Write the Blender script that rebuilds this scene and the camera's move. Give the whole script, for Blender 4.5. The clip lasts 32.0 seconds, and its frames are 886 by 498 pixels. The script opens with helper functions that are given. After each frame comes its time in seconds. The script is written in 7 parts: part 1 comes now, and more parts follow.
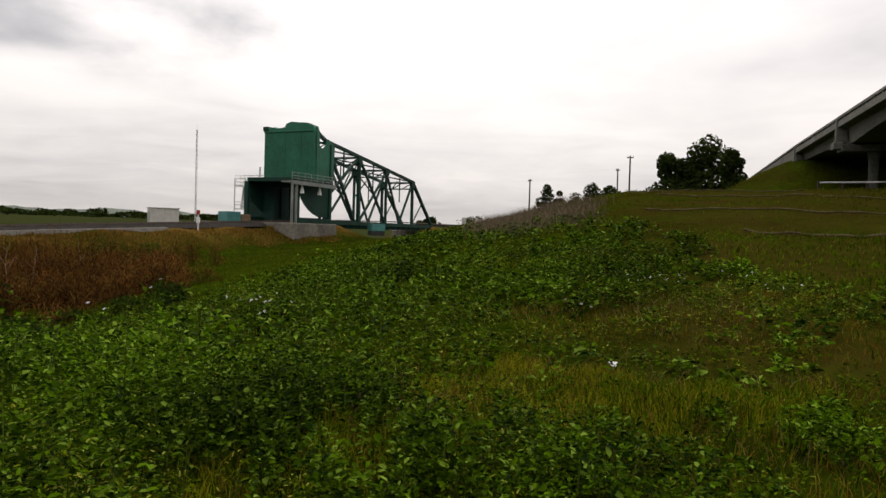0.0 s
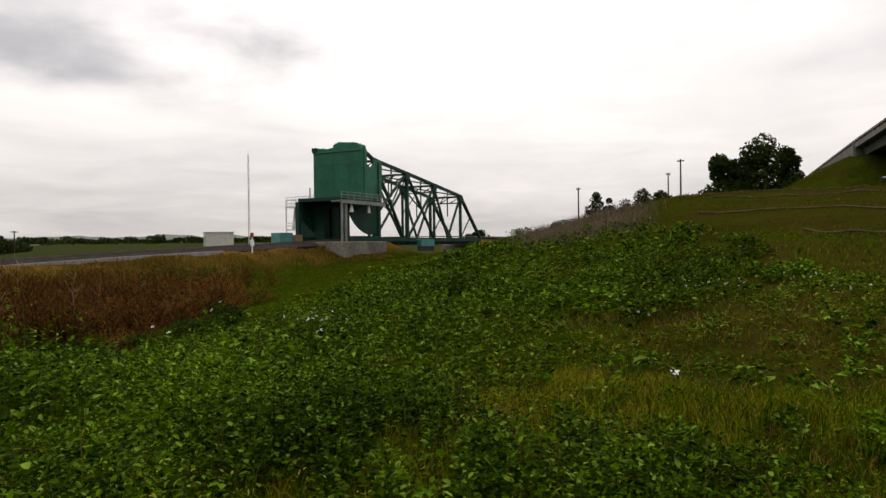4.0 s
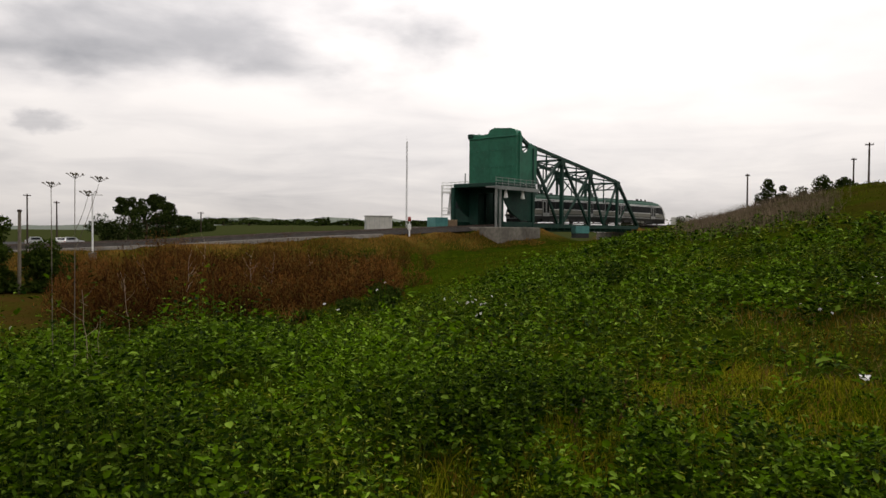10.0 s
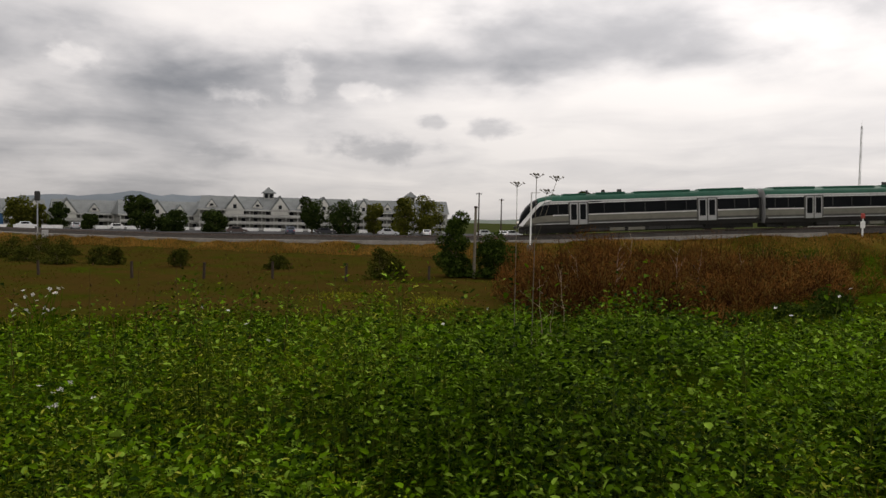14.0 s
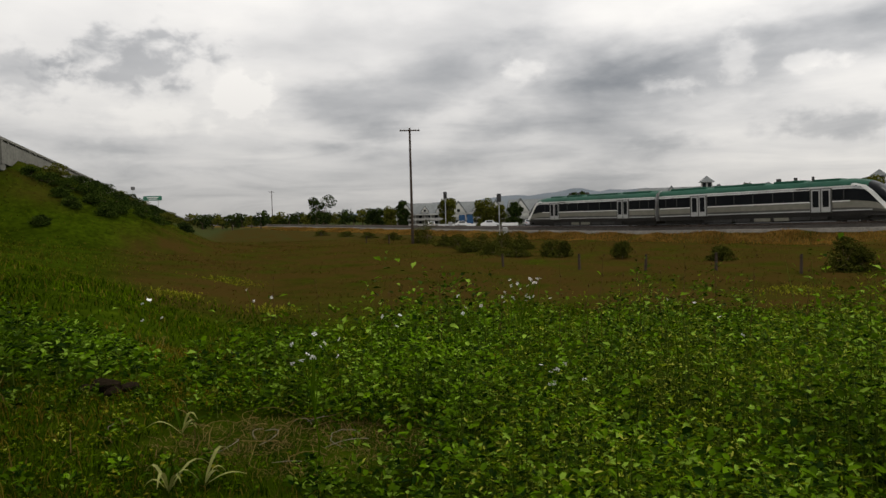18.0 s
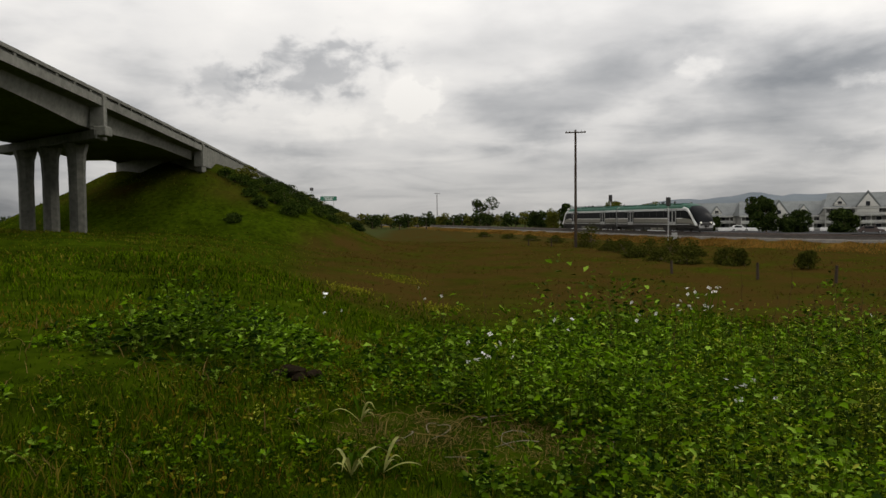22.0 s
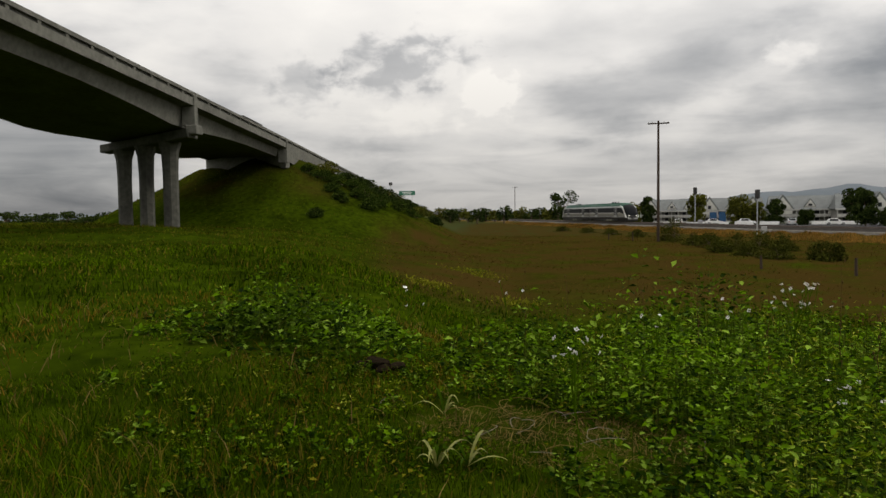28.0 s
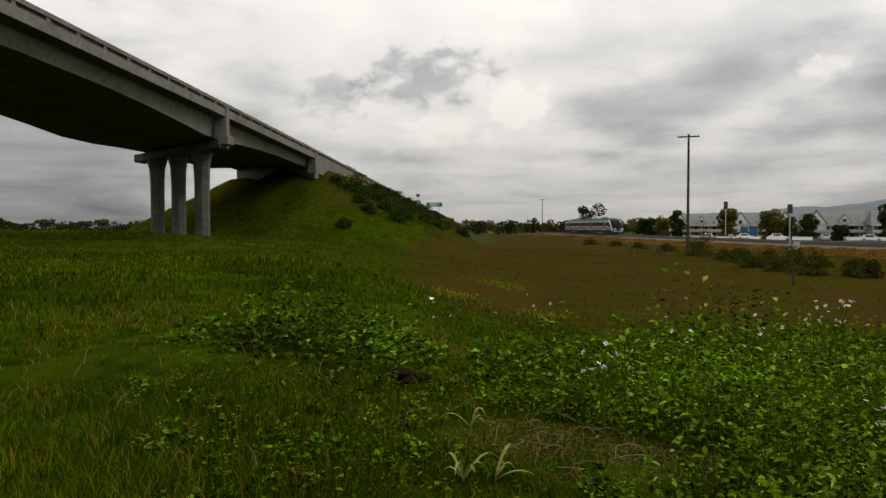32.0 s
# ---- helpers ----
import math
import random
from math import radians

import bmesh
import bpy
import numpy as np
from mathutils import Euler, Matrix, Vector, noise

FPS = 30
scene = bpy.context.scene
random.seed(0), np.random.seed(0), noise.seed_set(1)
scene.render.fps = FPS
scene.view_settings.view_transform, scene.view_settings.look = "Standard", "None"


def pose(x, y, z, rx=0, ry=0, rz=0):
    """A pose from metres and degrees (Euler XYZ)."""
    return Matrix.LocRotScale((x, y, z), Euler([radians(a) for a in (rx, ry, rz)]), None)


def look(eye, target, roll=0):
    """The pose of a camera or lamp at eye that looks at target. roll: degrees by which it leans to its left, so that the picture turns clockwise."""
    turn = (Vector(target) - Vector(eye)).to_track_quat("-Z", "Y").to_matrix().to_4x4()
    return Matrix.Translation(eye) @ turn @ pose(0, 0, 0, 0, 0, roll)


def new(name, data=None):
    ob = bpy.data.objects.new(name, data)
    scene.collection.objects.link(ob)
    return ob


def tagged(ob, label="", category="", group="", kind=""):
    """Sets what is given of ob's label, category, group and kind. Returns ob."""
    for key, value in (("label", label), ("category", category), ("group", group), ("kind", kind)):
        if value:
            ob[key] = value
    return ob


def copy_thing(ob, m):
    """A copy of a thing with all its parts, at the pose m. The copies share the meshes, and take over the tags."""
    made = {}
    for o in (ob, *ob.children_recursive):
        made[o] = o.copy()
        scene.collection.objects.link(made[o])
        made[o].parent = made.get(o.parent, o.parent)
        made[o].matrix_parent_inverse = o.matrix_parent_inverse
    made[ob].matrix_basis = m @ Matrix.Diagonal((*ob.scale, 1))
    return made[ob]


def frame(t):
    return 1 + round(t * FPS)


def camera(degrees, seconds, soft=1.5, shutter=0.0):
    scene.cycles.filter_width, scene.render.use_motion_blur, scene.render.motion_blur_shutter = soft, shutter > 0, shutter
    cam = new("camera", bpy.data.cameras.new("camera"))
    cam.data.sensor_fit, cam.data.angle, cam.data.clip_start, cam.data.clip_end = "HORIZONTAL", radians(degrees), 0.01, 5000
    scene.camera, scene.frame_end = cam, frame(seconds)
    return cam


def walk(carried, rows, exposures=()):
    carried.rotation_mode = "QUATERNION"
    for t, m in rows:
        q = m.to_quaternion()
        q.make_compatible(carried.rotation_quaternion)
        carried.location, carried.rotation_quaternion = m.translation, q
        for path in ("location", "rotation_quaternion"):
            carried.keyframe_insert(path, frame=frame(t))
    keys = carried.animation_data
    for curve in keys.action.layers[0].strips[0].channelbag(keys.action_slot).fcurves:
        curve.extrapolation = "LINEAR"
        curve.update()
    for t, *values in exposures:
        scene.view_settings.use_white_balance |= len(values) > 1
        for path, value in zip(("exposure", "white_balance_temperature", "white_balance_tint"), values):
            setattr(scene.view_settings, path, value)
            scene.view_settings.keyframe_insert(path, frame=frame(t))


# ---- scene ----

# ---------------------------------------------------------------- camera
EYE = 1.6
REACH = 0.45      # the camera is held before the body and swings round it


def aim(yaw, pitch, roll):
    """A hand-held camera turned round the body: yaw to the left from +y, pitch up, roll."""
    a = math.radians(yaw)
    return pose(-REACH * math.sin(a), REACH * math.cos(a), EYE, 90 + pitch, 0, yaw) @ pose(0, 0, 0, 0, 0, roll)


CAM_ROWS = [
    (0, 0.60, -1.39, 1.66), (0.5, 0.44, -1.31, 1.66), (1, 0.34, -1.37, 1.74), (1.5, 0.47, -1.25, 1.58), (2, 0.51, -0.95, 1.01),
    (2.5, 1.00, -0.40, 0.79), (3, 1.67, -0.37, 0.61), (3.5, 3.72, -0.20, -0.27), (5.5, 5.37, -1.25, -0.97), (6, 5.80, -1.29, -0.94),
    (6.5, 6.64, -1.45, -0.81), (7, 7.68, -0.72, 0.58), (7.5, 9.05, -0.46, 0.25), (8, 10.15, -0.35, -0.04), (8.5, 10.94, -0.57, -0.00),
    (9, 12.52, -0.92, -0.02), (9.5, 14.54, -1.17, 0.51), (10, 16.89, -1.45, 0.46), (10.5, 19.20, -1.52, 0.86), (11, 23.37, -1.68, 0.73),
    (11.5, 27.19, -1.29, 0.99), (12, 31.08, -1.35, 1.08), (12.5, 35.32, -1.46, 1.34), (13, 39.66, -1.85, 1.17), (13.5, 44.66, -1.90, 0.90),
    (14, 50.02, -2.25, 1.15), (14.5, 54.91, -2.38, 0.90), (15, 62.11, -2.40, -0.72), (15.5, 67.72, -3.07, 0.36), (17.5, 82.33, -3.34, -1.04),
    (18, 84.28, -2.81, -1.49), (18.5, 84.98, -2.86, -0.81), (19, 86.40, -2.62, -0.28), (19.5, 87.77, -2.61, -0.50), (20, 88.89, -2.53, -0.56),
    (20.5, 91.25, -2.38, -0.13), (21, 93.47, -2.39, -0.36), (21.5, 95.62, -2.23, -0.27), (22, 97.26, -2.39, -0.55), (22.5, 98.41, -2.36, -0.69),
    (23, 99.76, -2.49, -0.42), (23.5, 99.88, -2.47, -0.67), (24, 100.43, -2.36, -0.99), (24.5, 101.19, -2.30, -1.22), (25, 101.70, -2.39, -1.57),
    (25.5, 101.84, -2.50, -1.60), (26, 102.00, -2.78, -1.95), (26.5, 102.63, -2.53, -0.92), (28.5, 103.71, -2.71, -0.76), (29, 103.68, -2.16, -0.51),
    (29.5, 104.25, -1.97, -0.30), (30, 104.58, -1.96, -0.13), (30.5, 105.15, -1.76, -0.25), (31, 105.83, -1.42, -0.63), (31.5, 105.81, -1.62, -0.24),
    (32, 105.66, -1.84, -0.13),
]
cam = camera(64, 32.0)
walk(cam, [(t, aim(a, b, c)) for t, a, b, c in CAM_ROWS], [(0.0, -0.15, 6800, 15), (13.0, -0.15, 6800, 15), (18.0, -0.1, 6700, 11), (32.0, -0.06, 6850, 11)])

# ---------------------------------------------------------------- light
SUN_AZ, SUN_EL = 4.0, 42.0      # degrees left of +y, above the horizon


def polar(az, r):
    """Plan position at an azimuth (degrees to the left of +y) and a range."""
    a = radians(az)
    return -r * math.sin(a), r * math.cos(a)


def make_world():
    w = bpy.data.worlds.new("overcast_sky")
    scene.world = w
    w.use_nodes = True
    nt = w.node_tree
    nt.nodes.clear()
    N, L = nt.nodes.new, nt.links.new

    def math_(op, a, b=None, clamp=False):
        n = N("ShaderNodeMath")
        n.operation = op
        if clamp:
            n.inputs[2].default_value = 0.58
        for i, v in enumerate((a, b)):
            if v is None:
                continue
            if isinstance(v, (int, float)):
                n.inputs[i].default_value = v
            else:
                L(v, n.inputs[i])
        return n.outputs[0]

    tc = N("ShaderNodeTexCoord")
    sep = N("ShaderNodeSeparateXYZ")
    L(tc.outputs["Generated"], sep.inputs[0])
    up = math_("MAXIMUM", sep.outputs[2], 0.0)

    def fbm(scale, detail, rough, dist, shift, flat):
        mp = N("ShaderNodeMapping")
        mp.inputs["Location"].default_value, mp.inputs["Scale"].default_value = shift, (1, 1, flat)
        L(tc.outputs["Generated"], mp.inputs[0])
        n = N("ShaderNodeTexNoise")
        n.inputs["Scale"].default_value, n.inputs["Detail"].default_value = scale, detail
        n.inputs["Roughness"].default_value, n.inputs["Distortion"].default_value = rough, dist
        L(mp.outputs[0], n.inputs[0])
        return n.outputs[0]

    def ramp(v, *stops):
        n = N("ShaderNodeValToRGB")
        e = n.color_ramp.elements
        while len(e) < len(stops):
            e.new(0.5)
        for q, (p, c) in zip(e, stops):
            q.position, q.color = p, (*c, 1) if isinstance(c, tuple) else (c, c, c, 1)
        L(v, n.inputs[0])
        return n.outputs[0]

    big = fbm(1.4, 3, 0.42, 0.15, (3.1, 1.7, 0.3), 4.0)
    fine = fbm(6.5, 6, 0.5, 0.1, (0.4, 5.2, 1.0), 2.6)
    curl = fbm(26.0, 5, 0.55, 0.2, (2.2, 0.7, 3.0), 1.6)
    mixv = math_("ADD", math_("ADD", math_("MULTIPLY", big, 0.34), math_("MULTIPLY", fine, 0.22)), 0.235)
    strata = fbm(5.2, 6, 0.55, 0.6, (1.3, 0.2, 4.0), 6.5)
    low = math_("MAXIMUM", math_("SUBTRACT", 1.0, math_("MULTIPLY", up, 4.5)), 0.0)
    mixv = math_("ADD", mixv, math_("MULTIPLY", math_("MULTIPLY", math_("SUBTRACT", strata, 0.51), 0.55), low))

    def dot_with(v):
        n = N("ShaderNodeVectorMath")
        n.operation = "DOT_PRODUCT"
        n.inputs[1].default_value = v
        L(tc.outputs["Generated"], n.inputs[0])
        return n.outputs["Value"]

    # banks of darker cloud and white puffs (negative weight): azimuth, elevation, half width, half height, slope, weight, raggedness, grain
    for az, el, wa, we, slope, k, rag, grain in ((43, 13.4, 26, 2.8, -0.04, 0.17, 1.5, fine), (64, 9.8, 18, 2.2, -0.13, 0.15, 1.3, fine), (88, 9.5, 9, 2.6, -0.2, 0.15, 1.6, fine), (84, 13, 16, 5, 0.0, 0.06, 1.6, fine), (72, 5.0, 18, 3.4, 0.0, 0.05, 1.8, fine), (33, 16, 18, 4, 0.0, 0.08, 2.0, fine),
                                                 (106.5, 11.6, 5.0, 2.2, -0.12, 0.21, 2.8, curl), (114.5, 10.2, 2.4, 1.9, 0.0, 0.15, 2.8, curl), (99.5, 5.6, 9, 0.8, 0.0, 0.07, 2.0, fine), (80, 4.6, 10, 1.0, 0.03, 0.08, 2.0, fine), (140, 4, 20, 10, 0.0, 0.26, 1.5, fine),
                                                 (46.5, 7.4, 2.1, 0.7, 0.0, 0.2, 2.2, curl), (51, 7.9, 1.3, 0.55, 0.0, 0.17, 2.2, curl), (55.5, 5.6, 4.4, 1.1, 0.0, 0.16, 2.2, curl), (66, 5.0, 3.0, 0.6, 0.0, 0.1, 2.2, curl),
                                                 (66.2, 9.2, 2.1, 0.8, 0.0, -0.14, 3.2, curl), (61.4, 11.0, 1.1, 1.7, 0.0, -0.09, 3.6, curl), (57.0, 10.0, 2.4, 0.6, 0.0, -0.12, 3.0, curl), (77.5, 10.9, 2.2, 0.9, 0.0, -0.13, 3.0, curl), (99.5, 9.6, 2.4, 1.6, 0.0, -0.14, 3.0, curl), (106, 7.6, 4.0, 1.4, 0.0, -0.08, 3.0, curl)):
        a, e = radians(az), radians(el)
        side, ahead = Vector((-math.cos(a), -math.sin(a), 0)), Vector((-math.sin(a) * math.cos(e), math.cos(a) * math.cos(e), math.sin(e)))
        du = dot_with(side)
        dv = math_("SUBTRACT", math_("SUBTRACT", sep.outputs[2], math.sin(e)), math_("MULTIPLY", du, slope))
        q = math_("ADD", math_("POWER", math_("MULTIPLY", math_("ABSOLUTE", du), 1 / radians(wa)), 2.0), math_("POWER", math_("MULTIPLY", math_("ABSOLUTE", dv), 1 / radians(we)), 2.0))
        q = math_("ADD", q, math_("MULTIPLY", math_("LESS_THAN", dot_with(ahead), 0.0), 50.0))
        wob = math_("ADD", math_("POWER", q, 0.5), math_("MULTIPLY", math_("SUBTRACT", grain, 0.5), rag))
        mr = N("ShaderNodeMapRange")
        mr.interpolation_type = "SMOOTHSTEP"
        for n_, v in ((1, 1.45 if grain is fine else 1.35), (2, 0.25), (3, 0.0), (4, k)):
            mr.inputs[n_].default_value = v
        L(wob, mr.inputs[0])
        mixv = math_("SUBTRACT", mixv, mr.outputs[0])
    cloud = ramp(mixv, (0.04, (0.19, 0.212, 0.243)), (0.2, (0.365, 0.385, 0.41)), (0.34, (0.58, 0.595, 0.612)), (0.47, (0.84, 0.845, 0.845)), (0.6, (1.04, 1.035, 1.01)))
    # broad glow of the hidden sun through the cloud
    sun = Vector((-math.sin(radians(SUN_AZ)) * math.cos(radians(SUN_EL)), math.cos(radians(SUN_AZ)) * math.cos(radians(SUN_EL)), math.sin(radians(SUN_EL))))
    dot = N("ShaderNodeVectorMath")
    dot.operation = "DOT_PRODUCT"
    L(tc.outputs["Generated"], dot.inputs[0])
    dot.inputs[1].default_value = sun
    d01 = math_("MAXIMUM", dot.outputs["Value"], 0.0)
    glow = math_("MULTIPLY", math_("POWER", d01, 4.0), 0.32)
    high = math_("MULTIPLY", math_("POWER", up, 0.75), 1.4)
    # thicker cloud low in the sky away from the sun
    sun_h = N("ShaderNodeVectorMath")
    sun_h.operation = "DOT_PRODUCT"
    L(tc.outputs["Generated"], sun_h.inputs[0])
    sun_h.inputs[1].default_value = (-math.sin(radians(SUN_AZ)), math.cos(radians(SUN_AZ)), 0)
    toward = math_("MULTIPLY_ADD", sun_h.outputs["Value"], 0.07, True)
    gain = math_("ADD", math_("ADD", glow, high), toward)
    lit = N("ShaderNodeVectorMath")
    lit.operation = "SCALE"
    L(cloud, lit.inputs[0])
    L(gain, lit.inputs["Scale"])
    sky = N("ShaderNodeTexSky")
    sky.sky_type, sky.sun_disc = "NISHITA", False
    sky.sun_elevation, sky.sun_rotation = radians(SUN_EL), radians(-SUN_AZ)
    b1, b2 = N("ShaderNodeBackground"), N("ShaderNodeBackground")
    L(sky.outputs[0], b1.inputs[0])
    b1.inputs[1].default_value = 0.05
    L(lit.outputs[0], b2.inputs[0])
    b2.inputs[1].default_value = 1.0
    mx = N("ShaderNodeMixShader")
    mx.inputs[0].default_value = 0.93
    L(b1.outputs[0], mx.inputs[1])
    L(b2.outputs[0], mx.inputs[2])
    out = N("ShaderNodeOutputWorld")
    L(mx.outputs[0], out.inputs[0])
    lamp = bpy.data.lights.new("sun", "SUN")
    lamp.energy, lamp.angle, lamp.color = 1.2, radians(14), (1.0, 0.96, 0.9)
    ob = new("sun", lamp)
    ob.matrix_world = look(sun * 100, (0, 0, 0))


make_world()

# ---------------------------------------------------------------- materials


def surface(name, c1, c2, rough=0.6, metal=0.0, scale=6.0, bump=0.15, stain=0.25, leaf=0.0, by="object", c3=None, spec=0.5):
    """A procedural surface: two colours mixed at two scales of noise, each piece a little different; leaf: how much light passes through."""
    m = bpy.data.materials.new(name)
    m.use_nodes = True
    nt = m.node_tree
    nt.nodes.clear()
    N, L = nt.nodes.new, nt.links.new
    out, bsdf = N("ShaderNodeOutputMaterial"), N("ShaderNodeBsdfPrincipled")
    bsdf.inputs["Roughness"].default_value, bsdf.inputs["Metallic"].default_value = rough, metal
    bsdf.inputs["Specular IOR Level"].default_value = spec
    geo = N("ShaderNodeNewGeometry")
    n1, n2 = N("ShaderNodeTexNoise"), N("ShaderNodeTexNoise")
    tc = N("ShaderNodeTexCoord")
    for n, s, d in ((n1, scale, 5), (n2, scale * 0.13, 3)):
        n.inputs["Scale"].default_value, n.inputs["Detail"].default_value = s, d
        L(tc.outputs["Object"], n.inputs[0])
    mix = N("ShaderNodeMix")
    mix.data_type = "RGBA"
    mix.inputs[6].default_value, mix.inputs[7].default_value = (*c1, 1), (*c2, 1)
    fac = N("ShaderNodeMath")
    fac.operation, fac.use_clamp = "MULTIPLY_ADD", True
    fac.inputs[1].default_value, fac.inputs[2].default_value = 2.2, -0.6
    if by == "island":
        add = N("ShaderNodeMath")
        add.operation = "MULTIPLY_ADD"
        L(n2.outputs[0], add.inputs[0])
        add.inputs[1].default_value = 0.35
        half = N("ShaderNodeMath")
        half.operation = "MULTIPLY"
        half.inputs[1].default_value = 0.62
        L(geo.outputs["Random Per Island"], half.inputs[0])
        L(half.outputs[0], add.inputs[2])
        L(add.outputs[0], fac.inputs[0])
    else:
        L(n1.outputs[0], fac.inputs[0])
    L(fac.outputs[0], mix.inputs[0])
    col = mix.outputs[2]
    if c3:
        mx3 = N("ShaderNodeMix")
        mx3.data_type = "RGBA"
        st = N("ShaderNodeMath")
        st.operation = "GREATER_THAN"
        st.inputs[1].default_value = 0.88
        L(geo.outputs["Random Per Island"], st.inputs[0])
        L(st.outputs[0], mx3.inputs[0])
        L(col, mx3.inputs[6])
        mx3.inputs[7].default_value = (*c3, 1)
        col = mx3.outputs[2]
    dk = N("ShaderNodeMix")
    dk.data_type, dk.blend_type = "RGBA", "MULTIPLY"
    rp = N("ShaderNodeValToRGB")
    rp.color_ramp.elements[0].position, rp.color_ramp.elements[1].position = 0.3, 0.62
    rp.color_ramp.elements[0].color = (1 - stain, 1 - stain, 1 - stain, 1)
    L(n2.outputs[0], rp.inputs[0])
    dk.inputs[0].default_value = 1.0
    L(col, dk.inputs[6])
    L(rp.outputs[0], dk.inputs[7])
    L(dk.outputs[2], bsdf.inputs["Base Color"])
    if bump:
        bp = N("ShaderNodeBump")
        bp.inputs["Strength"].default_value, bp.inputs["Distance"].default_value = bump, 0.03
        L(n1.outputs[0], bp.inputs["Height"])
        L(bp.outputs[0], bsdf.inputs["Normal"])
    last = bsdf.outputs[0]
    if leaf:
        tr = N("ShaderNodeBsdfTranslucent")
        L(dk.outputs[2], tr.inputs[0])
        ms = N("ShaderNodeMixShader")
        ms.inputs[0].default_value = leaf
        L(bsdf.outputs[0], ms.inputs[1])
        L(tr.outputs[0], ms.inputs[2])
        last = ms.outputs[0]
    L(last, out.inputs[0])
    return m


# c3 paints leaf glare on some leaves, near-black c1 the shaded gaps
M_WEED = surface("weed_leaf", (0.007, 0.022, 0.0003), (0.1, 0.195, 0.002), 0.7, leaf=0.2, by="island", scale=3.0, bump=0, stain=0.6, c3=(0.19, 0.3, 0.03), spec=0.02)
M_WEED2 = surface("yellow_green_leaf", (0.015, 0.034, 0.0008), (0.15, 0.2, 0.004), 0.7, leaf=0.2, by="island", scale=3.0, bump=0, stain=0.5, c3=(0.3, 0.32, 0.04), spec=0.02)
M_GRASS = surface("grass_blade", (0.014, 0.03, 0.0004), (0.085, 0.145, 0.0018), 0.85, leaf=0.3, by="island", scale=1.2, bump=0, stain=0.6, c3=(0.15, 0.12, 0.018), spec=0.0)
M_BANK = surface("bank_grass", (0.042, 0.052, 0.003), (0.085, 0.1, 0.006), 0.9, leaf=0.35, by="island", scale=0.9, bump=0, stain=0.45, c3=(0.1, 0.08, 0.014), spec=0.0)
M_DRY = surface("dry_grass", (0.045, 0.028, 0.005), (0.085, 0.054, 0.012), 0.9, leaf=0.4, by="island", scale=0.8, bump=0, stain=0.55, c3=(0.05, 0.04, 0.009), spec=0.0)
M_ORANGE = surface("orange_grass", (0.13, 0.07, 0.014), (0.27, 0.15, 0.034), 0.9, leaf=0.4, by="island", scale=0.8, bump=0, stain=0.4, c3=(0.05, 0.06, 0.012), spec=0.0)
M_RED = surface("red_brush", (0.05, 0.021, 0.006), (0.21, 0.094, 0.024), 0.9, leaf=0.3, by="island", scale=1.2, bump=0, stain=0.6, c3=(0.17, 0.115, 0.03), spec=0.0)
M_TWIGD = surface("brown_twig", (0.03, 0.014, 0.006), (0.09, 0.042, 0.016), 0.9, by="island", scale=1.2, bump=0, stain=0.5, spec=0.0)
M_BUSH = surface("bush_leaf", (0.018, 0.032, 0.005), (0.05, 0.075, 0.012), 0.8, leaf=0.15, by="island", scale=1.0, bump=0, stain=0.3, spec=0.0)
M_BUSHO = surface("olive_bush_leaf", (0.026, 0.032, 0.005), (0.065, 0.068, 0.011), 0.8, leaf=0.12, by="island", scale=1.0, bump=0, stain=0.3, spec=0.0)
M_TREE = surface("tree_leaf", (0.014, 0.024, 0.006), (0.042, 0.06, 0.014), 0.8, leaf=0.15, by="island", scale=0.6, bump=0, stain=0.3, spec=0.0)
M_TREE2 = surface("olive_leaf", (0.045, 0.052, 0.008), (0.13, 0.13, 0.02), 0.8, leaf=0.35, by="island", scale=0.6, bump=0, stain=0.3, spec=0.0)
M_BARK = surface("bark", (0.07, 0.05, 0.035), (0.13, 0.1, 0.07), 0.9, scale=12, bump=0.5, spec=0.0)
M_TWIG = surface("pale_twig", (0.2, 0.145, 0.1), (0.33, 0.25, 0.18), 0.8, scale=14, bump=0.2)
M_PETAL = surface("white_petal", (0.6, 0.58, 0.56), (0.75, 0.7, 0.71), 0.6, leaf=0.3, by="island", bump=0, stain=0.1)
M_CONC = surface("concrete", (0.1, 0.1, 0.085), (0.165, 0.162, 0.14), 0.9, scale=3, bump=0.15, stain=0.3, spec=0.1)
M_CONCD = surface("old_concrete", (0.12, 0.11, 0.09), (0.22, 0.2, 0.17), 0.9, scale=2.5, bump=0.25, stain=0.4, spec=0.1)
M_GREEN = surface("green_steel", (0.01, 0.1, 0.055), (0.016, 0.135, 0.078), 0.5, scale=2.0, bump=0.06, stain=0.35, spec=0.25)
# bridge green with the shade of backlit and inner members put into it
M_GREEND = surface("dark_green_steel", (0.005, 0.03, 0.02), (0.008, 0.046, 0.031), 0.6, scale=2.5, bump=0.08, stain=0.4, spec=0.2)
M_GALV = surface("galvanised_steel", (0.42, 0.43, 0.42), (0.55, 0.55, 0.53), 0.5, metal=0.5, scale=5, bump=0.08)
M_STEEL = surface("weathered_steel", (0.15, 0.165, 0.155), (0.24, 0.25, 0.235), 0.6, metal=0.2, scale=4, bump=0.1, stain=0.3)
M_BALLASTD = surface("dark_ballast", (0.025, 0.022, 0.02), (0.06, 0.054, 0.048), 0.95, scale=9, bump=0.8, stain=0.25, spec=0.0)
M_BALLAST = surface("ballast", (0.13, 0.12, 0.105), (0.24, 0.225, 0.2), 0.95, scale=9, bump=0.8, stain=0.25, spec=0.0)
M_RAIL = surface("rail_steel", (0.05, 0.036, 0.028), (0.1, 0.075, 0.06), 0.6, metal=0.2, scale=8, spec=0.2)
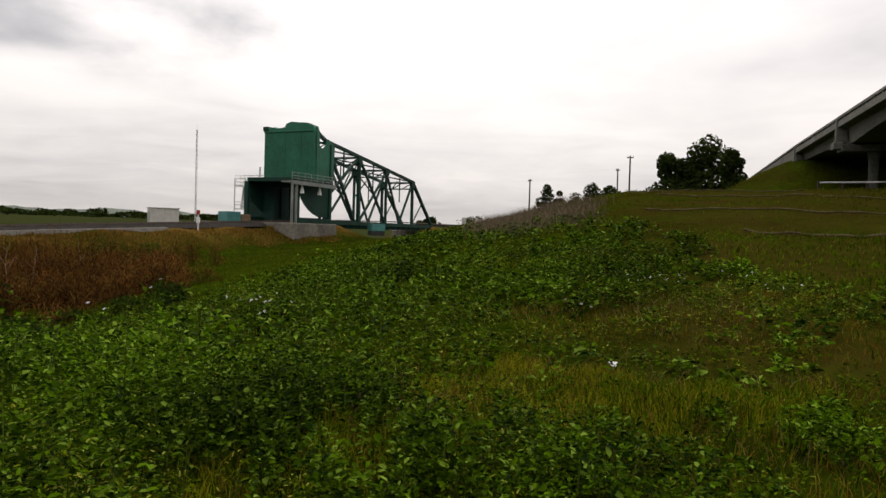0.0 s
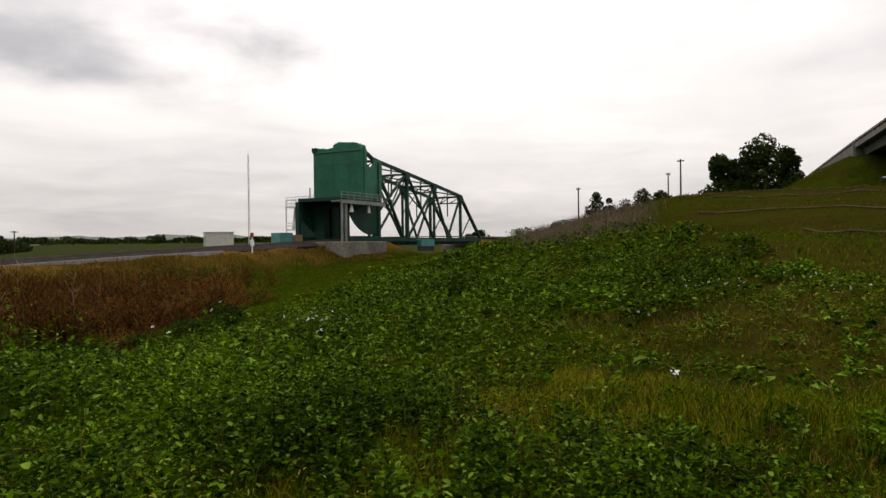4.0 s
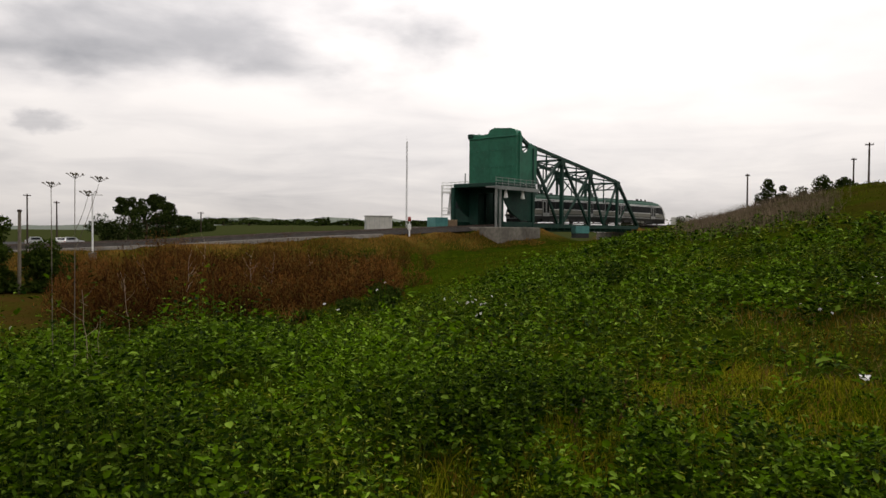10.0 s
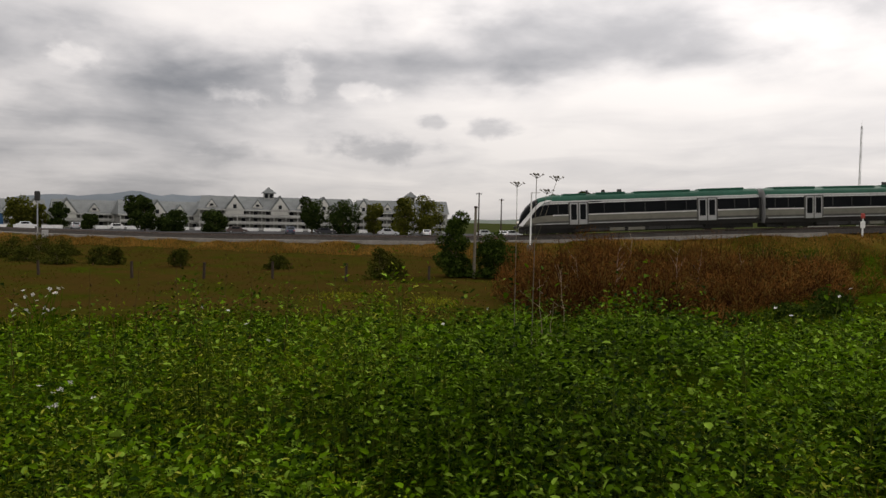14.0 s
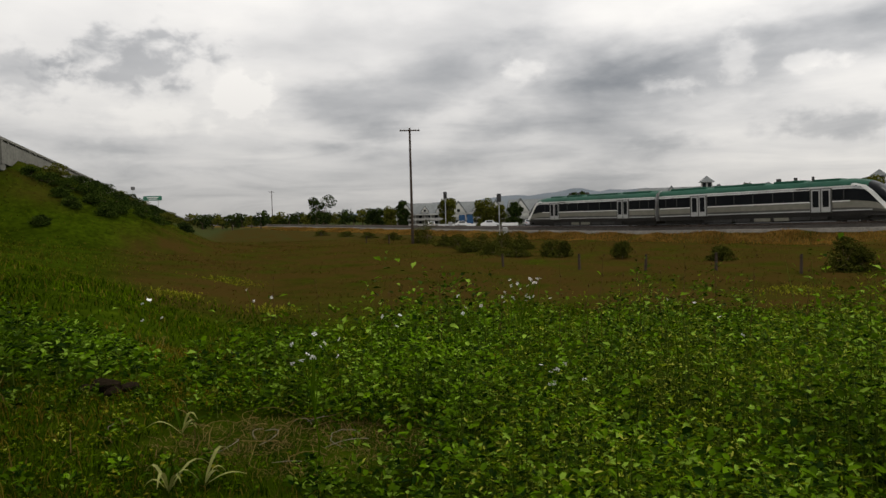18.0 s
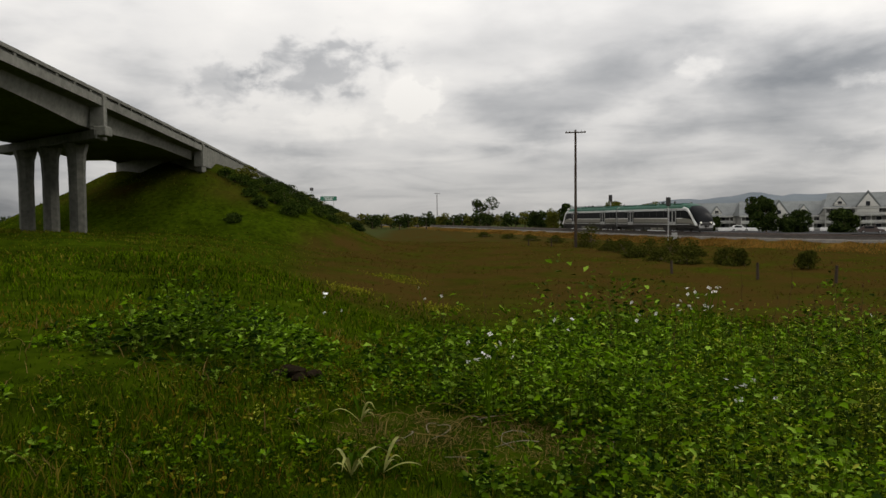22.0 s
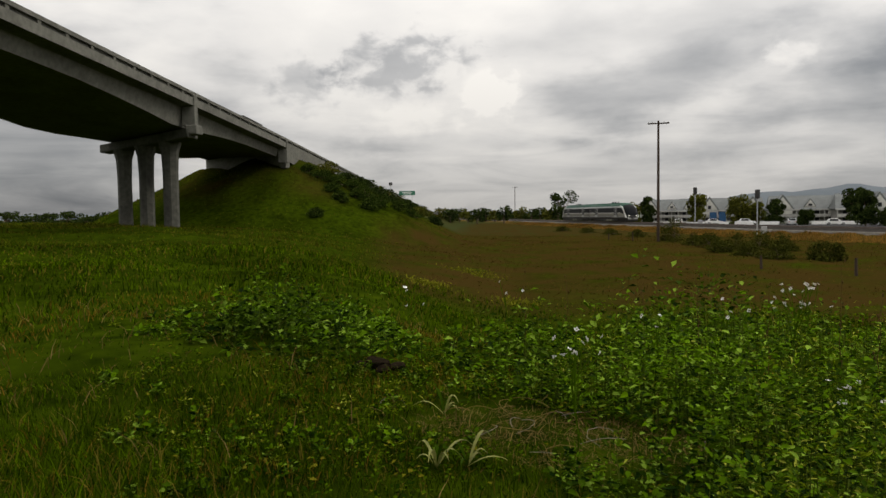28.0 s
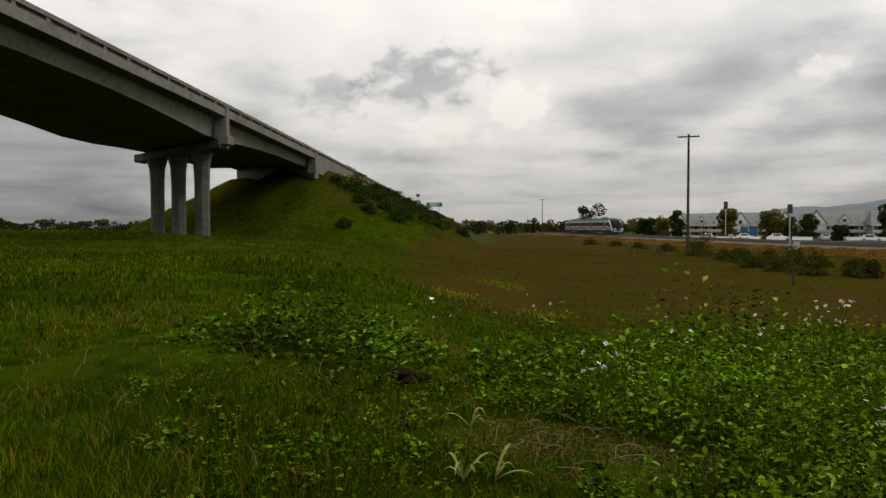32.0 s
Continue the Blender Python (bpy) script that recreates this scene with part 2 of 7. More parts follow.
M_TIE = surface("railway_tie", (0.03, 0.025, 0.02), (0.07, 0.06, 0.05), 0.9, scale=7, bump=0.4, spec=0.1)
M_WOOD = surface("pole_wood", (0.035, 0.026, 0.02), (0.07, 0.054, 0.042), 0.9, scale=9, bump=0.4, spec=0.0)
M_WHITE = surface("white_paint", (0.68, 0.68, 0.66), (0.8, 0.8, 0.78), 0.6, scale=2, bump=0.04, stain=0.12)
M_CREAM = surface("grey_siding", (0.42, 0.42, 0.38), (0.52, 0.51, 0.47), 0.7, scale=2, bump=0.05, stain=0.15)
# siding with the balconies' shade put into the colour
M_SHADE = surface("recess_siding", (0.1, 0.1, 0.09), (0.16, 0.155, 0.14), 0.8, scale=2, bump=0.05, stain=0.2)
M_ROOF = surface("grey_shingle", (0.11, 0.118, 0.118), (0.16, 0.168, 0.165), 0.85, scale=3, bump=0.25, stain=0.2, spec=0.1)
M_DARK = surface("dark_glass", (0.012, 0.014, 0.016), (0.02, 0.022, 0.025), 0.25, scale=1, bump=0, stain=0.1, spec=0.1)
M_SILVER = surface("silver_paint", (0.3, 0.305, 0.3), (0.38, 0.38, 0.37), 0.4, metal=0.3, scale=2, bump=0.02, stain=0.15)
M_TAN = surface("train_grey", (0.135, 0.13, 0.102), (0.18, 0.173, 0.14), 0.45, metal=0.2, scale=2, bump=0.02, stain=0.2)
# silver of arch and stripes, also the painted glint strips
M_BRIGHT = surface("polished_trim", (0.62, 0.62, 0.6), (0.75, 0.75, 0.73), 0.35, metal=0.3, scale=2, bump=0.01, stain=0.1)
M_TROOF = surface("train_green", (0.012, 0.06, 0.038), (0.018, 0.078, 0.05), 0.6, scale=2, bump=0.02, stain=0.25, spec=0.12)
M_TGLASS = surface("train_window", (0.006, 0.007, 0.008), (0.01, 0.011, 0.012), 0.3, scale=1, bump=0, stain=0.1, spec=0.04)
M_TDARK = surface("train_dark_grey", (0.05, 0.05, 0.044), (0.075, 0.073, 0.064), 0.5, metal=0.1, scale=2, bump=0.02, stain=0.25)
M_TRIM = surface("weathered_white_trim", (0.32, 0.32, 0.3), (0.43, 0.425, 0.395), 0.7, scale=1.5, bump=0.05, stain=0.25)
M_BLACK = surface("black_iron", (0.014, 0.014, 0.014), (0.035, 0.033, 0.03), 0.6, metal=0.2, scale=6, bump=0.1)
M_WATER = surface("river_water", (0.05, 0.055, 0.045), (0.07, 0.075, 0.06), 0.08, scale=0.4, bump=0.2)
M_ASPHALT = surface("asphalt", (0.045, 0.045, 0.045), (0.07, 0.07, 0.07), 0.9, scale=10, bump=0.2, spec=0.0)

# ---------------------------------------------------------------- mesh helpers


def link_mesh(name, bm, mat, parent=None, label=""):
    me = bpy.data.meshes.new(name)
    bm.to_mesh(me)
    bm.free()
    if mat:
        me.materials.append(mat)
    ob = new(name, me)
    if parent:
        ob.parent = parent
    if label:
        ob["label"] = label
    return ob


def part(name, bm, mat, parent, label=""):
    return link_mesh(name, bm, mat, parent, label)


def thing(name, label, category, m=None, group="", kind=""):
    ob = new(name)
    if m is not None:
        ob.matrix_world = m
    return tagged(ob, label, category, group, kind)


def box(bm, x0, x1, y0, y1, z0, z1, bevel=0.0):
    g = bmesh.ops.create_cube(bm, size=1, matrix=Matrix.LocRotScale(((x0 + x1) / 2, (y0 + y1) / 2, (z0 + z1) / 2), None, (abs(x1 - x0), abs(y1 - y0), abs(z1 - z0))))
    if bevel:
        ed = list({e for v in g["verts"] for e in v.link_edges})
        bmesh.ops.bevel(bm, geom=ed, offset=bevel, segments=1, affect="EDGES")
    return bm


def beam(bm, p, q, w, h):
    """A rectangular bar from p to q, w wide and h high."""
    p, q = Vector(p), Vector(q)
    d = q - p
    rot = d.to_track_quat("X", "Z")
    bmesh.ops.create_cube(bm, size=1, matrix=Matrix.LocRotScale((p + q) / 2, rot, (d.length, w, h)))
    return bm


def rod(bm, p, q, r0, r1=None, n=8):
    p, q = Vector(p), Vector(q)
    d = q - p
    bmesh.ops.create_cone(bm, cap_ends=True, segments=n, radius1=r0, radius2=r0 if r1 is None else r1, depth=d.length,
                          matrix=Matrix.LocRotScale((p + q) / 2, d.to_track_quat("Z", "Y"), None))
    return bm


def B():
    return bmesh.new()


def tri_mesh(name, V, T, mat, smooth=False):
    """A mesh object from arrays of corners and triangles."""
    me = bpy.data.meshes.new(name)
    V, T = np.ascontiguousarray(V, dtype=np.float32), np.ascontiguousarray(T, dtype=np.int32)
    me.vertices.add(len(V))
    me.vertices.foreach_set("co", V.ravel())
    me.loops.add(T.size)
    me.loops.foreach_set("vertex_index", T.ravel())
    me.polygons.add(len(T))
    me.polygons.foreach_set("loop_start", np.arange(0, T.size, T.shape[1], dtype=np.int32))
    me.update(calc_edges=True)
    if mat:
        me.materials.append(mat)
    if smooth:
        me.polygons.foreach_set("use_smooth", np.ones(len(T), dtype=bool))
    return new(name, me)


# ---------------------------------------------------------------- the railway line in plan
# three straights joined by two arcs; arc length S, the train runs with S growing


def unit2(x, y):
    v = np.array((x, y), float)
    return v / np.hypot(*v)


DZ, DA, DB = unit2(-0.4, -0.917), unit2(-0.66, -0.75), unit2(-0.9389, -0.3442)
COR1, COR2 = np.array((-27.25, 89.50)), np.array((-70.46, 40.39))


def bend(c, d0, d1, tl):
    ang = math.acos(float(d0 @ d1))
    sg = 1.0 if d0[0] * d1[1] - d0[1] * d1[0] > 0 else -1.0
    rad = tl / math.tan(ang / 2)
    a, b = c - d0 * tl, c + d1 * tl
    return a, b, a + np.array((-d0[1], d0[0])) * sg * rad, rad, ang * sg


ARC1, ARC2 = bend(COR1, DZ, DA, 18.0), bend(COR2, DA, DB, 44.9)
S1 = -68.0
S2 = S1 + abs(ARC1[4]) * ARC1[3]
S3 = S2 + float(np.hypot(*(ARC2[0] - ARC1[1])))
S4 = S3 + abs(ARC2[4]) * ARC2[3]


def turn2(v, a):
    c, s = math.cos(a), math.sin(a)
    return np.array((c * v[0] - s * v[1], s * v[0] + c * v[1]))


def rail_z(s):
    return float(np.interp(s, (-90, -68, -40, -28, -15, 0, 30, 60), (3.2, 2.9, 1.75, 1.25, 0.5, -0.1, -0.6, -0.7)))


def rail(s):
    """A point of the track's centre line on the rails' top."""
    if s < S1:
        p = ARC1[0] + DZ * (s - S1)
    elif s < S2:
        p = ARC1[2] + turn2(ARC1[0] - ARC1[2], ARC1[4] * (s - S1) / (S2 - S1))
    elif s < S3:
        p = ARC1[1] + DA * (s - S2)
    elif s < S4:
        p = ARC2[2] + turn2(ARC2[0] - ARC2[2], ARC2[4] * (s - S3) / (S4 - S3))
    else:
        p = ARC2[1] + DB * (s - S4)
    return Vector((p[0], p[1], rail_z(s)))


def rail_frame(s0, s1):
    """The pose of a vehicle that stands on the track at s0 (behind) and s1 (ahead); x ahead."""
    p, q = rail(s0), rail(s1)
    rot = (q - p).to_track_quat("X", "Z").to_matrix().to_4x4()
    return Matrix.Translation((p + q) / 2) @ rot


# ---------------------------------------------------------------- the overpass in plan (edge that faces the camera)
RA, RD = Vector((44.6, 93.9, 0)), Vector((0.276, 0.961, 0))      # abutment, outward way
LA, LD = Vector((-73.9, -35.6, 0)), Vector((-0.986, -0.165, 0))


def road_r(u):
    z = 13.5 + 0.0 * u if u < 0 else float(np.interp(u, (0, 60, 140, 300), (13.5, 12.9, 9.0, 3.0)))
    return Vector(((RA + RD * u).x, (RA + RD * u).y, z))


def road_l(v):
    z = float(np.interp(v, (-70, -49, 0, 107, 200, 420), (11.9, 11.5, 9.6, 4.9, 1.9, -1.2)))
    return Vector(((LA + LD * v).x, (LA + LD * v).y, z))


def road_line():
    """Edge of the bridge deck from one abutment to the other."""
    pts = [road_r(-u) for u in range(0, 52, 4)]
    a, b = road_r(-52), road_l(-62)
    ca, cb = a - RD * 38, b - LD * 38
    for i in range(1, 16):
        t = i / 16
        p = a * (1 - t) ** 3 + ca * 3 * t * (1 - t) ** 2 + cb * 3 * t * t * (1 - t) + b * t ** 3
        pts.append(p)
    pts += [road_l(-v) for v in range(62, -1, -4)]
    if (pts[-1] - road_l(0)).length > 0.5:
        pts.append(road_l(0))
    return pts


# ---------------------------------------------------------------- ground


def smooth01(t):
    t = np.clip(t, 0, 1)
    return t * t * (3 - 2 * t)


TRACK_S = np.arange(-260.0, 520.0, 3.0)
TRACK_P = np.array([tuple(rail(s)) for s in TRACK_S])
FILL_P = np.array([tuple(road_r(u) + Vector((RD.y, -RD.x, 0)) * w) for w, u0 in ((3.0, 1), (11.0, 3)) for u in np.arange(u0, 300, 4.0)]
                  + [tuple(road_l(v) + Vector((-LD.y, LD.x, 0)) * w) for w, v0 in ((3.0, 6), (9.5, 12), (12.5, 15)) for v in np.arange(v0, 420, 4.0)])


def nearest(x, y, pts):
    d = np.full(x.shape, 1e9)
    z = np.zeros(x.shape)
    for px, py, pz in pts:
        dd = np.hypot(x - px, y - py)
        m = dd < d
        d[m], z[m] = dd[m], pz
    return d, z


def raw_height(x, y):
    r, az = np.hypot(x, y), np.degrees(np.arctan2(-x, y))
    level = np.interp(az, (-180, -60, -35, -26, -14, -9, -4, 2, 8, 16, 25, 98, 108, 116, 125, 180), (2, 5.6, 6.2, 6.2, 6.1, 4.8, 3.1, 1.2, -0.2, -1.4, -2.2, -2.2, -1.0, 0.3, 0.9, 2))
    reach = np.interp(az, (-180, -60, -4, 8, 25, 105, 116, 180), (60, 70, 75, 45, 24, 24, 45, 60))
    t = np.clip((r - 5) / (reach - 5), 0, 1)
    z = level * (0.35 * t + 0.65 * smooth01(t))
    far = -2.2 + (np.interp(az, (2, 12, 33, 42), (0, 1, 1, 0)) * np.interp(r, (100, 140, 600, 1500), (2.2, 3.6, 8.0, 14.0)))
    z = z + (far - z) * smooth01((r - 100) / 45)
    # river under the lifting span
    c = rail(-86)
    along = (x - c.x) * DZ[0] + (y - c.y) * DZ[1]
    across = (x - c.x) * -DZ[1] + (y - c.y) * DZ[0]
    chan = smooth01((16 - np.abs(along)) / 6) * smooth01((90 - np.abs(across)) / 30)
    z = z + (-4.5 - z) * chan
    d, zt = nearest(x, y, TRACK_P)
    bank = zt - 0.6 - np.maximum(d - 3.2, 0) * 0.42
    z = np.where(chan > 0.2, z, np.maximum(z, bank))
    d, zf = nearest(x, y, FILL_P)
    z = np.maximum(z, zf - 0.9 - np.maximum(d - 3.3, 0) * 0.52)
    bumps = 0.05 * np.sin(x * 1.9 + 0.7 * np.sin(y * 1.3)) * np.sin(y * 1.6 + 1.1) + 0.12 * np.sin(x * 0.47 + 1.3) * np.sin(y * 0.39 + 0.4)
    return z + bumps * np.clip(r / 4, 0, 1)


RINGS = np.concatenate([[0.0], np.geomspace(0.5, 300, 130), np.geomspace(320, 4500, 22)])
SPOKES = 480
TH = np.linspace(0, 2 * np.pi, SPOKES, endpoint=False)
GX, GY = -RINGS[:, None] * np.sin(TH)[None], RINGS[:, None] * np.cos(TH)[None]
GZ = raw_height(GX, GY)


def ground_z(x, y):
    """Height of the ground sheet, read off its own grid."""
    x, y = np.asarray(x, float), np.asarray(y, float)
    r, a = np.hypot(x, y), np.arctan2(-x, y) % (2 * np.pi)
    i = np.clip(np.searchsorted(RINGS, r) - 1, 0, len(RINGS) - 2)
    u = np.clip((r - RINGS[i]) / (RINGS[i + 1] - RINGS[i]), 0, 1)
    f = a / (2 * np.pi) * SPOKES
    j = np.floor(f).astype(int) % SPOKES
    v = f - np.floor(f)
    k = (j + 1) % SPOKES
    return (GZ[i, j] * (1 - u) + GZ[i + 1, j] * u) * (1 - v) + (GZ[i, k] * (1 - u) + GZ[i + 1, k] * u) * v


def gz(x, y):
    return float(ground_z(np.array([x]), np.array([y]))[0])


def patchy(x, y, s, seed=0.0):
    """A smooth value between 0 and 1 that varies over the plan."""
    v = np.sin(x * s + 1.7 * np.sin(y * s * 0.7 + seed)) + np.sin(y * s * 1.13 + 1.3 * np.sin(x * s * 0.6 + 2 + seed)) + 0.6 * np.sin((x + y) * s * 2.3 + seed)
    return np.clip(v / 5.2 + 0.5, 0, 1)


def zones(x, y):
    """How dry and red the field is, and how orange the railway bank, at places of the plan."""
    r, az = np.hypot(x, y), np.degrees(np.arctan2(-x, y))
    field = smooth01((r - 24) / 8) * smooth01((az - 40) / 8) * smooth01((111 - az) / 5) * smooth01((np.where(az > 84, 300, 190) - r) / 40)
    df, _ = nearest(x, y, FILL_P[::2])
    field = field * smooth01((df - 15) / 7) + 0.75 * smooth01((15 - df) / 6) * patchy(x, y, 0.5, 1.0)
    path = smooth01((az + 40) / 10) * smooth01((-6 - az) / 12) * smooth01((r - 3.5) / 4) * smooth01((80 - r) / 20) * np.interp(r, (10, 20), (0.5, 0.65))
    d, _ = nearest(x, y, TRACK_P[::2])
    orange = smooth01((d - 2.6) / 1.0) * smooth01((8.0 - d) / 4)
    return np.clip(field + path, 0, 1), orange


def far_share(x, y):
    return 2.0 * smooth01((np.hypot(x, y) - 95) / 60)


def make_ground():
    n, m = len(RINGS), SPOKES
    V = np.stack([GX, GY, GZ], -1).reshape(-1, 3)
    i, j = np.meshgrid(np.arange(n - 1), np.arange(m), indexing="ij")
    a, b = i * m + j, i * m + (j + 1) % m
    Q = np.stack([a, a + m, b + m, b], -1).reshape(-1, 4)
    mat = surface("grassy_ground", (0.009, 0.017, 0.0008), (0.032, 0.05, 0.002), 0.95, scale=2.2, bump=0.6, stain=0.45, spec=0.0)
    nt = mat.node_tree
    bsdf = next(q for q in nt.nodes if q.type == "BSDF_PRINCIPLED")
    src = bsdf.inputs["Base Color"].links[0].from_socket
    for attr, col in (("far", (0.03, 0.036, 0.012, 1)), ("dry", (0.034, 0.022, 0.005, 1)), ("orange", (0.12, 0.067, 0.016, 1))):
        at = nt.nodes.new("ShaderNodeAttribute")
        at.attribute_name = attr
        no = nt.nodes.new("ShaderNodeTexNoise")
        no.inputs["Scale"].default_value, no.inputs["Detail"].default_value = 0.35, 6
        tc = nt.nodes.new("ShaderNodeTexCoord")
        nt.links.new(tc.outputs["Object"], no.inputs[0])
        md = nt.nodes.new("ShaderNodeMath")
        md.operation = "MULTIPLY_ADD"
        md.inputs[1].default_value, md.inputs[2].default_value = 2.8, -0.6
        nt.links.new(no.outputs[0], md.inputs[0])
        ml = nt.nodes.new("ShaderNodeMath")
        ml.operation, ml.use_clamp = "MULTIPLY", True
        nt.links.new(at.outputs["Fac"], ml.inputs[0])
        nt.links.new(md.outputs[0], ml.inputs[1])
        mx = nt.nodes.new("ShaderNodeMix")
        mx.data_type = "RGBA"
        mx.inputs[7].default_value = col
        nt.links.new(ml.outputs[0], mx.inputs[0])
        nt.links.new(src, mx.inputs[6])
        src = mx.outputs[2]
    nt.links.new(src, bsdf.inputs["Base Color"])
    ob = tri_mesh("ground", V, Q, mat, True)
    dry, orange = zones(V[:, 0], V[:, 1])
    for nm, val in (("dry", dry), ("orange", orange), ("far", far_share(V[:, 0], V[:, 1]))):
        ob.data.attributes.new(nm, "FLOAT", "POINT").data.foreach_set("value", val.astype(np.float32))
    return tagged(ob, "uneven grassy ground with a dry reddish field and green banks", "ground", kind="structure")


make_ground()

# ---------------------------------------------------------------- railway track


def sweep(samples, profile, closed=False):
    """Quads of a profile (side, up) carried along (point, side vector) samples."""
    V = [p + s * a + Vector((0, 0, b)) for p, s in samples for a, b in profile]
    k = len(profile)
    Q = []
    for i in range(len(samples) - 1):
        for j in range(k if closed else k - 1):
            a, b = i * k + j, i * k + (j + 1) % k
            Q.append((a, b, b + k, a + k))
    return V, Q


def swept(name, samples, profile, mat, parent=None, label="", closed=True):
    V, Q = sweep(samples, profile, closed)
    me = bpy.data.meshes.new(name)
    if closed:
        k = len(profile)
        Q = Q + [tuple(range(k - 1, -1, -1)), tuple(range(len(V) - k, len(V)))]
    me.from_pydata([tuple(v) for v in V], [], Q)
    me.materials.append(mat)
    ob = new(name, me)
    if parent:
        ob.parent = parent
    if label:
        ob["label"] = label
    return ob


def track_samples(s0, s1, step):
    out = []
    n = max(2, int((s1 - s0) / step) + 1)
    for i in range(n):
        s = s0 + (s1 - s0) * i / (n - 1)
        p, q = rail(s - 0.5), rail(s + 0.5)
        d = (q - p).normalized()
        out.append((rail(s), Vector((-d.y, d.x, 0))))
    return out


def make_track():
    bed = thing("railway_track", "single railway track on a pale gravel ballast bed", "railway track", kind="structure")
    swept("ballast_bed", track_samples(-66, 420, 3), [(-2.9, -0.8), (-1.7, -0.2), (1.7, -0.2), (2.6, -0.7)], M_BALLASTD, bed, "dark crushed-stone ballast")
    swept("ballast_bed", track_samples(-230, -112, 3), [(-3.2, -1.3), (-2.1, -0.2), (2.1, -0.2), (3.2, -1.3)], M_BALLASTD, bed, "dark crushed-stone ballast")
    for side in (-0.75, 0.75):
        swept("rail", track_samples(-230, 420, 3), [(side - 0.07, -0.16), (side - 0.035, 0.0), (side + 0.035, 0.0), (side + 0.07, -0.16)], M_RAIL, bed, "rusty steel rail")
    bm = B()
    box(bm, -0.12, 0.12, -1.3, 1.3, -0.26, -0.14, 0.015)
    first = part("railway_tie", bm, M_TIE, bed)
    first.matrix_basis = rail_frame(-60.3, -59.7)
    for i in range(1, 290):
        ob = first.copy()
        scene.collection.objects.link(ob)
        s = -60 + i * 0.62
        ob.matrix_basis = rail_frame(s - 0.3, s + 0.3)
    # far road-bed shoulder strip beside the rails
    swept("gravel_shoulder", track_samples(-40, 420, 4), [(2.45, -1.1), (2.5, -0.52), (2.95, -0.55), (3.1, -1.1)], M_BALLAST, bed, "gravel service strip beside the ballast")


make_track()

# ---------------------------------------------------------------- lifting bridge
BO = rail(-61)
BRIDGE_M = Matrix.Translation(BO) @ pose(0, 0, 0, 0, 0, math.degrees(math.atan2(-DZ[1], -DZ[0])))


def rivet_plate(bm, pts, y0, y1):
    """A steel plate of an outline in x and z, between two sides y."""
    a = [bm.verts.new((x, y0, z)) for x, z in pts]
    b = [bm.verts.new((x, y1, z)) for x, z in pts]
    bm.faces.new(a)
    bm.faces.new(b[::-1])
    n = len(pts)
    for i in range(n):
        bm.faces.new((a[i], b[i], b[(i + 1) % n], a[(i + 1) % n]))
    bmesh.ops.recalc_face_normals(bm, faces=bm.faces)
    return bm


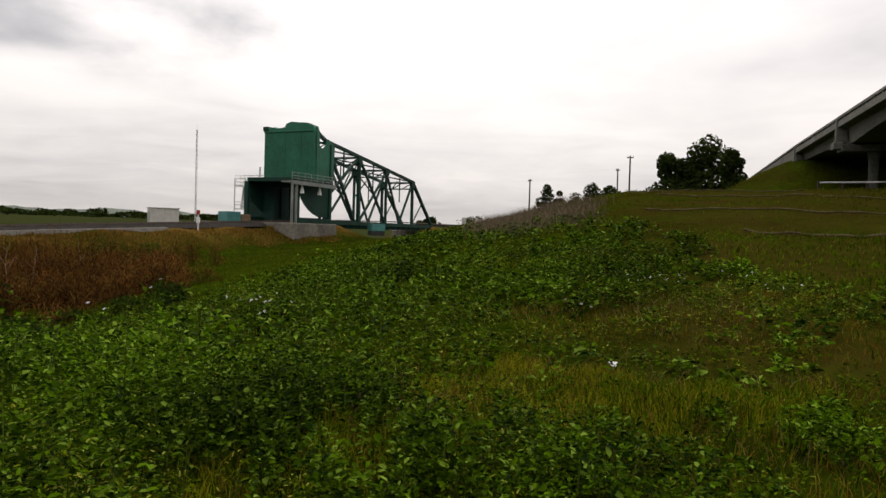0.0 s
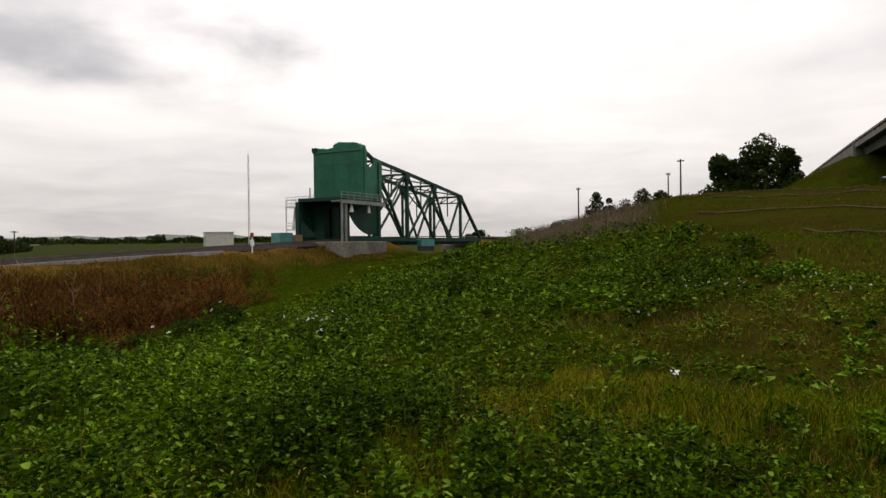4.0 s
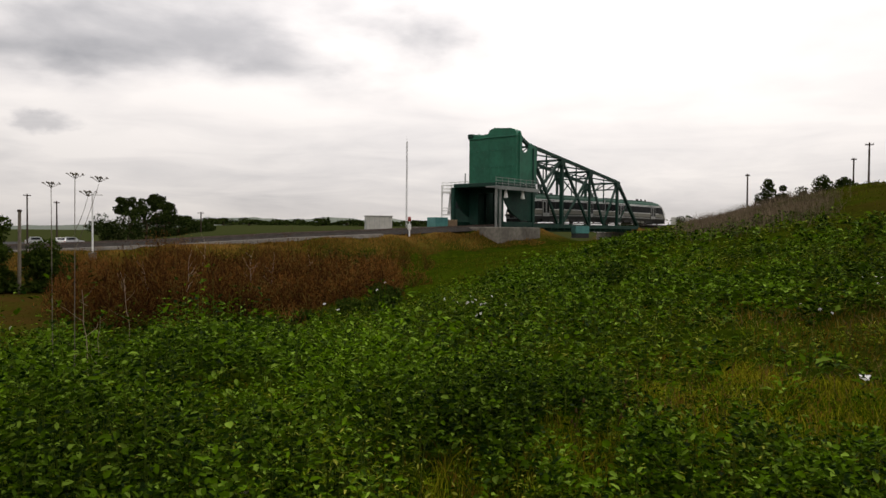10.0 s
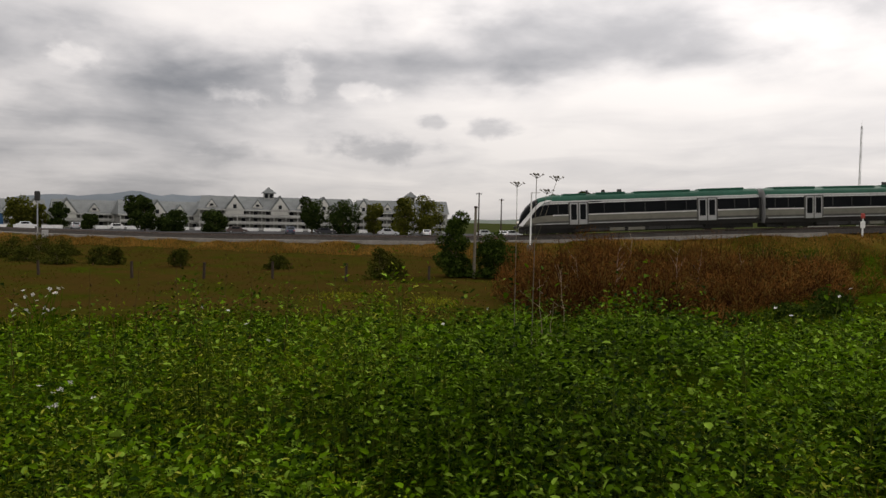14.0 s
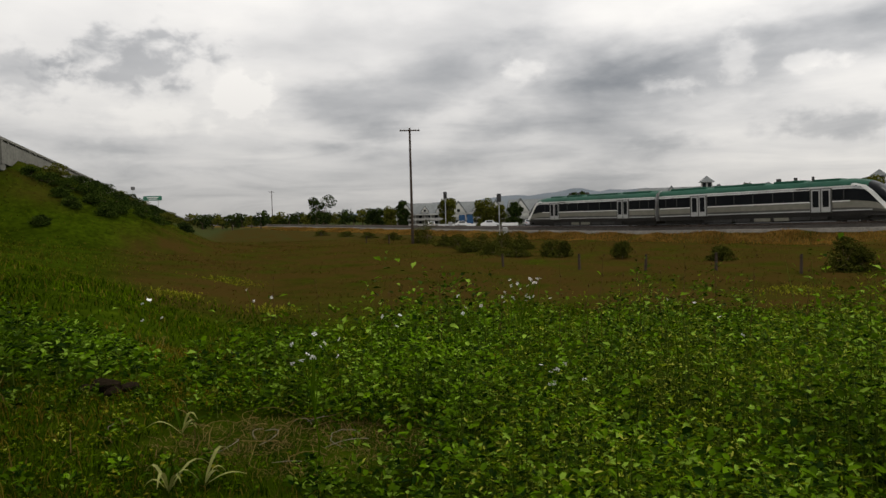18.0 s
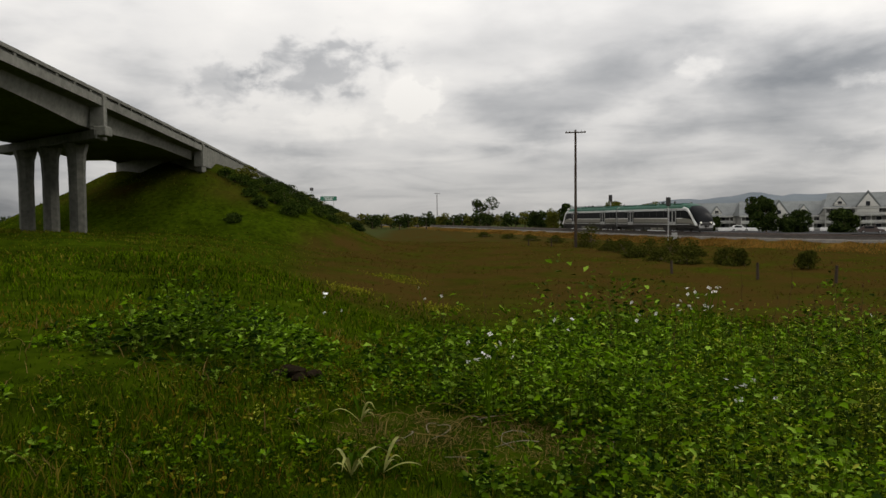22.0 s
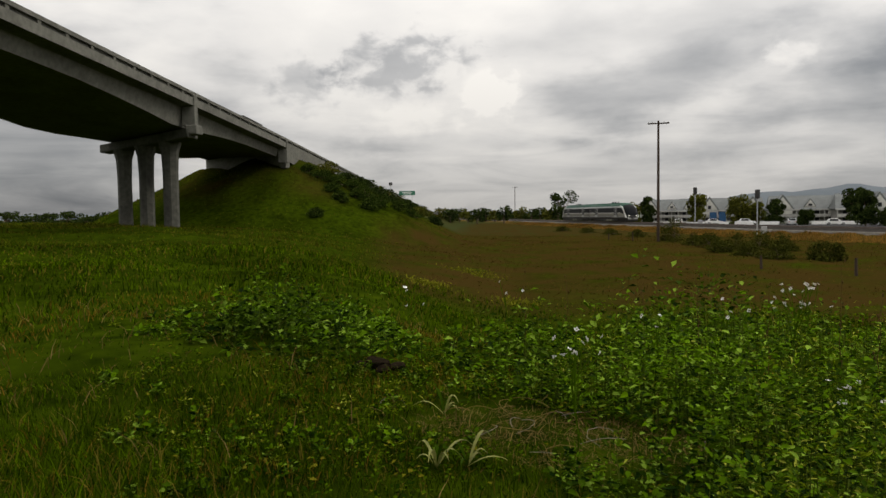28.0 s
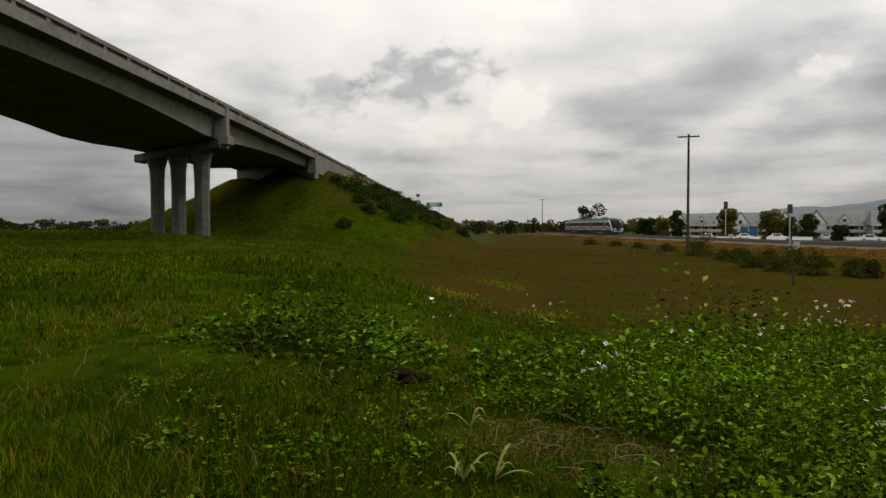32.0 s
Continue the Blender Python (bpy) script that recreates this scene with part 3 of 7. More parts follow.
def make_bridge():
    T = thing("bascule_bridge", "green steel truss bascule railway bridge with an overhead counterweight", "bridge", BRIDGE_M)
    # counterweight
    cw = part("counterweight", box(B(), 0, 1.5, -4.2, 4.2, 5.75, 12.5, 0.06), M_GREEN, T, "large green riveted counterweight box")
    for y in (-2.1, 0.6):
        part("cover_strip", box(B(), -0.03, 0.0, y - 0.05, y + 0.05, 5.8, 12.4), M_GREEN, cw)
    for z in (8.2, 10.6):
        part("cover_strip", box(B(), -0.035, 0.0, -4.1, 4.1, z - 0.06, z + 0.06), M_GREEN, cw)
    part("cap_strip", box(B(), -0.14, 0.3, -4.25, 4.25, 12.3, 12.5, 0.03), M_GREEN, cw)
    # ragged top: raised blocks over the trunnions
    bm = B()
    prof = [(4.25, 12.45), (4.25, 13.0), (3.6, 13.15), (3.4, 12.85), (2.4, 13.05), (2.2, 12.8), (0.7, 13.0), (0.5, 13.45), (-0.4, 13.75), (-1.6, 13.6), (-3.2, 13.5), (-4.0, 13.15), (-4.25, 12.45)]
    a = [bm.verts.new((0.0, y, z)) for y, z in prof]
    b = [bm.verts.new((1.3, y, z)) for y, z in prof]
    bm.faces.new(a)
    bm.faces.new(b[::-1])
    for i in range(len(prof)):
        j = (i + 1) % len(prof)
        bm.faces.new((a[i], b[i], b[j], a[j]))
    bmesh.ops.recalc_face_normals(bm, faces=bm.faces)
    part("counterweight_coping", bm, M_GREEN, cw)
    part("cap_block", box(B(), -0.2, 1.4, 3.5, 4.35, 12.55, 13.15, 0.05), M_GREEND, cw)
    for y in (-4.2, 4.2):
        s = math.copysign(0.12, y)
        # link plate with a round notch, from the counterweight to the truss
        bm = B()
        cx, cz, rr = 2.0, 11.1, 0.95
        notch = [(cx + rr * math.cos(q), cz - rr * math.sin(q)) for q in np.linspace(0.05, math.pi - 0.05, 12)]
        rivet_plate(bm, [(1.45, 5.75), (4.9, 5.75), (5.1, 11.0), (3.4, 11.6), (3.1, 11.1)] + notch + [(1.0, 11.4), (0.9, 12.9), (0.6, 12.9), (0.6, 5.75)], y - s, y + s)
        part("link_plate", bm, M_GREEN, T, "green link plate with a round cut-out")
        part("plate_stiffener", box(B(), 3.9, 4.1, y - s * 2.2, y + s * 2.2, 5.8, 10.9), M_GREEND, T)
        bm = B()
        beam(bm, (0.8, y * 0.86, 12.75), (5.1, y * 0.74, 11.3), 0.45, 0.42)
        part("link_beam", bm, M_GREEND, T)
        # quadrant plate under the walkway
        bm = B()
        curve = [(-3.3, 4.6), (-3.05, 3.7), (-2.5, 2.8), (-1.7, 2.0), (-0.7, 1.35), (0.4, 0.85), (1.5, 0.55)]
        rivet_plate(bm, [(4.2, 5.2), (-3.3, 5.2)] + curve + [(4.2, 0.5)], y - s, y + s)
        part("rolling_quadrant", bm, M_GREEND, T, "curved quadrant plate, green darkened as in shade")
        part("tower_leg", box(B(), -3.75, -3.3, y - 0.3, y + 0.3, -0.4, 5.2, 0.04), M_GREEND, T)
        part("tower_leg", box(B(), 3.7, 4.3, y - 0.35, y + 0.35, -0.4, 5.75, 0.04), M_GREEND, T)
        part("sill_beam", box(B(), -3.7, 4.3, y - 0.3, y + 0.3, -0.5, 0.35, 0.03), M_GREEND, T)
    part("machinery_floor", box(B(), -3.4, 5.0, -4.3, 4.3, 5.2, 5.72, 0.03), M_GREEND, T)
    part("portal_plate", box(B(), -0.05, 0.35, 2.4, 4.2, -0.3, 5.2), M_GREEND, T, "plated tower side, green darkened as in shade")
    part("portal_plate", box(B(), -0.05, 8.8, 4.25, 4.45, -0.3, 5.2), M_GREEND, T, "plated tower side, green darkened as in shade")
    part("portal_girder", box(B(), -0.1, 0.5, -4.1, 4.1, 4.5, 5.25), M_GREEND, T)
    # lifting span: two trusses
    xs, tops, xe = (4.9, 14.0, 22.8, 32.6), (11.5, 10.3, 9.1, 7.75), 41.0
    fx = lambda x: float(np.interp(x, (0, 4.9, 13.4, 21.4, 30.3, 37.6), (0, 4.9, 14.0, 22.8, 32.6, 41.0)))
    fz = lambda z: z * 1.08 if z > 3 else z
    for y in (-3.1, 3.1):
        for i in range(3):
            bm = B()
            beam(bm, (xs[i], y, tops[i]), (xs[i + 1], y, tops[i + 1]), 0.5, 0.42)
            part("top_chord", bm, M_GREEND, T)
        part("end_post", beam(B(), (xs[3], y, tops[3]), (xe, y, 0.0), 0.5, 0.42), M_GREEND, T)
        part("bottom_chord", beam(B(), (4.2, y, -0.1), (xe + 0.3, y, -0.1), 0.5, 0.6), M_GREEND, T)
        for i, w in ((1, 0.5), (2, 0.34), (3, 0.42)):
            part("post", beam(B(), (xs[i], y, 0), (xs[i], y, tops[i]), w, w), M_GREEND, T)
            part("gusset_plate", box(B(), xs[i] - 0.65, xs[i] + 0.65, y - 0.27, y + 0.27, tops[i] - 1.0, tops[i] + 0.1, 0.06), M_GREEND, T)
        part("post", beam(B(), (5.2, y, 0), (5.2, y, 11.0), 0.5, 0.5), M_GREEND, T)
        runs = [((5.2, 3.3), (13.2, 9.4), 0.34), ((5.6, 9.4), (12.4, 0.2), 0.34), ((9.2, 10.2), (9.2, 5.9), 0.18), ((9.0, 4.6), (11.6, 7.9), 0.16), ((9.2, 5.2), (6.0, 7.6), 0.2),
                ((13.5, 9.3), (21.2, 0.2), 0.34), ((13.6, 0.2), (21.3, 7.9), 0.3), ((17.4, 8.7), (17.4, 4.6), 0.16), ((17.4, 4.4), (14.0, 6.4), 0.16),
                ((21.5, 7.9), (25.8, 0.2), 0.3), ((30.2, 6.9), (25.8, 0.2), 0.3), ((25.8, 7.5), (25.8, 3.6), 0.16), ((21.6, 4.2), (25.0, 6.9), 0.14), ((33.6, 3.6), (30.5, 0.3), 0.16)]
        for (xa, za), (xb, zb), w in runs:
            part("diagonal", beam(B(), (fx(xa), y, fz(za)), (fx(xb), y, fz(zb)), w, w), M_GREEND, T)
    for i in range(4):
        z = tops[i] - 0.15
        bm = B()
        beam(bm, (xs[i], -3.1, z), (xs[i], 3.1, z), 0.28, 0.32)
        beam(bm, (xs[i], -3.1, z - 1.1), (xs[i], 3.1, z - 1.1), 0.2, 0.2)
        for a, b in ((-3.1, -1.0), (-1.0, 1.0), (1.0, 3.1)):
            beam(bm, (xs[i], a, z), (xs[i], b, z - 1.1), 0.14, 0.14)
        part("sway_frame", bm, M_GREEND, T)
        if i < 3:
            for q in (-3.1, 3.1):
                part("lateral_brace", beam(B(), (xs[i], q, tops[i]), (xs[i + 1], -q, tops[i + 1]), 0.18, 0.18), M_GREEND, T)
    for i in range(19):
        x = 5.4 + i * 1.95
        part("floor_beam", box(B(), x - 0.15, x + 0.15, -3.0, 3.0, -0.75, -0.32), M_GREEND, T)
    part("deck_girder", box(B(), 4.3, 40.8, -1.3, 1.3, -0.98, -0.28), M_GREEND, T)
    # grey steel walkway on the near side
    P = part("walkway", box(B(), -7.4, 2.6, -6.2, -4.5, 4.75, 4.95), M_STEEL, T, "galvanised steel walkway")
    part("edge_beam", box(B(), -7.5, 2.7, -6.3, -6.15, 4.5, 4.98, 0.02), M_STEEL, P)
    for i in range(8):
        x = -7.3 + i * 1.4
        part("railing_post", rod(B(), (x, -6.1, 4.95), (x, -6.1, 6.05), 0.045, n=6), M_STEEL, P)
    for z in (5.3, 5.65, 6.05):
        part("railing_bar", rod(B(), (-7.4, -6.1, z), (2.6, -6.1, z), 0.035, n=6), M_STEEL, P)
    for x in (-7.2, -6.3):
        part("platform_post", box(B(), x - 0.13, x + 0.13, -6.2, -5.94, -0.4, 4.75, 0.02), M_STEEL, T, "grey steel post")
    # added white cones imitate bright sky in two pear-shaped gaps
    for x in (-4.4, -0.4):
        part("warning_bell", rod(B(), (x, -5.6, 3.5), (x, -5.6, 4.75), 0.3, 0.08, 10), M_WHITE, T, "white cone standing in for bright sky through a gap")
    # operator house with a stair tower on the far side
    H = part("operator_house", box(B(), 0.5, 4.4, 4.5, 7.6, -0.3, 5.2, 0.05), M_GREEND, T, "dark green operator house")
    part("house_roof", box(B(), 0.1, 4.8, 4.3, 8.0, 5.2, 5.5, 0.04), M_WHITE, H)
    part("house_window", box(B(), 0.44, 0.5, 5.0, 7.0, 2.4, 4.6), M_DARK, H)
    part("window_frame", box(B(), 0.42, 0.47, 4.9, 7.1, 4.6, 4.75), M_GALV, H)
    part("roof_railing", rod(B(), (0.2, 4.4, 6.3), (0.2, 7.9, 6.3), 0.05, n=6), M_GALV, H)
    part("vent_pipe", rod(B(), (0.9, 5.6, 5.4), (0.9, 5.6, 7.6), 0.14, 0.1, 8), M_GALV, H)
    S = part("stair_tower", box(B(), 0.4, 2.6, 7.7, 9.7, 4.75, 4.9), M_GALV, T, "white steel stair tower with railings")
    for x, y in ((0.4, 7.7), (0.4, 9.7), (2.6, 9.7)):
        part("stair_post", box(B(), x - 0.07, x + 0.07, y - 0.07, y + 0.07, -0.8, 6.0), M_WHITE, S)
    for z in (2.1, 2.5, 5.4, 5.95):
        bm = B()
        rod(bm, (0.4, 7.7, z), (0.4, 9.7, z), 0.05, n=6)
        rod(bm, (0.4, 9.7, z), (2.6, 9.7, z), 0.05, n=6)
        part("stair_railing", bm, M_WHITE, S)
    part("stair_landing", box(B(), 0.4, 2.6, 7.7, 9.7, 1.4, 1.55), M_WHITE, S)
    for y in (4.6, 5.4, 6.2, 7.0, 7.8, 8.6, 9.4):
        part("railing_upright", rod(B(), (0.3, y, 4.9), (0.3, y, 6.3), 0.045, n=6), M_WHITE, S)
    for z in (5.85, 6.3):
        part("stair_railing", rod(B(), (0.3, 4.5, z), (0.3, 9.8, z), 0.05, n=6), M_WHITE, S)
    part("fascia_plate", box(B(), 0.3, 0.42, 4.5, 9.8, 4.7, 5.0), M_WHITE, S)
    part("stair_flight", beam(B(), (0.5, 8.2, 1.5), (2.5, 9.4, 4.8), 0.8, 0.12), M_GALV, S)
    for bx in ((-7.6, 2.6, -6.6, -3.6), (-3.0, 5.5, 2.4, 9.9)):
        p = link_mesh("bridge_pier", box(B(), bx[0], bx[1], bx[2], bx[3], -6.0, -0.42, 0.1), M_CONCD)
        p.matrix_world = BRIDGE_M
        tagged(p, "weathered concrete bridge pier at the river bank", "bridge pier", "bridge piers")
    for bx in ((-6.6, -5.2, -3.7, 9.6, -1.7, -0.44), (-6.4, -5.4, 3.0, 4.4, -6.0, -1.72)):
        p = link_mesh("bridge_pier", box(B(), *bx, 0.08), M_CONCD)
        p.matrix_world = BRIDGE_M
        tagged(p, "weathered concrete pier cap carrying the bridge tower", "bridge pier", "bridge piers")
    p = link_mesh("bridge_pier", box(B(), 39.4, 43.4, -4.5, 4.5, -8.0, -1.0, 0.1), M_CONCD)
    p.matrix_world = BRIDGE_M
    tagged(p, "weathered concrete bridge pier at the river bank", "bridge pier", "bridge piers")
    # approach trestle beyond the span
    A = thing("approach_trestle", "low steel girder trestle carrying the track past the river", "trestle", BRIDGE_M)
    part("girder", box(B(), 41.6, 66.0, -1.9, -1.5, -1.2, -0.28, 0.03), M_CONCD, A)
    part("girder", box(B(), 41.6, 66.0, 1.5, 1.9, -1.2, -0.28, 0.03), M_CONCD, A)
    for x in (49.0, 56.0, 63.0):
        part("trestle_bent", box(B(), x - 0.4, x + 0.4, -2.2, 2.2, -6.5, -1.2, 0.05), M_CONCD, A)


make_bridge()


def make_river():
    c = rail(-86)
    V = []
    for a, b in ((-30, -160), (30, -160), (30, 160), (-30, 160)):
        V.append((c.x + DZ[0] * a - DZ[1] * b, c.y + DZ[1] * a + DZ[0] * b, -3.4))
    tagged(tri_mesh("water", np.array(V), np.array([(0, 1, 2, 3)]), M_WATER), "calm grey river water under the bridge", "river", kind="structure")


make_river()

# ---------------------------------------------------------------- train
HALF = [(1.42, 0.62), (1.56, 1.12), (1.6, 1.45), (1.6, 2.15), (1.58, 3.36), (1.54, 3.6), (1.36, 4.0), (1.0, 4.25), (0.5, 4.36), (0.0, 4.38)]
STATIONS = [(-12.85, 0.97, 1.0), (-12.6, 1.0, 1.0), (-9.0, 1.0, 1.0), (-4.5, 1.0, 1.0), (0.0, 1.0, 1.0), (4.5, 1.0, 1.0), (9.0, 1.0, 1.0), (9.9, 0.995, 0.975), (10.8, 0.98, 0.915),
            (11.5, 0.955, 0.82), (12.1, 0.92, 0.68), (12.6, 0.87, 0.5), (12.9, 0.8, 0.3), (13.0, 0.74, 0.2)]


def hull(x, w, k, y, z):
    return (x, y * w, 0.62 + (z - 0.62) * k)


def shell_band(i0, i1, st0=0, st1=None, lift=0.0, name="", mat=None, parent=None, label=""):
    """Both sides of a band of the car's skin, between two heights of its section."""
    bm = B()
    sts = STATIONS[st0:st1]
    for side in (1, -1):
        rows = [[bm.verts.new(hull(x, w, k, side * (HALF[i][0] + lift), HALF[i][1])) for i in range(i0, i1 + 1)] for x, w, k in sts]
        for a, b in zip(rows, rows[1:]):
            for j in range(len(a) - 1):
                f = (a[j], b[j], b[j + 1], a[j + 1])
                bm.faces.new(f if side == -1 else f[::-1])
    bmesh.ops.remove_doubles(bm, verts=bm.verts, dist=1e-4)
    ob = part(name, bm, mat, parent, label)
    ob.data.polygons.foreach_set("use_smooth", np.ones(len(ob.data.polygons), dtype=bool))
    return ob


def make_car():
    """One self-propelled passenger car, its cab at +x."""
    T = thing("passenger_train_car", "green and silver passenger train car with a dark window band", "train", group="cars of the passenger train")
    body = shell_band(2, 3, name="car_body", mat=M_TAN, parent=T, label="pale tan-grey painted body side")
    shell_band(1, 2, name="lower_panel", mat=M_TDARK, parent=body, label="dark grey lower panel")
    shell_band(0, 1, name="skirt", mat=M_BLACK, parent=body)
    shell_band(3, 4, name="window_band", mat=M_TGLASS, parent=T, label="dark tinted window band")
    shell_band(4, 5, 0, 9, name="cant_rail", mat=M_SILVER, parent=T, label="silver band above the windows")
    shell_band(5, 9, 0, 9, name="roof", mat=M_TROOF, parent=T, label="green roof")
    shell_band(4, 9, 8, None, name="windscreen", mat=M_TGLASS, parent=T, label="large sloped dark windscreen")
    for x, w, k, flip in ((STATIONS[0][0], STATIONS[0][1], 1.0, False), (STATIONS[-1][0], STATIONS[-1][1], STATIONS[-1][2], True)):
        bm = B()
        ring = [bm.verts.new(hull(x, w, k, y, z)) for y, z in HALF] + [bm.verts.new(hull(x, w, k, -y, z)) for y, z in HALF[-2::-1]]
        bm.faces.new(ring if flip else ring[::-1])
        part("end_wall", bm, M_SILVER, T)
    part("floor_pan", box(B(), -12.8, 12.4, -1.4, 1.4, 0.6, 0.75), M_BLACK, T)
    # cab: silver arch, windscreen, nose
    for side in (1, -1):
        bm = B()
        prev = None
        for x, z, t in ((12.75, 1.05, 0.22), (11.9, 2.0, 0.2), (11.1, 2.95, 0.2), (10.4, 3.55, 0.2), (9.4, 3.8, 0.18)):
            cur = [bm.verts.new((x + dx, side * yy, z + dz)) for dx, dz, yy in ((-t, -0.05, 1.63 if x < 11.5 else 1.55), (t, 0.05, 1.6 if x < 11.5 else 1.5), (t, 0.05, 1.4), (-t, -0.05, 1.4))]
            if prev:
                for j in range(4):
                    bm.faces.new((prev[j], prev[(j + 1) % 4], cur[(j + 1) % 4], cur[j]))
            prev = cur
        bmesh.ops.recalc_face_normals(bm, faces=bm.faces)
        part("cab_arch", bm, M_BRIGHT, T, "silver arch round the cab")
    part("nose_panel", box(B(), 12.2, 13.06, -1.05, 1.05, 0.95, 1.5, 0.12), M_BLACK, T, "black nose panel")
    part("coupler", box(B(), 12.8, 13.5, -0.22, 0.22, 0.75, 1.05, 0.05), M_BLACK, T)
    part("plough", box(B(), 12.3, 12.95, -1.25, 1.25, 0.2, 0.75, 0.08), M_BLACK, T)
    for y in (-0.85, 0.85):
        bm = B()
        rod(bm, (12.95, y, 1.45), (13.1, y, 1.45), 0.14, 0.14, 12)
        part("headlight", bm, M_LAMP, T, "round glass headlight")
    # doors
    for x in (6.4, -7.4):
        for y in (1.0, -1.0):
            D = part("door_frame", box(B(), x - 1.1, x + 1.1, y * 1.54, y * 1.655, 0.98, 3.5, 0.02), M_TDARK, T, "grey door surround")
            for dx in (-0.5, 0.5):
                leaf = part("door_leaf", box(B(), x + dx - 0.44, x + dx + 0.44, y * 1.6, y * 1.685, 1.05, 3.4, 0.02), M_SILVER, D, "pale sliding door leaf")
                part("door_window", box(B(), x + dx - 0.33, x + dx + 0.33, y * 1.64, y * 1.695, 1.55, 3.28, 0.03), M_TGLASS, D)
    # window frames show as thin mullions in the band
    for y in (1, -1):
        for x in (-11.8, -10.3, -5.2, -3.0, -0.8, 1.4, 3.6, 8.6):
            part("window_mullion", box(B(), x - 0.05, x + 0.05, y * 1.57, y * 1.612, 2.17, 3.35), M_BLACK, T)
        part("waist_stripe", box(B(), -12.6, 9.2, y * 1.585, y * 1.62, 2.06, 2.17), M_BRIGHT, T)
        part("waist_stripe", box(B(), -12.6, 11.2, y * 1.57, y * 1.613, 1.12, 1.24), M_SILVER, T)
        # two thin bright strips paint the sky's reflection along the roof edge
        part("roof_gutter", box(B(), -12.7, 9.6, y * 1.5, y * 1.575, 3.58, 3.66), M_BRIGHT, T, "bright strip painted as sky glint on the roof edge")
        part("window_trim", box(B(), -12.6, 9.4, y * 1.57, y * 1.612, 3.35, 3.41), M_BRIGHT, T, "bright strip painted as sky glint above the windows")
        part("destination_sign", box(B(), 3.9, 5.2, y * 1.5, y * 1.585, 3.43, 3.55), M_BLACK, T)
    # roof equipment
    for x0, x1, h in ((-11.5, -6.8, 0.12), (-5.8, 0.2, 0.1), (1.2, 4.4, 0.12), (5.4, 8.0, 0.08)):
        part("roof_unit", box(B(), x0, x1, -0.95, 0.95, 4.2, 4.38 + h, 0.06), M_TROOF, T, "green roof equipment housing")
        part("roof_grille", box(B(), x0 + 0.4, x1 - 0.4, -0.5, 0.5, 4.4 + h * 0.9, 4.4 + h), M_BLACK, T)
    for x, r in ((1.6, 0.3), (3.4, 0.22), (5.2, 0.16)):
        bm = B()
        rod(bm, (x, -0.5, 4.3), (x, -0.5, 4.82), r, r * 0.85, 8)
        part("exhaust_stack", bm, M_BLACK, T)
    # underframe
    for x0, x1, m in ((-5.6, -3.4, M_BLACK), (-3.0, -1.2, M_BLACK), (-0.8, 1.0, M_TAN), (1.4, 3.0, M_TAN), (3.4, 5.2, M_BLACK)):
        part("equipment_box", box(B(), x0, x1, -1.4, 1.4, 0.22, 0.62, 0.04), m, T, "underfloor equipment box")
    part("underfloor", box(B(), -12.4, 12.2, -0.95, 0.95, 0.14, 0.62, 0.03), M_BLACK, T, "dark underfloor gear")
    part("valance", box(B(), -6.9, 6.9, -1.3, 1.3, 0.3, 0.64, 0.02), M_BLACK, T)
    for x in (-9.0, 9.0):
        bm = B()
        for y in (-1.05, 1.05):
            box(bm, x - 1.7, x + 1.7, y - 0.12, y + 0.12, 0.35, 0.62, 0.03)
        box(bm, x - 0.4, x + 0.4, -1.05, 1.05, 0.35, 0.58)
        G = part("bogie", bm, M_BLACK, T, "black bogie frame")
        for dx in (-1.2, 1.2):
            bm = B()
            for y in (-0.76, 0.76):
                rod(bm, (x + dx, y - 0.07, 0.43), (x + dx, y + 0.07, 0.43), 0.43, n=18)
            rod(bm, (x + dx, -0.76, 0.43), (x + dx, 0.76, 0.43), 0.09, n=8)
            part("wheelset", bm, M_RAIL, G)
    part("gangway", box(B(), -13.35, -12.85, -0.75, 0.75, 0.9, 3.4, 0.05), M_BLACK, T, "black concertina gangway")
    return T


M_LAMP = surface("headlight_glass", (0.6, 0.58, 0.53), (0.65, 0.63, 0.58), 0.2, bump=0)
_b = next(q for q in M_LAMP.node_tree.nodes if q.type == "BSDF_PRINCIPLED")
_b.inputs["Emission Color"].default_value, _b.inputs["Emission Strength"].default_value = (1.0, 0.93, 0.8, 1), 0.35

CAR_A = make_car()
CAR_B = copy_thing(CAR_A, pose(0, 0, 0))
for nm in ("headlight",):
    for o in CAR_B.children:
        if o.name.startswith(nm):
            o["label"] = "red tail lamp"

# ---------------------------------------------------------------- overpass


# concrete darkened to carry the deck's shade on caps and columns
M_CONCS = surface("weathered_concrete", (0.06, 0.061, 0.051), (0.11, 0.109, 0.092), 0.9, scale=3, bump=0.2, stain=0.45, spec=0.1)
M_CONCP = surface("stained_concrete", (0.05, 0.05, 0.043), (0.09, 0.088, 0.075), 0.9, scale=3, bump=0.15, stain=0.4)


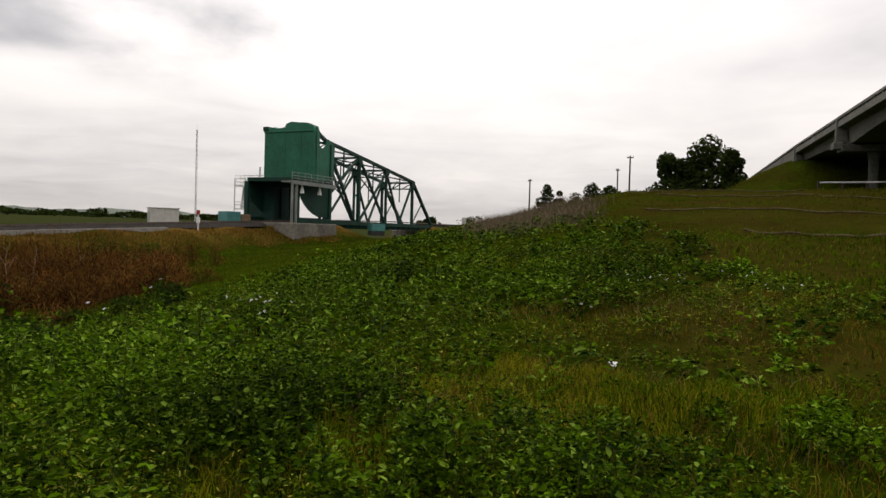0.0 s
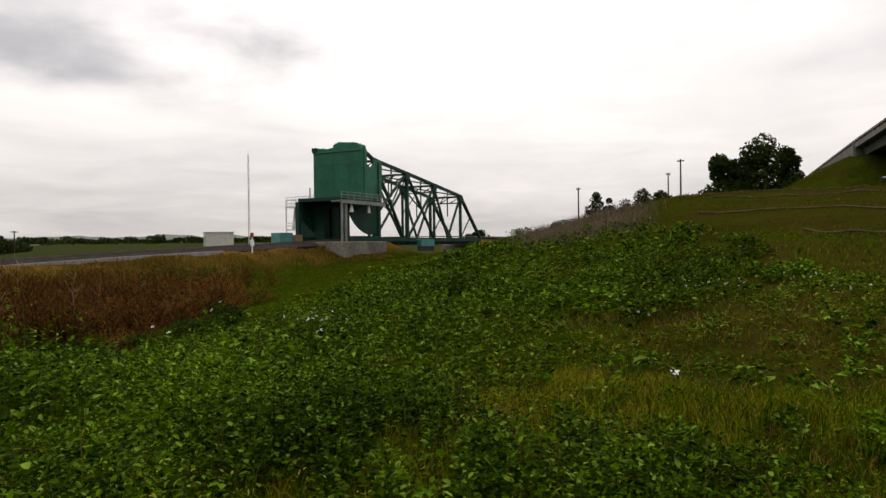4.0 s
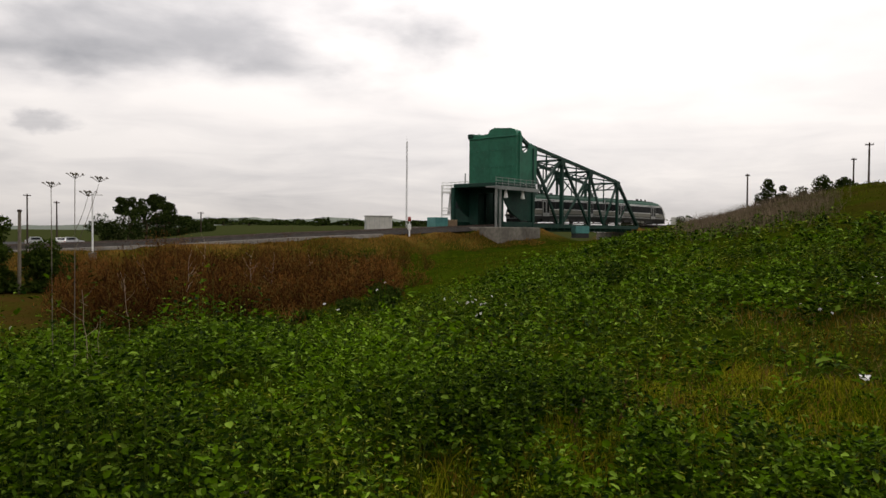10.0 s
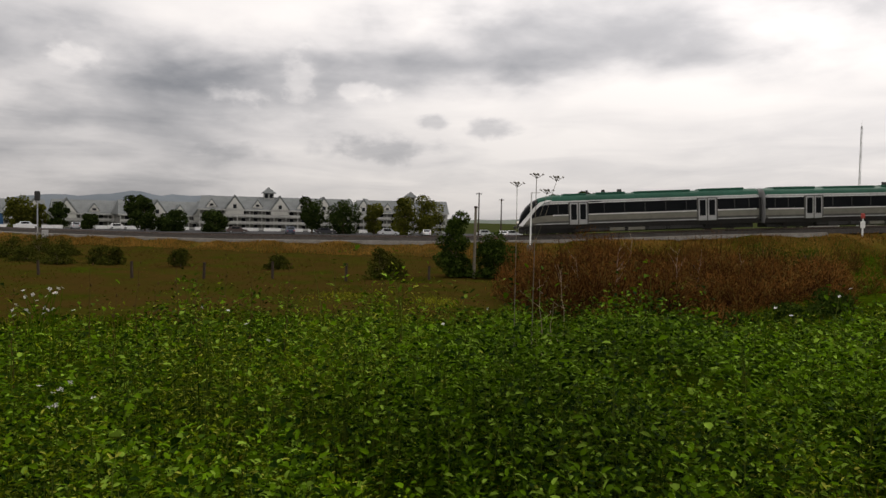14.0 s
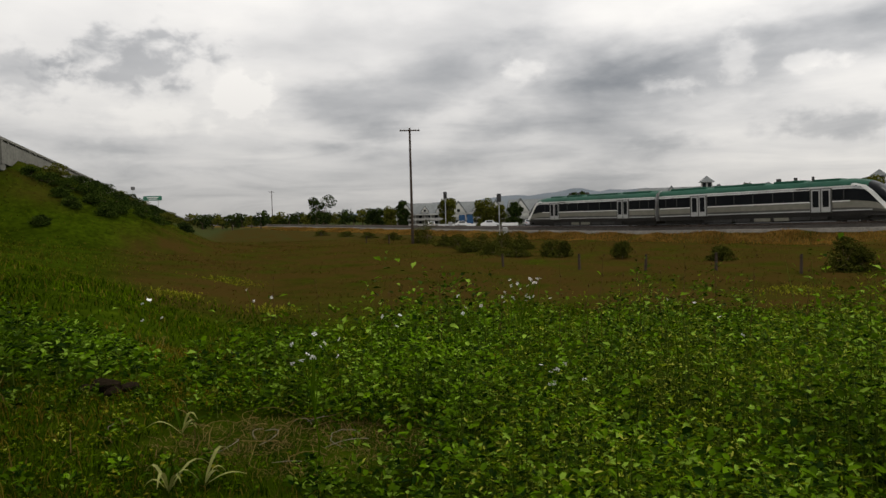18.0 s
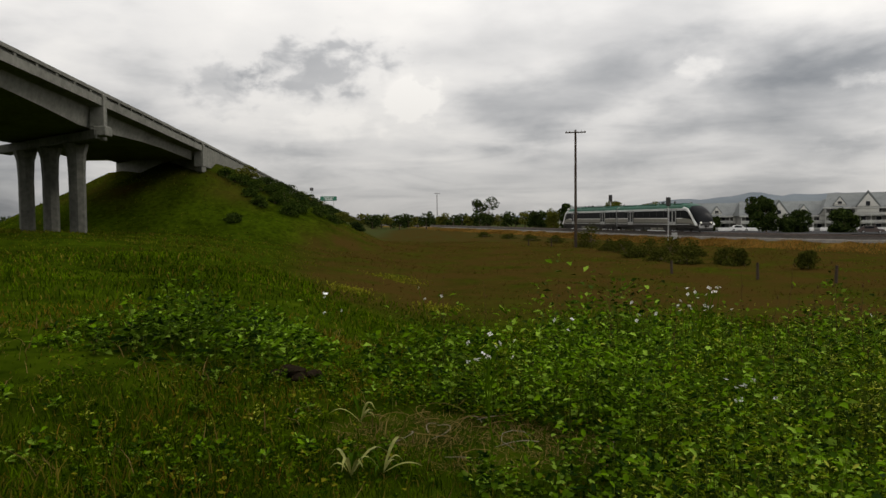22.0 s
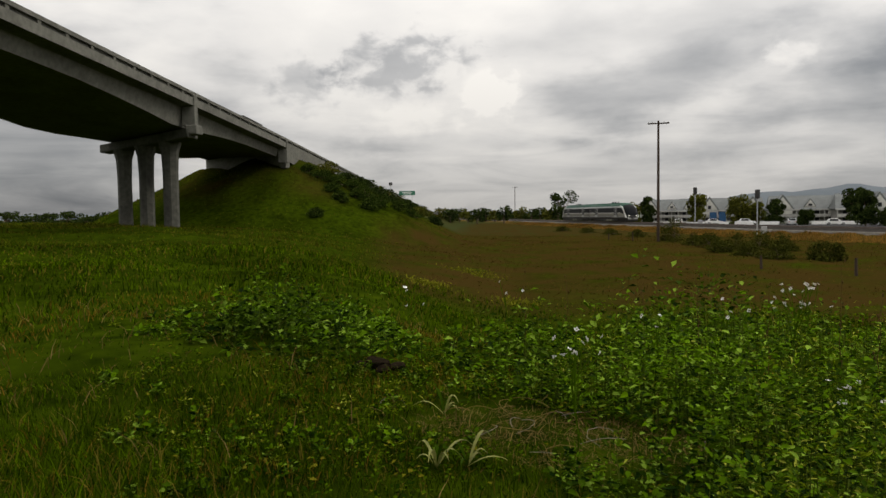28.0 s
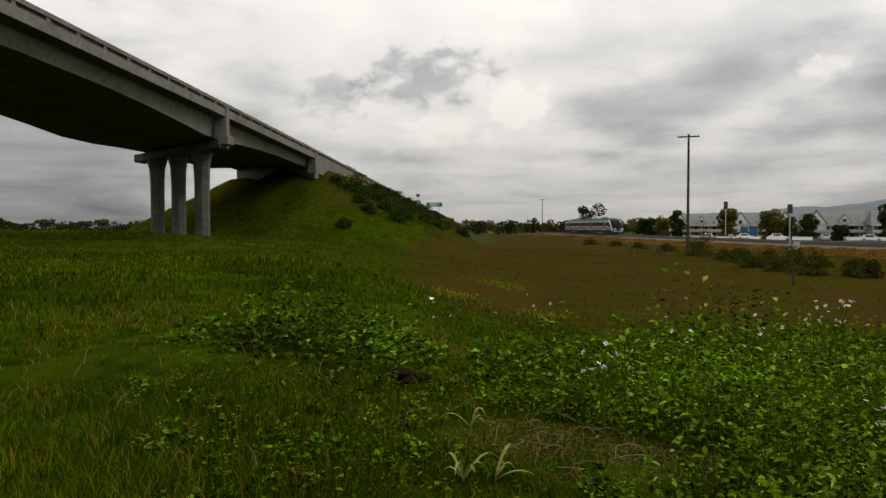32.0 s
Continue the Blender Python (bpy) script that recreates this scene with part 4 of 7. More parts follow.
def make_overpass():
    T = thing("highway_overpass", "concrete box-girder highway overpass on flared columns", "overpass", kind="structure")
    edge = road_line()
    sam = []
    for i, p in enumerate(edge):
        d = (edge[min(i + 1, len(edge) - 1)] - edge[max(i - 1, 0)])
        d.z = 0
        d.normalize()
        sam.append((p, Vector((-d.y, d.x, 0))))

    def depth(p):
        """Girder depth: haunched at the piers."""
        q = min((p - a).length for a in PIERS)
        return 0.95 + 0.75 * max(0.0, 1 - q / 15.0) ** 1.6

    W = 14.0
    PR, PL = road_r(-22.5), road_l(-24.5)
    PIERS = [PR, PL, road_r(-52), road_l(-62)]
    V, Q = [], []
    for p, s in sam:
        h = depth(p)
        for a, b in ((0.9, -0.35), (1.2, -0.35 - h), (W - 1.2, -0.35 - h), (W - 0.9, -0.35)):
            V.append(tuple(p + s * a + Vector((0, 0, b))))
    for i in range(len(sam) - 1):
        for j in range(4):
            a, b = i * 4 + j, i * 4 + (j + 1) % 4
            Q.append((a, b, b + 4, a + 4))
    me = bpy.data.meshes.new("box_girder")
    me.from_pydata(V, [], Q)
    me.materials.append(M_CONC)
    g = new("box_girder", me)
    g.parent = T
    swept("deck_slab", sam, [(0, -0.35), (0, 0.0), (W, 0.0), (W, -0.35), (W - 0.9, -0.45), (0.9, -0.45)], M_CONC, T, "concrete deck slab")
    full = [(road_r(u), Vector((RD.y, -RD.x, 0))) for u in range(160, 0, -8)] + sam + [(road_l(v), Vector((LD.y * -1, LD.x, 0))) for v in range(8, 260, 8)]
    for a0 in (0.0, W - 0.42):
        swept("parapet_base", full, [(a0, 0.0), (a0, 0.24), (a0 + 0.42, 0.24), (a0 + 0.42, 0.0)], M_CONC, T, "concrete parapet kerb")
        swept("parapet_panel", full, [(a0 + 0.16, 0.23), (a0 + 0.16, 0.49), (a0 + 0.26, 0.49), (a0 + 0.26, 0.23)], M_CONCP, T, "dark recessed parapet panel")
        swept("parapet_rail", full, [(a0, 0.48), (a0, 0.72), (a0 + 0.36, 0.72), (a0 + 0.36, 0.48)], M_CONC, T, "concrete parapet top rail")
    swept("asphalt_surface", full, [(0.43, -0.2), (0.43, 0.02), (W - 0.43, 0.02), (W - 0.43, -0.2)], M_ASPHALT, T, "dark asphalt roadway")
    # wing walls along the approaches
    swept("wing_wall", [(road_l(v), Vector((-LD.y, LD.x, 0))) for v in range(0, 180, 6)], [(-0.02, -1.9), (-0.02, 0.01), (0.4, 0.01), (0.4, -1.9)], M_CONC, T, "grey concrete wing wall")
    swept("wing_wall", [(road_r(u), Vector((RD.y, -RD.x, 0))) for u in range(140, -1, -5)], [(-0.02, -1.2), (-0.02, 0.01), (0.4, 0.01), (0.4, -1.2)], M_CONC, T, "grey concrete wing wall")
    bm = B()
    box(bm, -0.14, 0.14, 0.04, 0.34, 0.23, 0.5)
    first = None
    for k, (p0, d, n) in enumerate(((road_r(30), -RD, 32), (road_l(-60), LD, 46))):
        for i in range(n):
            t = i * 2.4
            p = road_r(30 - t) if k == 0 else road_l(-60 + t)
            m = Matrix.Translation(p) @ pose(0, 0, 0, 0, 0, math.degrees(math.atan2(d.y, d.x)))
            if first is None:
                first = part("parapet_post", bm, M_CONC, T)
                ob = first
            else:
                ob = first.copy()
                scene.collection.objects.link(ob)
            ob.matrix_basis = m
    # piers
    for p, d in ((PR, -RD), (PL, LD)):
        m = Matrix.Translation(p) @ pose(0, 0, 0, 0, 0, math.degrees(math.atan2(d.y, d.x)))
        zc = -0.35 - depth(p)
        skew = 0.0 if d is not LD else 0.83
        bm = box(B(), -0.95, 0.95, 0.3, W - 0.3, zc - 0.75, zc - 0.02, 0.08)
        for v in bm.verts:
            v.co.x += skew * v.co.y
        c = part("bent_cap", bm, M_CONCS, T, "concrete bent cap, darkened as in the deck's shade")
        c.matrix_basis = m
        e = part("cap_end", box(B(), -0.6, 0.6, -0.35, 0.55, zc - 0.5, zc + 0.2, 0.06), M_CONC, T, "pale concrete cap end block")
        e.matrix_basis = m
        e = part("pilaster", box(B(), -0.28, 0.28, -0.12, 0.95, zc + 0.15, 0.5, 0.04), M_CONC, T)
        e.matrix_basis = m
        for y in (3.4, 6.9, 10.4):
            w = m @ Vector((skew * y, y, 0))
            zb = gz(w.x, w.y) - w.z - 0.4
            bm = B()
            k = 1.0 if d is LD else 0.68
            levels = [(zb, 0.62 * k), (zc - 3.2, 0.62 * k), (zc - 1.6, 0.7 * k), (zc - 0.72, 0.95 * k)]
            prev = None
            for z, r in levels:
                cur = [bm.verts.new((skew * y + r * 0.9 * math.cos(a), y + r * math.sin(a), z)) for a in np.linspace(0, 2 * math.pi, 8, endpoint=False) + math.pi / 8]
                if prev:
                    for j in range(8):
                        bm.faces.new((prev[j], prev[(j + 1) % 8], cur[(j + 1) % 8], cur[j]))
                prev = cur
            bmesh.ops.recalc_face_normals(bm, faces=bm.faces)
            q = part("column", bm, M_CONCS, T, "flared octagonal concrete column")
            q.matrix_basis = m
    # abutments
    for p, d in ((road_r(0), RD), (road_l(0), LD)):
        m = Matrix.Translation(p) @ pose(0, 0, 0, 0, 0, math.degrees(math.atan2(d.y, d.x)))
        s = 1 if d is LD else -1
        bm = box(B(), -0.4, 1.2, s * 0.02, s * 13.9, -2.6, -0.02, 0.05)
        for v in bm.verts:
            v.co.x += (0.83 if s > 0 else 0.0) * v.co.y
        a = part("abutment", bm, M_CONC, T, "concrete abutment wall")
        a.matrix_basis = m
        b = part("pilaster", box(B(), -0.3, 0.3, s * -0.12, s * 0.9, -2.0, 0.5, 0.04), M_CONC, T)
        b.matrix_basis = m


make_overpass()

# ---------------------------------------------------------------- poles and masts


def on_ground(az, r, dz=0.0):
    """A place on the ground at a range from the camera when it looks that way."""
    x, y = polar(az, r + REACH)
    return Vector((x, y, gz(x, y) + dz))


def make_pole(az, r, top, arm=1.9, label="tall weathered wooden utility pole with a crossarm", lean=0.0):
    p = on_ground(az, r, -0.3)
    T = thing("utility_pole", label, "utility pole", Matrix.Translation(p) @ pose(0, 0, 0, 0, lean, az), group="utility poles")
    h = top - p.z
    part("pole", rod(B(), (0, 0, 0), (0, 0, h), 0.2, 0.13, 10), M_WOOD, T)
    if arm:
        part("crossarm", box(B(), -arm / 2, arm / 2, -0.2, -0.08, h - 0.42, h - 0.26, 0.01), M_WOOD, T)
        for x in (-0.9, -0.55, 0.55, 0.9):
            part("insulator", rod(B(), (x * arm / 2, -0.14, h - 0.26), (x * arm / 2, -0.14, h - 0.08), 0.05, 0.03, 8), M_SILVER, T)
    return T


make_pole(86.7, 93, 12.9, 2.6)
make_pole(97.7, 330, 14.0, 2.4)
make_pole(-13.9, 130, 16.0, 1.2)
make_pole(-13.0, 150, 15.6, 0.9)
make_pole(-6.2, 140, 12.4, 0.8)
make_pole(47.2, 170, 8.6, 1.4)
make_pole(45.4, 175, 7.4, 1.2)
make_pole(35.7, 190, 6.0, 1.6)


def make_signal_mast(az, r, top, head=True):
    p = on_ground(az, r, -0.1)
    T = thing("railway_signal", "slim railway signal mast with a dark hooded head", "railway signal", Matrix.Translation(p) @ pose(0, 0, 0, 0, 0, az), group="railway signals")
    h = top - p.z
    part("mast", rod(B(), (0, 0, 0), (0, 0, h), 0.09, 0.08, 8), M_SILVER, T)
    part("signal_head", box(B(), -0.35, 0.35, -0.25, 0.1, h - 1.3, h, 0.08), M_BLACK, T)
    part("base_cabinet", box(B(), 0.5, 1.3, -0.3, 0.3, 0, 1.4, 0.04), M_SILVER, T)
    part("ladder", box(B(), -0.08, 0.08, 0.12, 0.16, 0.2, h - 1.4), M_GALV, T)


make_signal_mast(84.0, 140, 6.0)
make_signal_mast(79.7, 112, 4.6)


def make_radio_mast():
    p = on_ground(19.85, 150, -0.2)
    T = thing("radio_mast", "slender white lattice radio mast", "radio mast", Matrix.Translation(p))
    h = 20.4 - p.z
    for k in range(3):
        a = k * 2.094
        part("mast_leg", rod(B(), (0.2 * math.cos(a), 0.2 * math.sin(a), 0), (0.13 * math.cos(a), 0.13 * math.sin(a), h), 0.045, 0.04, 6), M_GALV, T)
    bm = B()
    for i in range(28):
        z0, z1 = h * i / 28, h * (i + 1) / 28
        for k in range(3):
            a, b = k * 2.094, (k + 1) * 2.094
            beam(bm, (0.19 * math.cos(a), 0.19 * math.sin(a), z0), (0.17 * math.cos(b), 0.17 * math.sin(b), z1), 0.02, 0.02)
    part("lacing", bm, M_GALV, T)
    part("aerial", rod(B(), (0, 0, h), (0, 0, h + 1.2), 0.03, 0.01, 6), M_GALV, T)


make_radio_mast()


def make_shed():
    p = on_ground(22.1, 99)
    T = thing("equipment_shed", "plain pale grey metal equipment shed beside the track", "shed", Matrix.Translation((p.x, p.y, 1.05)) @ pose(0, 0, 0, 0, 0, 32))
    part("shed_wall", box(B(), -1.75, 1.75, -1.1, 1.1, -1.2, 2.5, 0.02), M_CREAM, T)
    part("shed_roof", box(B(), -1.85, 1.85, -1.2, 1.2, 2.5, 2.62, 0.02), M_GALV, T)
    part("shed_door", box(B(), -1.79, -1.74, -0.5, 0.5, 0.05, 2.0), M_SILVER, T)
    for x in (-1.4, -0.7, 0, 0.7, 1.4):
        part("panel_seam", box(B(), x - 0.02, x + 0.02, -1.115, -1.095, 0.0, 2.5), M_SILVER, T)


make_shed()

# ---------------------------------------------------------------- trees and bushes


def leaf_cloud(rng, centres, radii, n, size, flat=1.0):
    """Small leaf quads scattered in and on ellipsoid clumps."""
    k = rng.integers(0, len(centres), n)
    d = rng.normal(size=(n, 3))
    d /= np.linalg.norm(d, axis=1, keepdims=True)
    rad = rng.uniform(0.55, 1.05, (n, 1)) ** 0.7
    c = np.array(centres)[k] + d * rad * np.array(radii)[k] * (1, 1, flat)
    a = rng.normal(size=(n, 3))
    a /= np.linalg.norm(a, axis=1, keepdims=True)
    b = np.cross(a, rng.normal(size=(n, 3)))
    b /= np.linalg.norm(b, axis=1, keepdims=True) + 1e-9
    s = size * rng.uniform(0.6, 1.4, (n, 1))
    V = np.stack([c - a * s, c + b * s * 0.55, c + a * s, c - b * s * 0.55], 1).reshape(-1, 3)
    return V, np.arange(4 * n).reshape(-1, 4)


def make_tree(name, m, h, w, seed, mat, label, n=1800, size=0.22, trunk=0.3, group="", clumps=14, low=0.25, cat="tree", dome=False):
    rng = np.random.default_rng(seed)
    T = thing(name, label, cat, m, group)
    bm = B()
    rod(bm, (0, 0, -0.3), (0.05 * w, 0, h * 0.55), 0.045 * w * trunk / 0.3, 0.02 * w * trunk / 0.3, 7)
    cen, rad = [], []
    for i in range(clumps):
        a, f = rng.uniform(0, 6.283), math.sqrt(rng.uniform(0, 1))
        z = rng.uniform(low, 0.88) if not dome else rng.uniform(low, 0.95) ** 1.4
        env = math.sqrt(max(0.3, 1 - ((z - 0.5) / 0.55) ** 2))
        if dome:
            env = max(0.12, 1 - z) ** 0.55 * 1.15
        c = (w * 0.36 * f * env * math.cos(a), w * 0.36 * f * env * math.sin(a), h * z)
        q = rng.uniform(0.13, 0.24) * w
        cen.append(c)
        rad.append((q, q, min(q * 0.85, h * 0.22)))
        if i < 7:
            rod(bm, (0.02 * w, 0, h * rng.uniform(0.18, 0.4)), c, 0.014 * w, 0.005 * w, 5)
    part("trunk", bm, M_BARK, T)
    V, Q = leaf_cloud(rng, cen, rad, n, size)
    V[:, 2] = np.maximum(V[:, 2], 0.02 * h)
    ob = tri_mesh("crown", V, Q, mat)
    ob.parent = T
    return T


def bush(name, az, r, h, w, seed, mat, label, n=900, size=0.14, group="", sink=0.0, cat="bush"):
    return make_tree(name, Matrix.Translation(on_ground(az, r, -sink)), h, w, seed, mat, label, n, size, 0.12, group, 22, 0.02, cat, True)


# ---------------------------------------------------------------- hotel and houses beyond the track


def gable(bm, x0, x1, y0, y1, z0, z1):
    """A pitched roof with its ridge along x."""
    v = [bm.verts.new(p) for p in ((x0, y0, z0), (x1, y0, z0), (x1, y1, z0), (x0, y1, z0), (x0 + 0.8, (y0 + y1) / 2, z1), (x1 - 0.8, (y0 + y1) / 2, z1))]
    for f in ((0, 1, 5, 4), (2, 3, 4, 5), (1, 2, 5), (3, 0, 4), (3, 2, 1, 0)):
        bm.faces.new([v[i] for i in f])
    return bm


def front_gable(bm, xc, w, y0, y1, z0, rise):
    v = [bm.verts.new(p) for p in ((xc - w, y0, z0), (xc + w, y0, z0), (xc, y0, z0 + rise), (xc - w, y1, z0), (xc + w, y1, z0), (xc, y1, z0 + rise))]
    for f in ((0, 1, 2), (5, 4, 3), (0, 2, 5, 3), (1, 4, 5, 2), (0, 3, 4, 1)):
        bm.faces.new([v[j] for j in f])
    return bm


def make_block(az, r, length, floors, seed, turn=0.0, cupola=False, label="three-storey white hotel wing with balconies and grey gabled roof", base=-2.4, roof=M_ROOF, step=3.4, fh=2.05, rise=4.2):
    x, y = polar(az, r)
    T = thing("hotel_wing", label, "hotel", Matrix.Translation((x, y, base)) @ pose(0, 0, 0, 0, 0, az + turn), group="hotel buildings beyond the track")
    L, D, H = length / 2, 13.0, floors * fh
    # wall colour is darkened to stand for shade under the balconies
    W = part("wall", box(B(), -L, L, 0, D, -0.5, H), M_SHADE, T, "clapboard wall behind the balconies, their shade put into its grey")
    R = part("roof", gable(B(), -L - 0.6, L + 0.6, -1.5, D + 0.9, H, H + rise), roof, T, "grey shingled pitched roof")
    part("eaves_fascia", box(B(), -L - 0.6, L + 0.6, -1.56, -1.48, H - 0.3, H + 0.12), M_TRIM, R, "white eaves board")
    n = int(length // step)
    for f in range(floors):
        z = f * fh
        for i in range(n):
            xc = -L + (i + 0.5) * length / n
            wn = part("window", box(B(), xc - 0.7, xc + 0.7, -0.06, 0.05, z + 0.3, z + 1.85), M_TRIM, W, "white-framed window")
            part("pane", box(B(), xc - 0.6, xc + 0.6, -0.09, -0.055, z + 0.4, z + 1.75), M_DARK, wn)
        part("balcony_band", box(B(), -L, L, -1.35, -0.02, z - 0.16, z + 0.0), M_TRIM, T, "white balcony edge")
        for i in range(n):
            x0, x1 = -L + i * length / n + 0.12, -L + (i + 1) * length / n - 0.12
            part("balcony_rail", box(B(), x0, x1, -1.38, -1.28, z + 0.08, z + 0.72), M_TRIM, T, "white balcony railing")
    for i in range(n + 1):
        xc = -L + i * length / n
        part("balcony_post", box(B(), xc - 0.12, xc + 0.12, -1.4, -1.16, -0.3, H), M_TRIM, T)
    k = max(2, int(length // 6.5))
    for i in range(k):
        xc = -L + (i + 0.5) * length / k
        big = (i + seed) % 2 == 0
        w, z0, rs = (3.0, H + 0.3, 4.3) if big else (1.7, H + 0.9, 2.4)
        part("dormer_front", box(B(), xc - w * 0.86, xc + w * 0.86, -1.45 if big else -0.5, 3.0, z0 - (1.6 if big else 0.8), z0 + 0.02), M_CREAM, R, "cream gable front")
        part("dormer_roof", front_gable(B(), xc, w, -1.6 if big else -0.6, 7.0, z0, rs), roof, R)
        part("gable_face", front_gable(B(), xc, w * 0.82, -1.66 if big else -0.66, -1.4 if big else -0.4, z0 + 0.02, rs * 0.8), M_CREAM, R, "cream gable end")
        part("dormer_window", box(B(), xc - 0.5, xc + 0.5, -1.7 if big else -0.7, -1.6 if big else -0.6, z0 + 0.15, z0 + (1.3 if big else 0.8)), M_DARK, R)
    if cupola:
        xc, zc = cupola, H + rise
        C = part("cupola", box(B(), xc - 1.5, xc + 1.5, D / 2 - 1.5, D / 2 + 1.5, zc - 1.4, zc + 1.2), M_TRIM, T, "white louvred cupola")
        bm = B()
        bmesh.ops.create_cone(bm, cap_ends=True, segments=4, radius1=3.2, radius2=0.05, depth=1.9, matrix=Matrix.Translation((xc, D / 2, zc + 2.15)) @ pose(0, 0, 0, 0, 0, 45))
        part("cupola_roof", bm, roof, C)
        for q in (-0.75, 0.75):
            part("cupola_louvre", box(B(), xc + q - 0.5, xc + q + 0.5, D / 2 - 1.55, D / 2 - 1.48, zc - 0.3, zc + 1.0), M_DARK, C)
    return T


make_block(63.0, 222, 46, 3, 1, 4, cupola=-3.0)
make_block(53.6, 228, 30, 3, 2, -6, cupola=3.0)
make_block(71.2, 224, 26, 2, 3, 10)
make_block(76.2, 236, 22, 2, 4, 6, label="two-storey white hotel wing with a hipped grey roof")
wing = make_block(82.2, 250, 26, 2, 5, 0, label="two-storey white hotel wing with a blue-glass entrance")
M_BLUE = surface("blue_glass", (0.02, 0.07, 0.16), (0.03, 0.09, 0.2), 0.2, bump=0, stain=0.2)
for x in (-3.2, -0.4):
    part("entrance_glass", box(B(), x, x + 2.2, -1.5, -1.4, 0.2, 3.6, 0.03), M_BLUE, wing, "tall blue glass entrance pane")
make_block(86.4, 262, 14, 2, 6, -8, label="small two-storey white building with a dark gable")


def make_white_fence():
    """A long low white wall along the hotel's car park."""
    T = thing("garden_wall", "long low white wall along the hotel car park", "wall")
    for k in range(22):
        a0, a1 = 51.0 + k * 1.7, 51.0 + k * 1.7 + (1.3 if k % 3 else 0.7)
        p, q = polar(a0, 196), polar(a1, 196)
        part("wall_panel", beam(B(), (*p, -1.6), (*q, -1.6), 0.25, 0.8), M_WHITE, T)


make_white_fence()

# ---------------------------------------------------------------- distance


def make_range(name, az0, az1, r, heights, mat, label):
    """A ridge of far hills: a bank of terrain with an uneven crest."""
    n = 60
    V, Q = [], []
    rng = np.random.default_rng(int(r))
    for i in range(n + 1):
        f = i / n
        az = az0 + (az1 - az0) * f
        h = float(np.interp(f, np.linspace(0, 1, len(heights)), heights)) * (1 + 0.06 * math.sin(f * 47) + 0.04 * math.sin(f * 103 + 1))
        for dr, k in ((0, 0.0), (0.06, 0.55), (0.13, 1.0), (0.3, 0.0)):
            x, y = polar(az, r * (1 + dr))
            V.append((x, y, -3 + h * k * (1 + 0.05 * rng.normal())))
    for i in range(n):
        for j in range(3):
            a = i * 4 + j
            Q.append((a, a + 1, a + 5, a + 4))
    tagged(tri_mesh(name, np.array(V), np.array(Q), mat, True), label, "hills", kind="structure")


M_HILL = surface("far_hill", (0.045, 0.065, 0.05), (0.08, 0.1, 0.065), 0.95, scale=0.01, bump=0, stain=0.25)
# distance haze is mixed into this blue-grey, no air is modelled
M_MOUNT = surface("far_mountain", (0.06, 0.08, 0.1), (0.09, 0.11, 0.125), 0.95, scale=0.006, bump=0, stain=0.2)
make_range("backdrop_hills", 8, 50, 1900, [8, 26, 36, 33, 40, 42, 36, 40, 34, 22, 14, 12, 10], M_HILL, "low green hills at the horizon")
make_range("backdrop_mountain", 50, 92, 3300, [20, 45, 70, 78, 84, 96, 108, 112, 106, 100, 84, 60, 36, 24, 18], M_MOUNT, "wooded mountain with the haze put into its blue-grey colour")
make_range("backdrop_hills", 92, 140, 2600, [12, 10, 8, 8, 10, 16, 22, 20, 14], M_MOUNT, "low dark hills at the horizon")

# ---------------------------------------------------------------- trees in place
TREE_L = "rounded dark green tree beside the hotel car park"
for i, (az, r, h, w, m) in enumerate(((60.5, 174, 9.6, 5.8, M_TREE), (58.1, 174, 8.0, 9.0, M_TREE), (55.6, 176, 7.8, 5.2, M_TREE2), (53.2, 174, 9.4, 7.6, M_TREE2), (51.2, 175, 9.8, 8.2, M_TREE2),
                                      (67.9, 174, 5.6, 6.0, M_TREE), (72.8, 174, 8.2, 4.8, M_TREE), (71.0, 176, 5.0, 7.4, M_TREE), (73.4, 205, 9.8, 6.6, M_TREE), (78.4, 205, 6.8, 5.2, M_TREE),
                                      (79.9, 206, 6.1, 5.0, M_TREE2), (81.0, 205, 8.3, 6.8, M_TREE2), (83.8, 205, 8.4, 6.0, M_TREE2), (87.4, 205, 8.2, 4.4, M_TREE), (88.4, 214, 6.4, 6.0, M_TREE2), (89.6, 222, 6.0, 6.0, M_TREE), (76.5, 190, 3.8, 3.6, M_TREE))):
    make_tree("tree", Matrix.Translation((*polar(az, r), -2.4)), h * 1.04, w * 1.08, 100 + i, m, TREE_L, 4200, 0.27, group="trees by the car park", low=0.1, clumps=26)
GROVE = "dark ragged eucalyptus tree in a grove"
for i, (az, r, top, w, low) in enumerate(((41.1, 190, 7.2, 4.0, 0.62), (40.1, 192, 8.0, 4.2, 0.55), (38.9, 190, 8.3, 5.0, 0.62), (38.0, 194, 6.6, 4.6, 0.6),
                                          (42.2, 188, 3.6, 7.0, 0.1), (40.8, 186, 5.0, 7.5, 0.1), (39.6, 188, 5.2, 7.0, 0.1), (38.4, 190, 4.6, 6.5, 0.1), (37.4, 194, 3.6, 6.0, 0.1), (36.2, 200, 2.8, 7.0, 0.1), (35.2, 205, 1.8, 6.0, 0.1))):
    make_tree("eucalyptus_tree", Matrix.Translation((*polar(az, r), -2.0)), (top + 2.0) * (1.32 if low > 0.3 else 1.25), w * (1.15 if low > 0.3 else 1.25), 200 + i, M_TREE, GROVE, 2200, 0.26, group="eucalyptus grove", clumps=13 if low > 0.3 else 20, low=low)
make_tree("oak_tree", Matrix.Translation((*polar(93.8, 300), -2.2)), 12.5, 14, 300, M_TREE, "large dark spreading oak tree behind the track", 1800, 0.45)
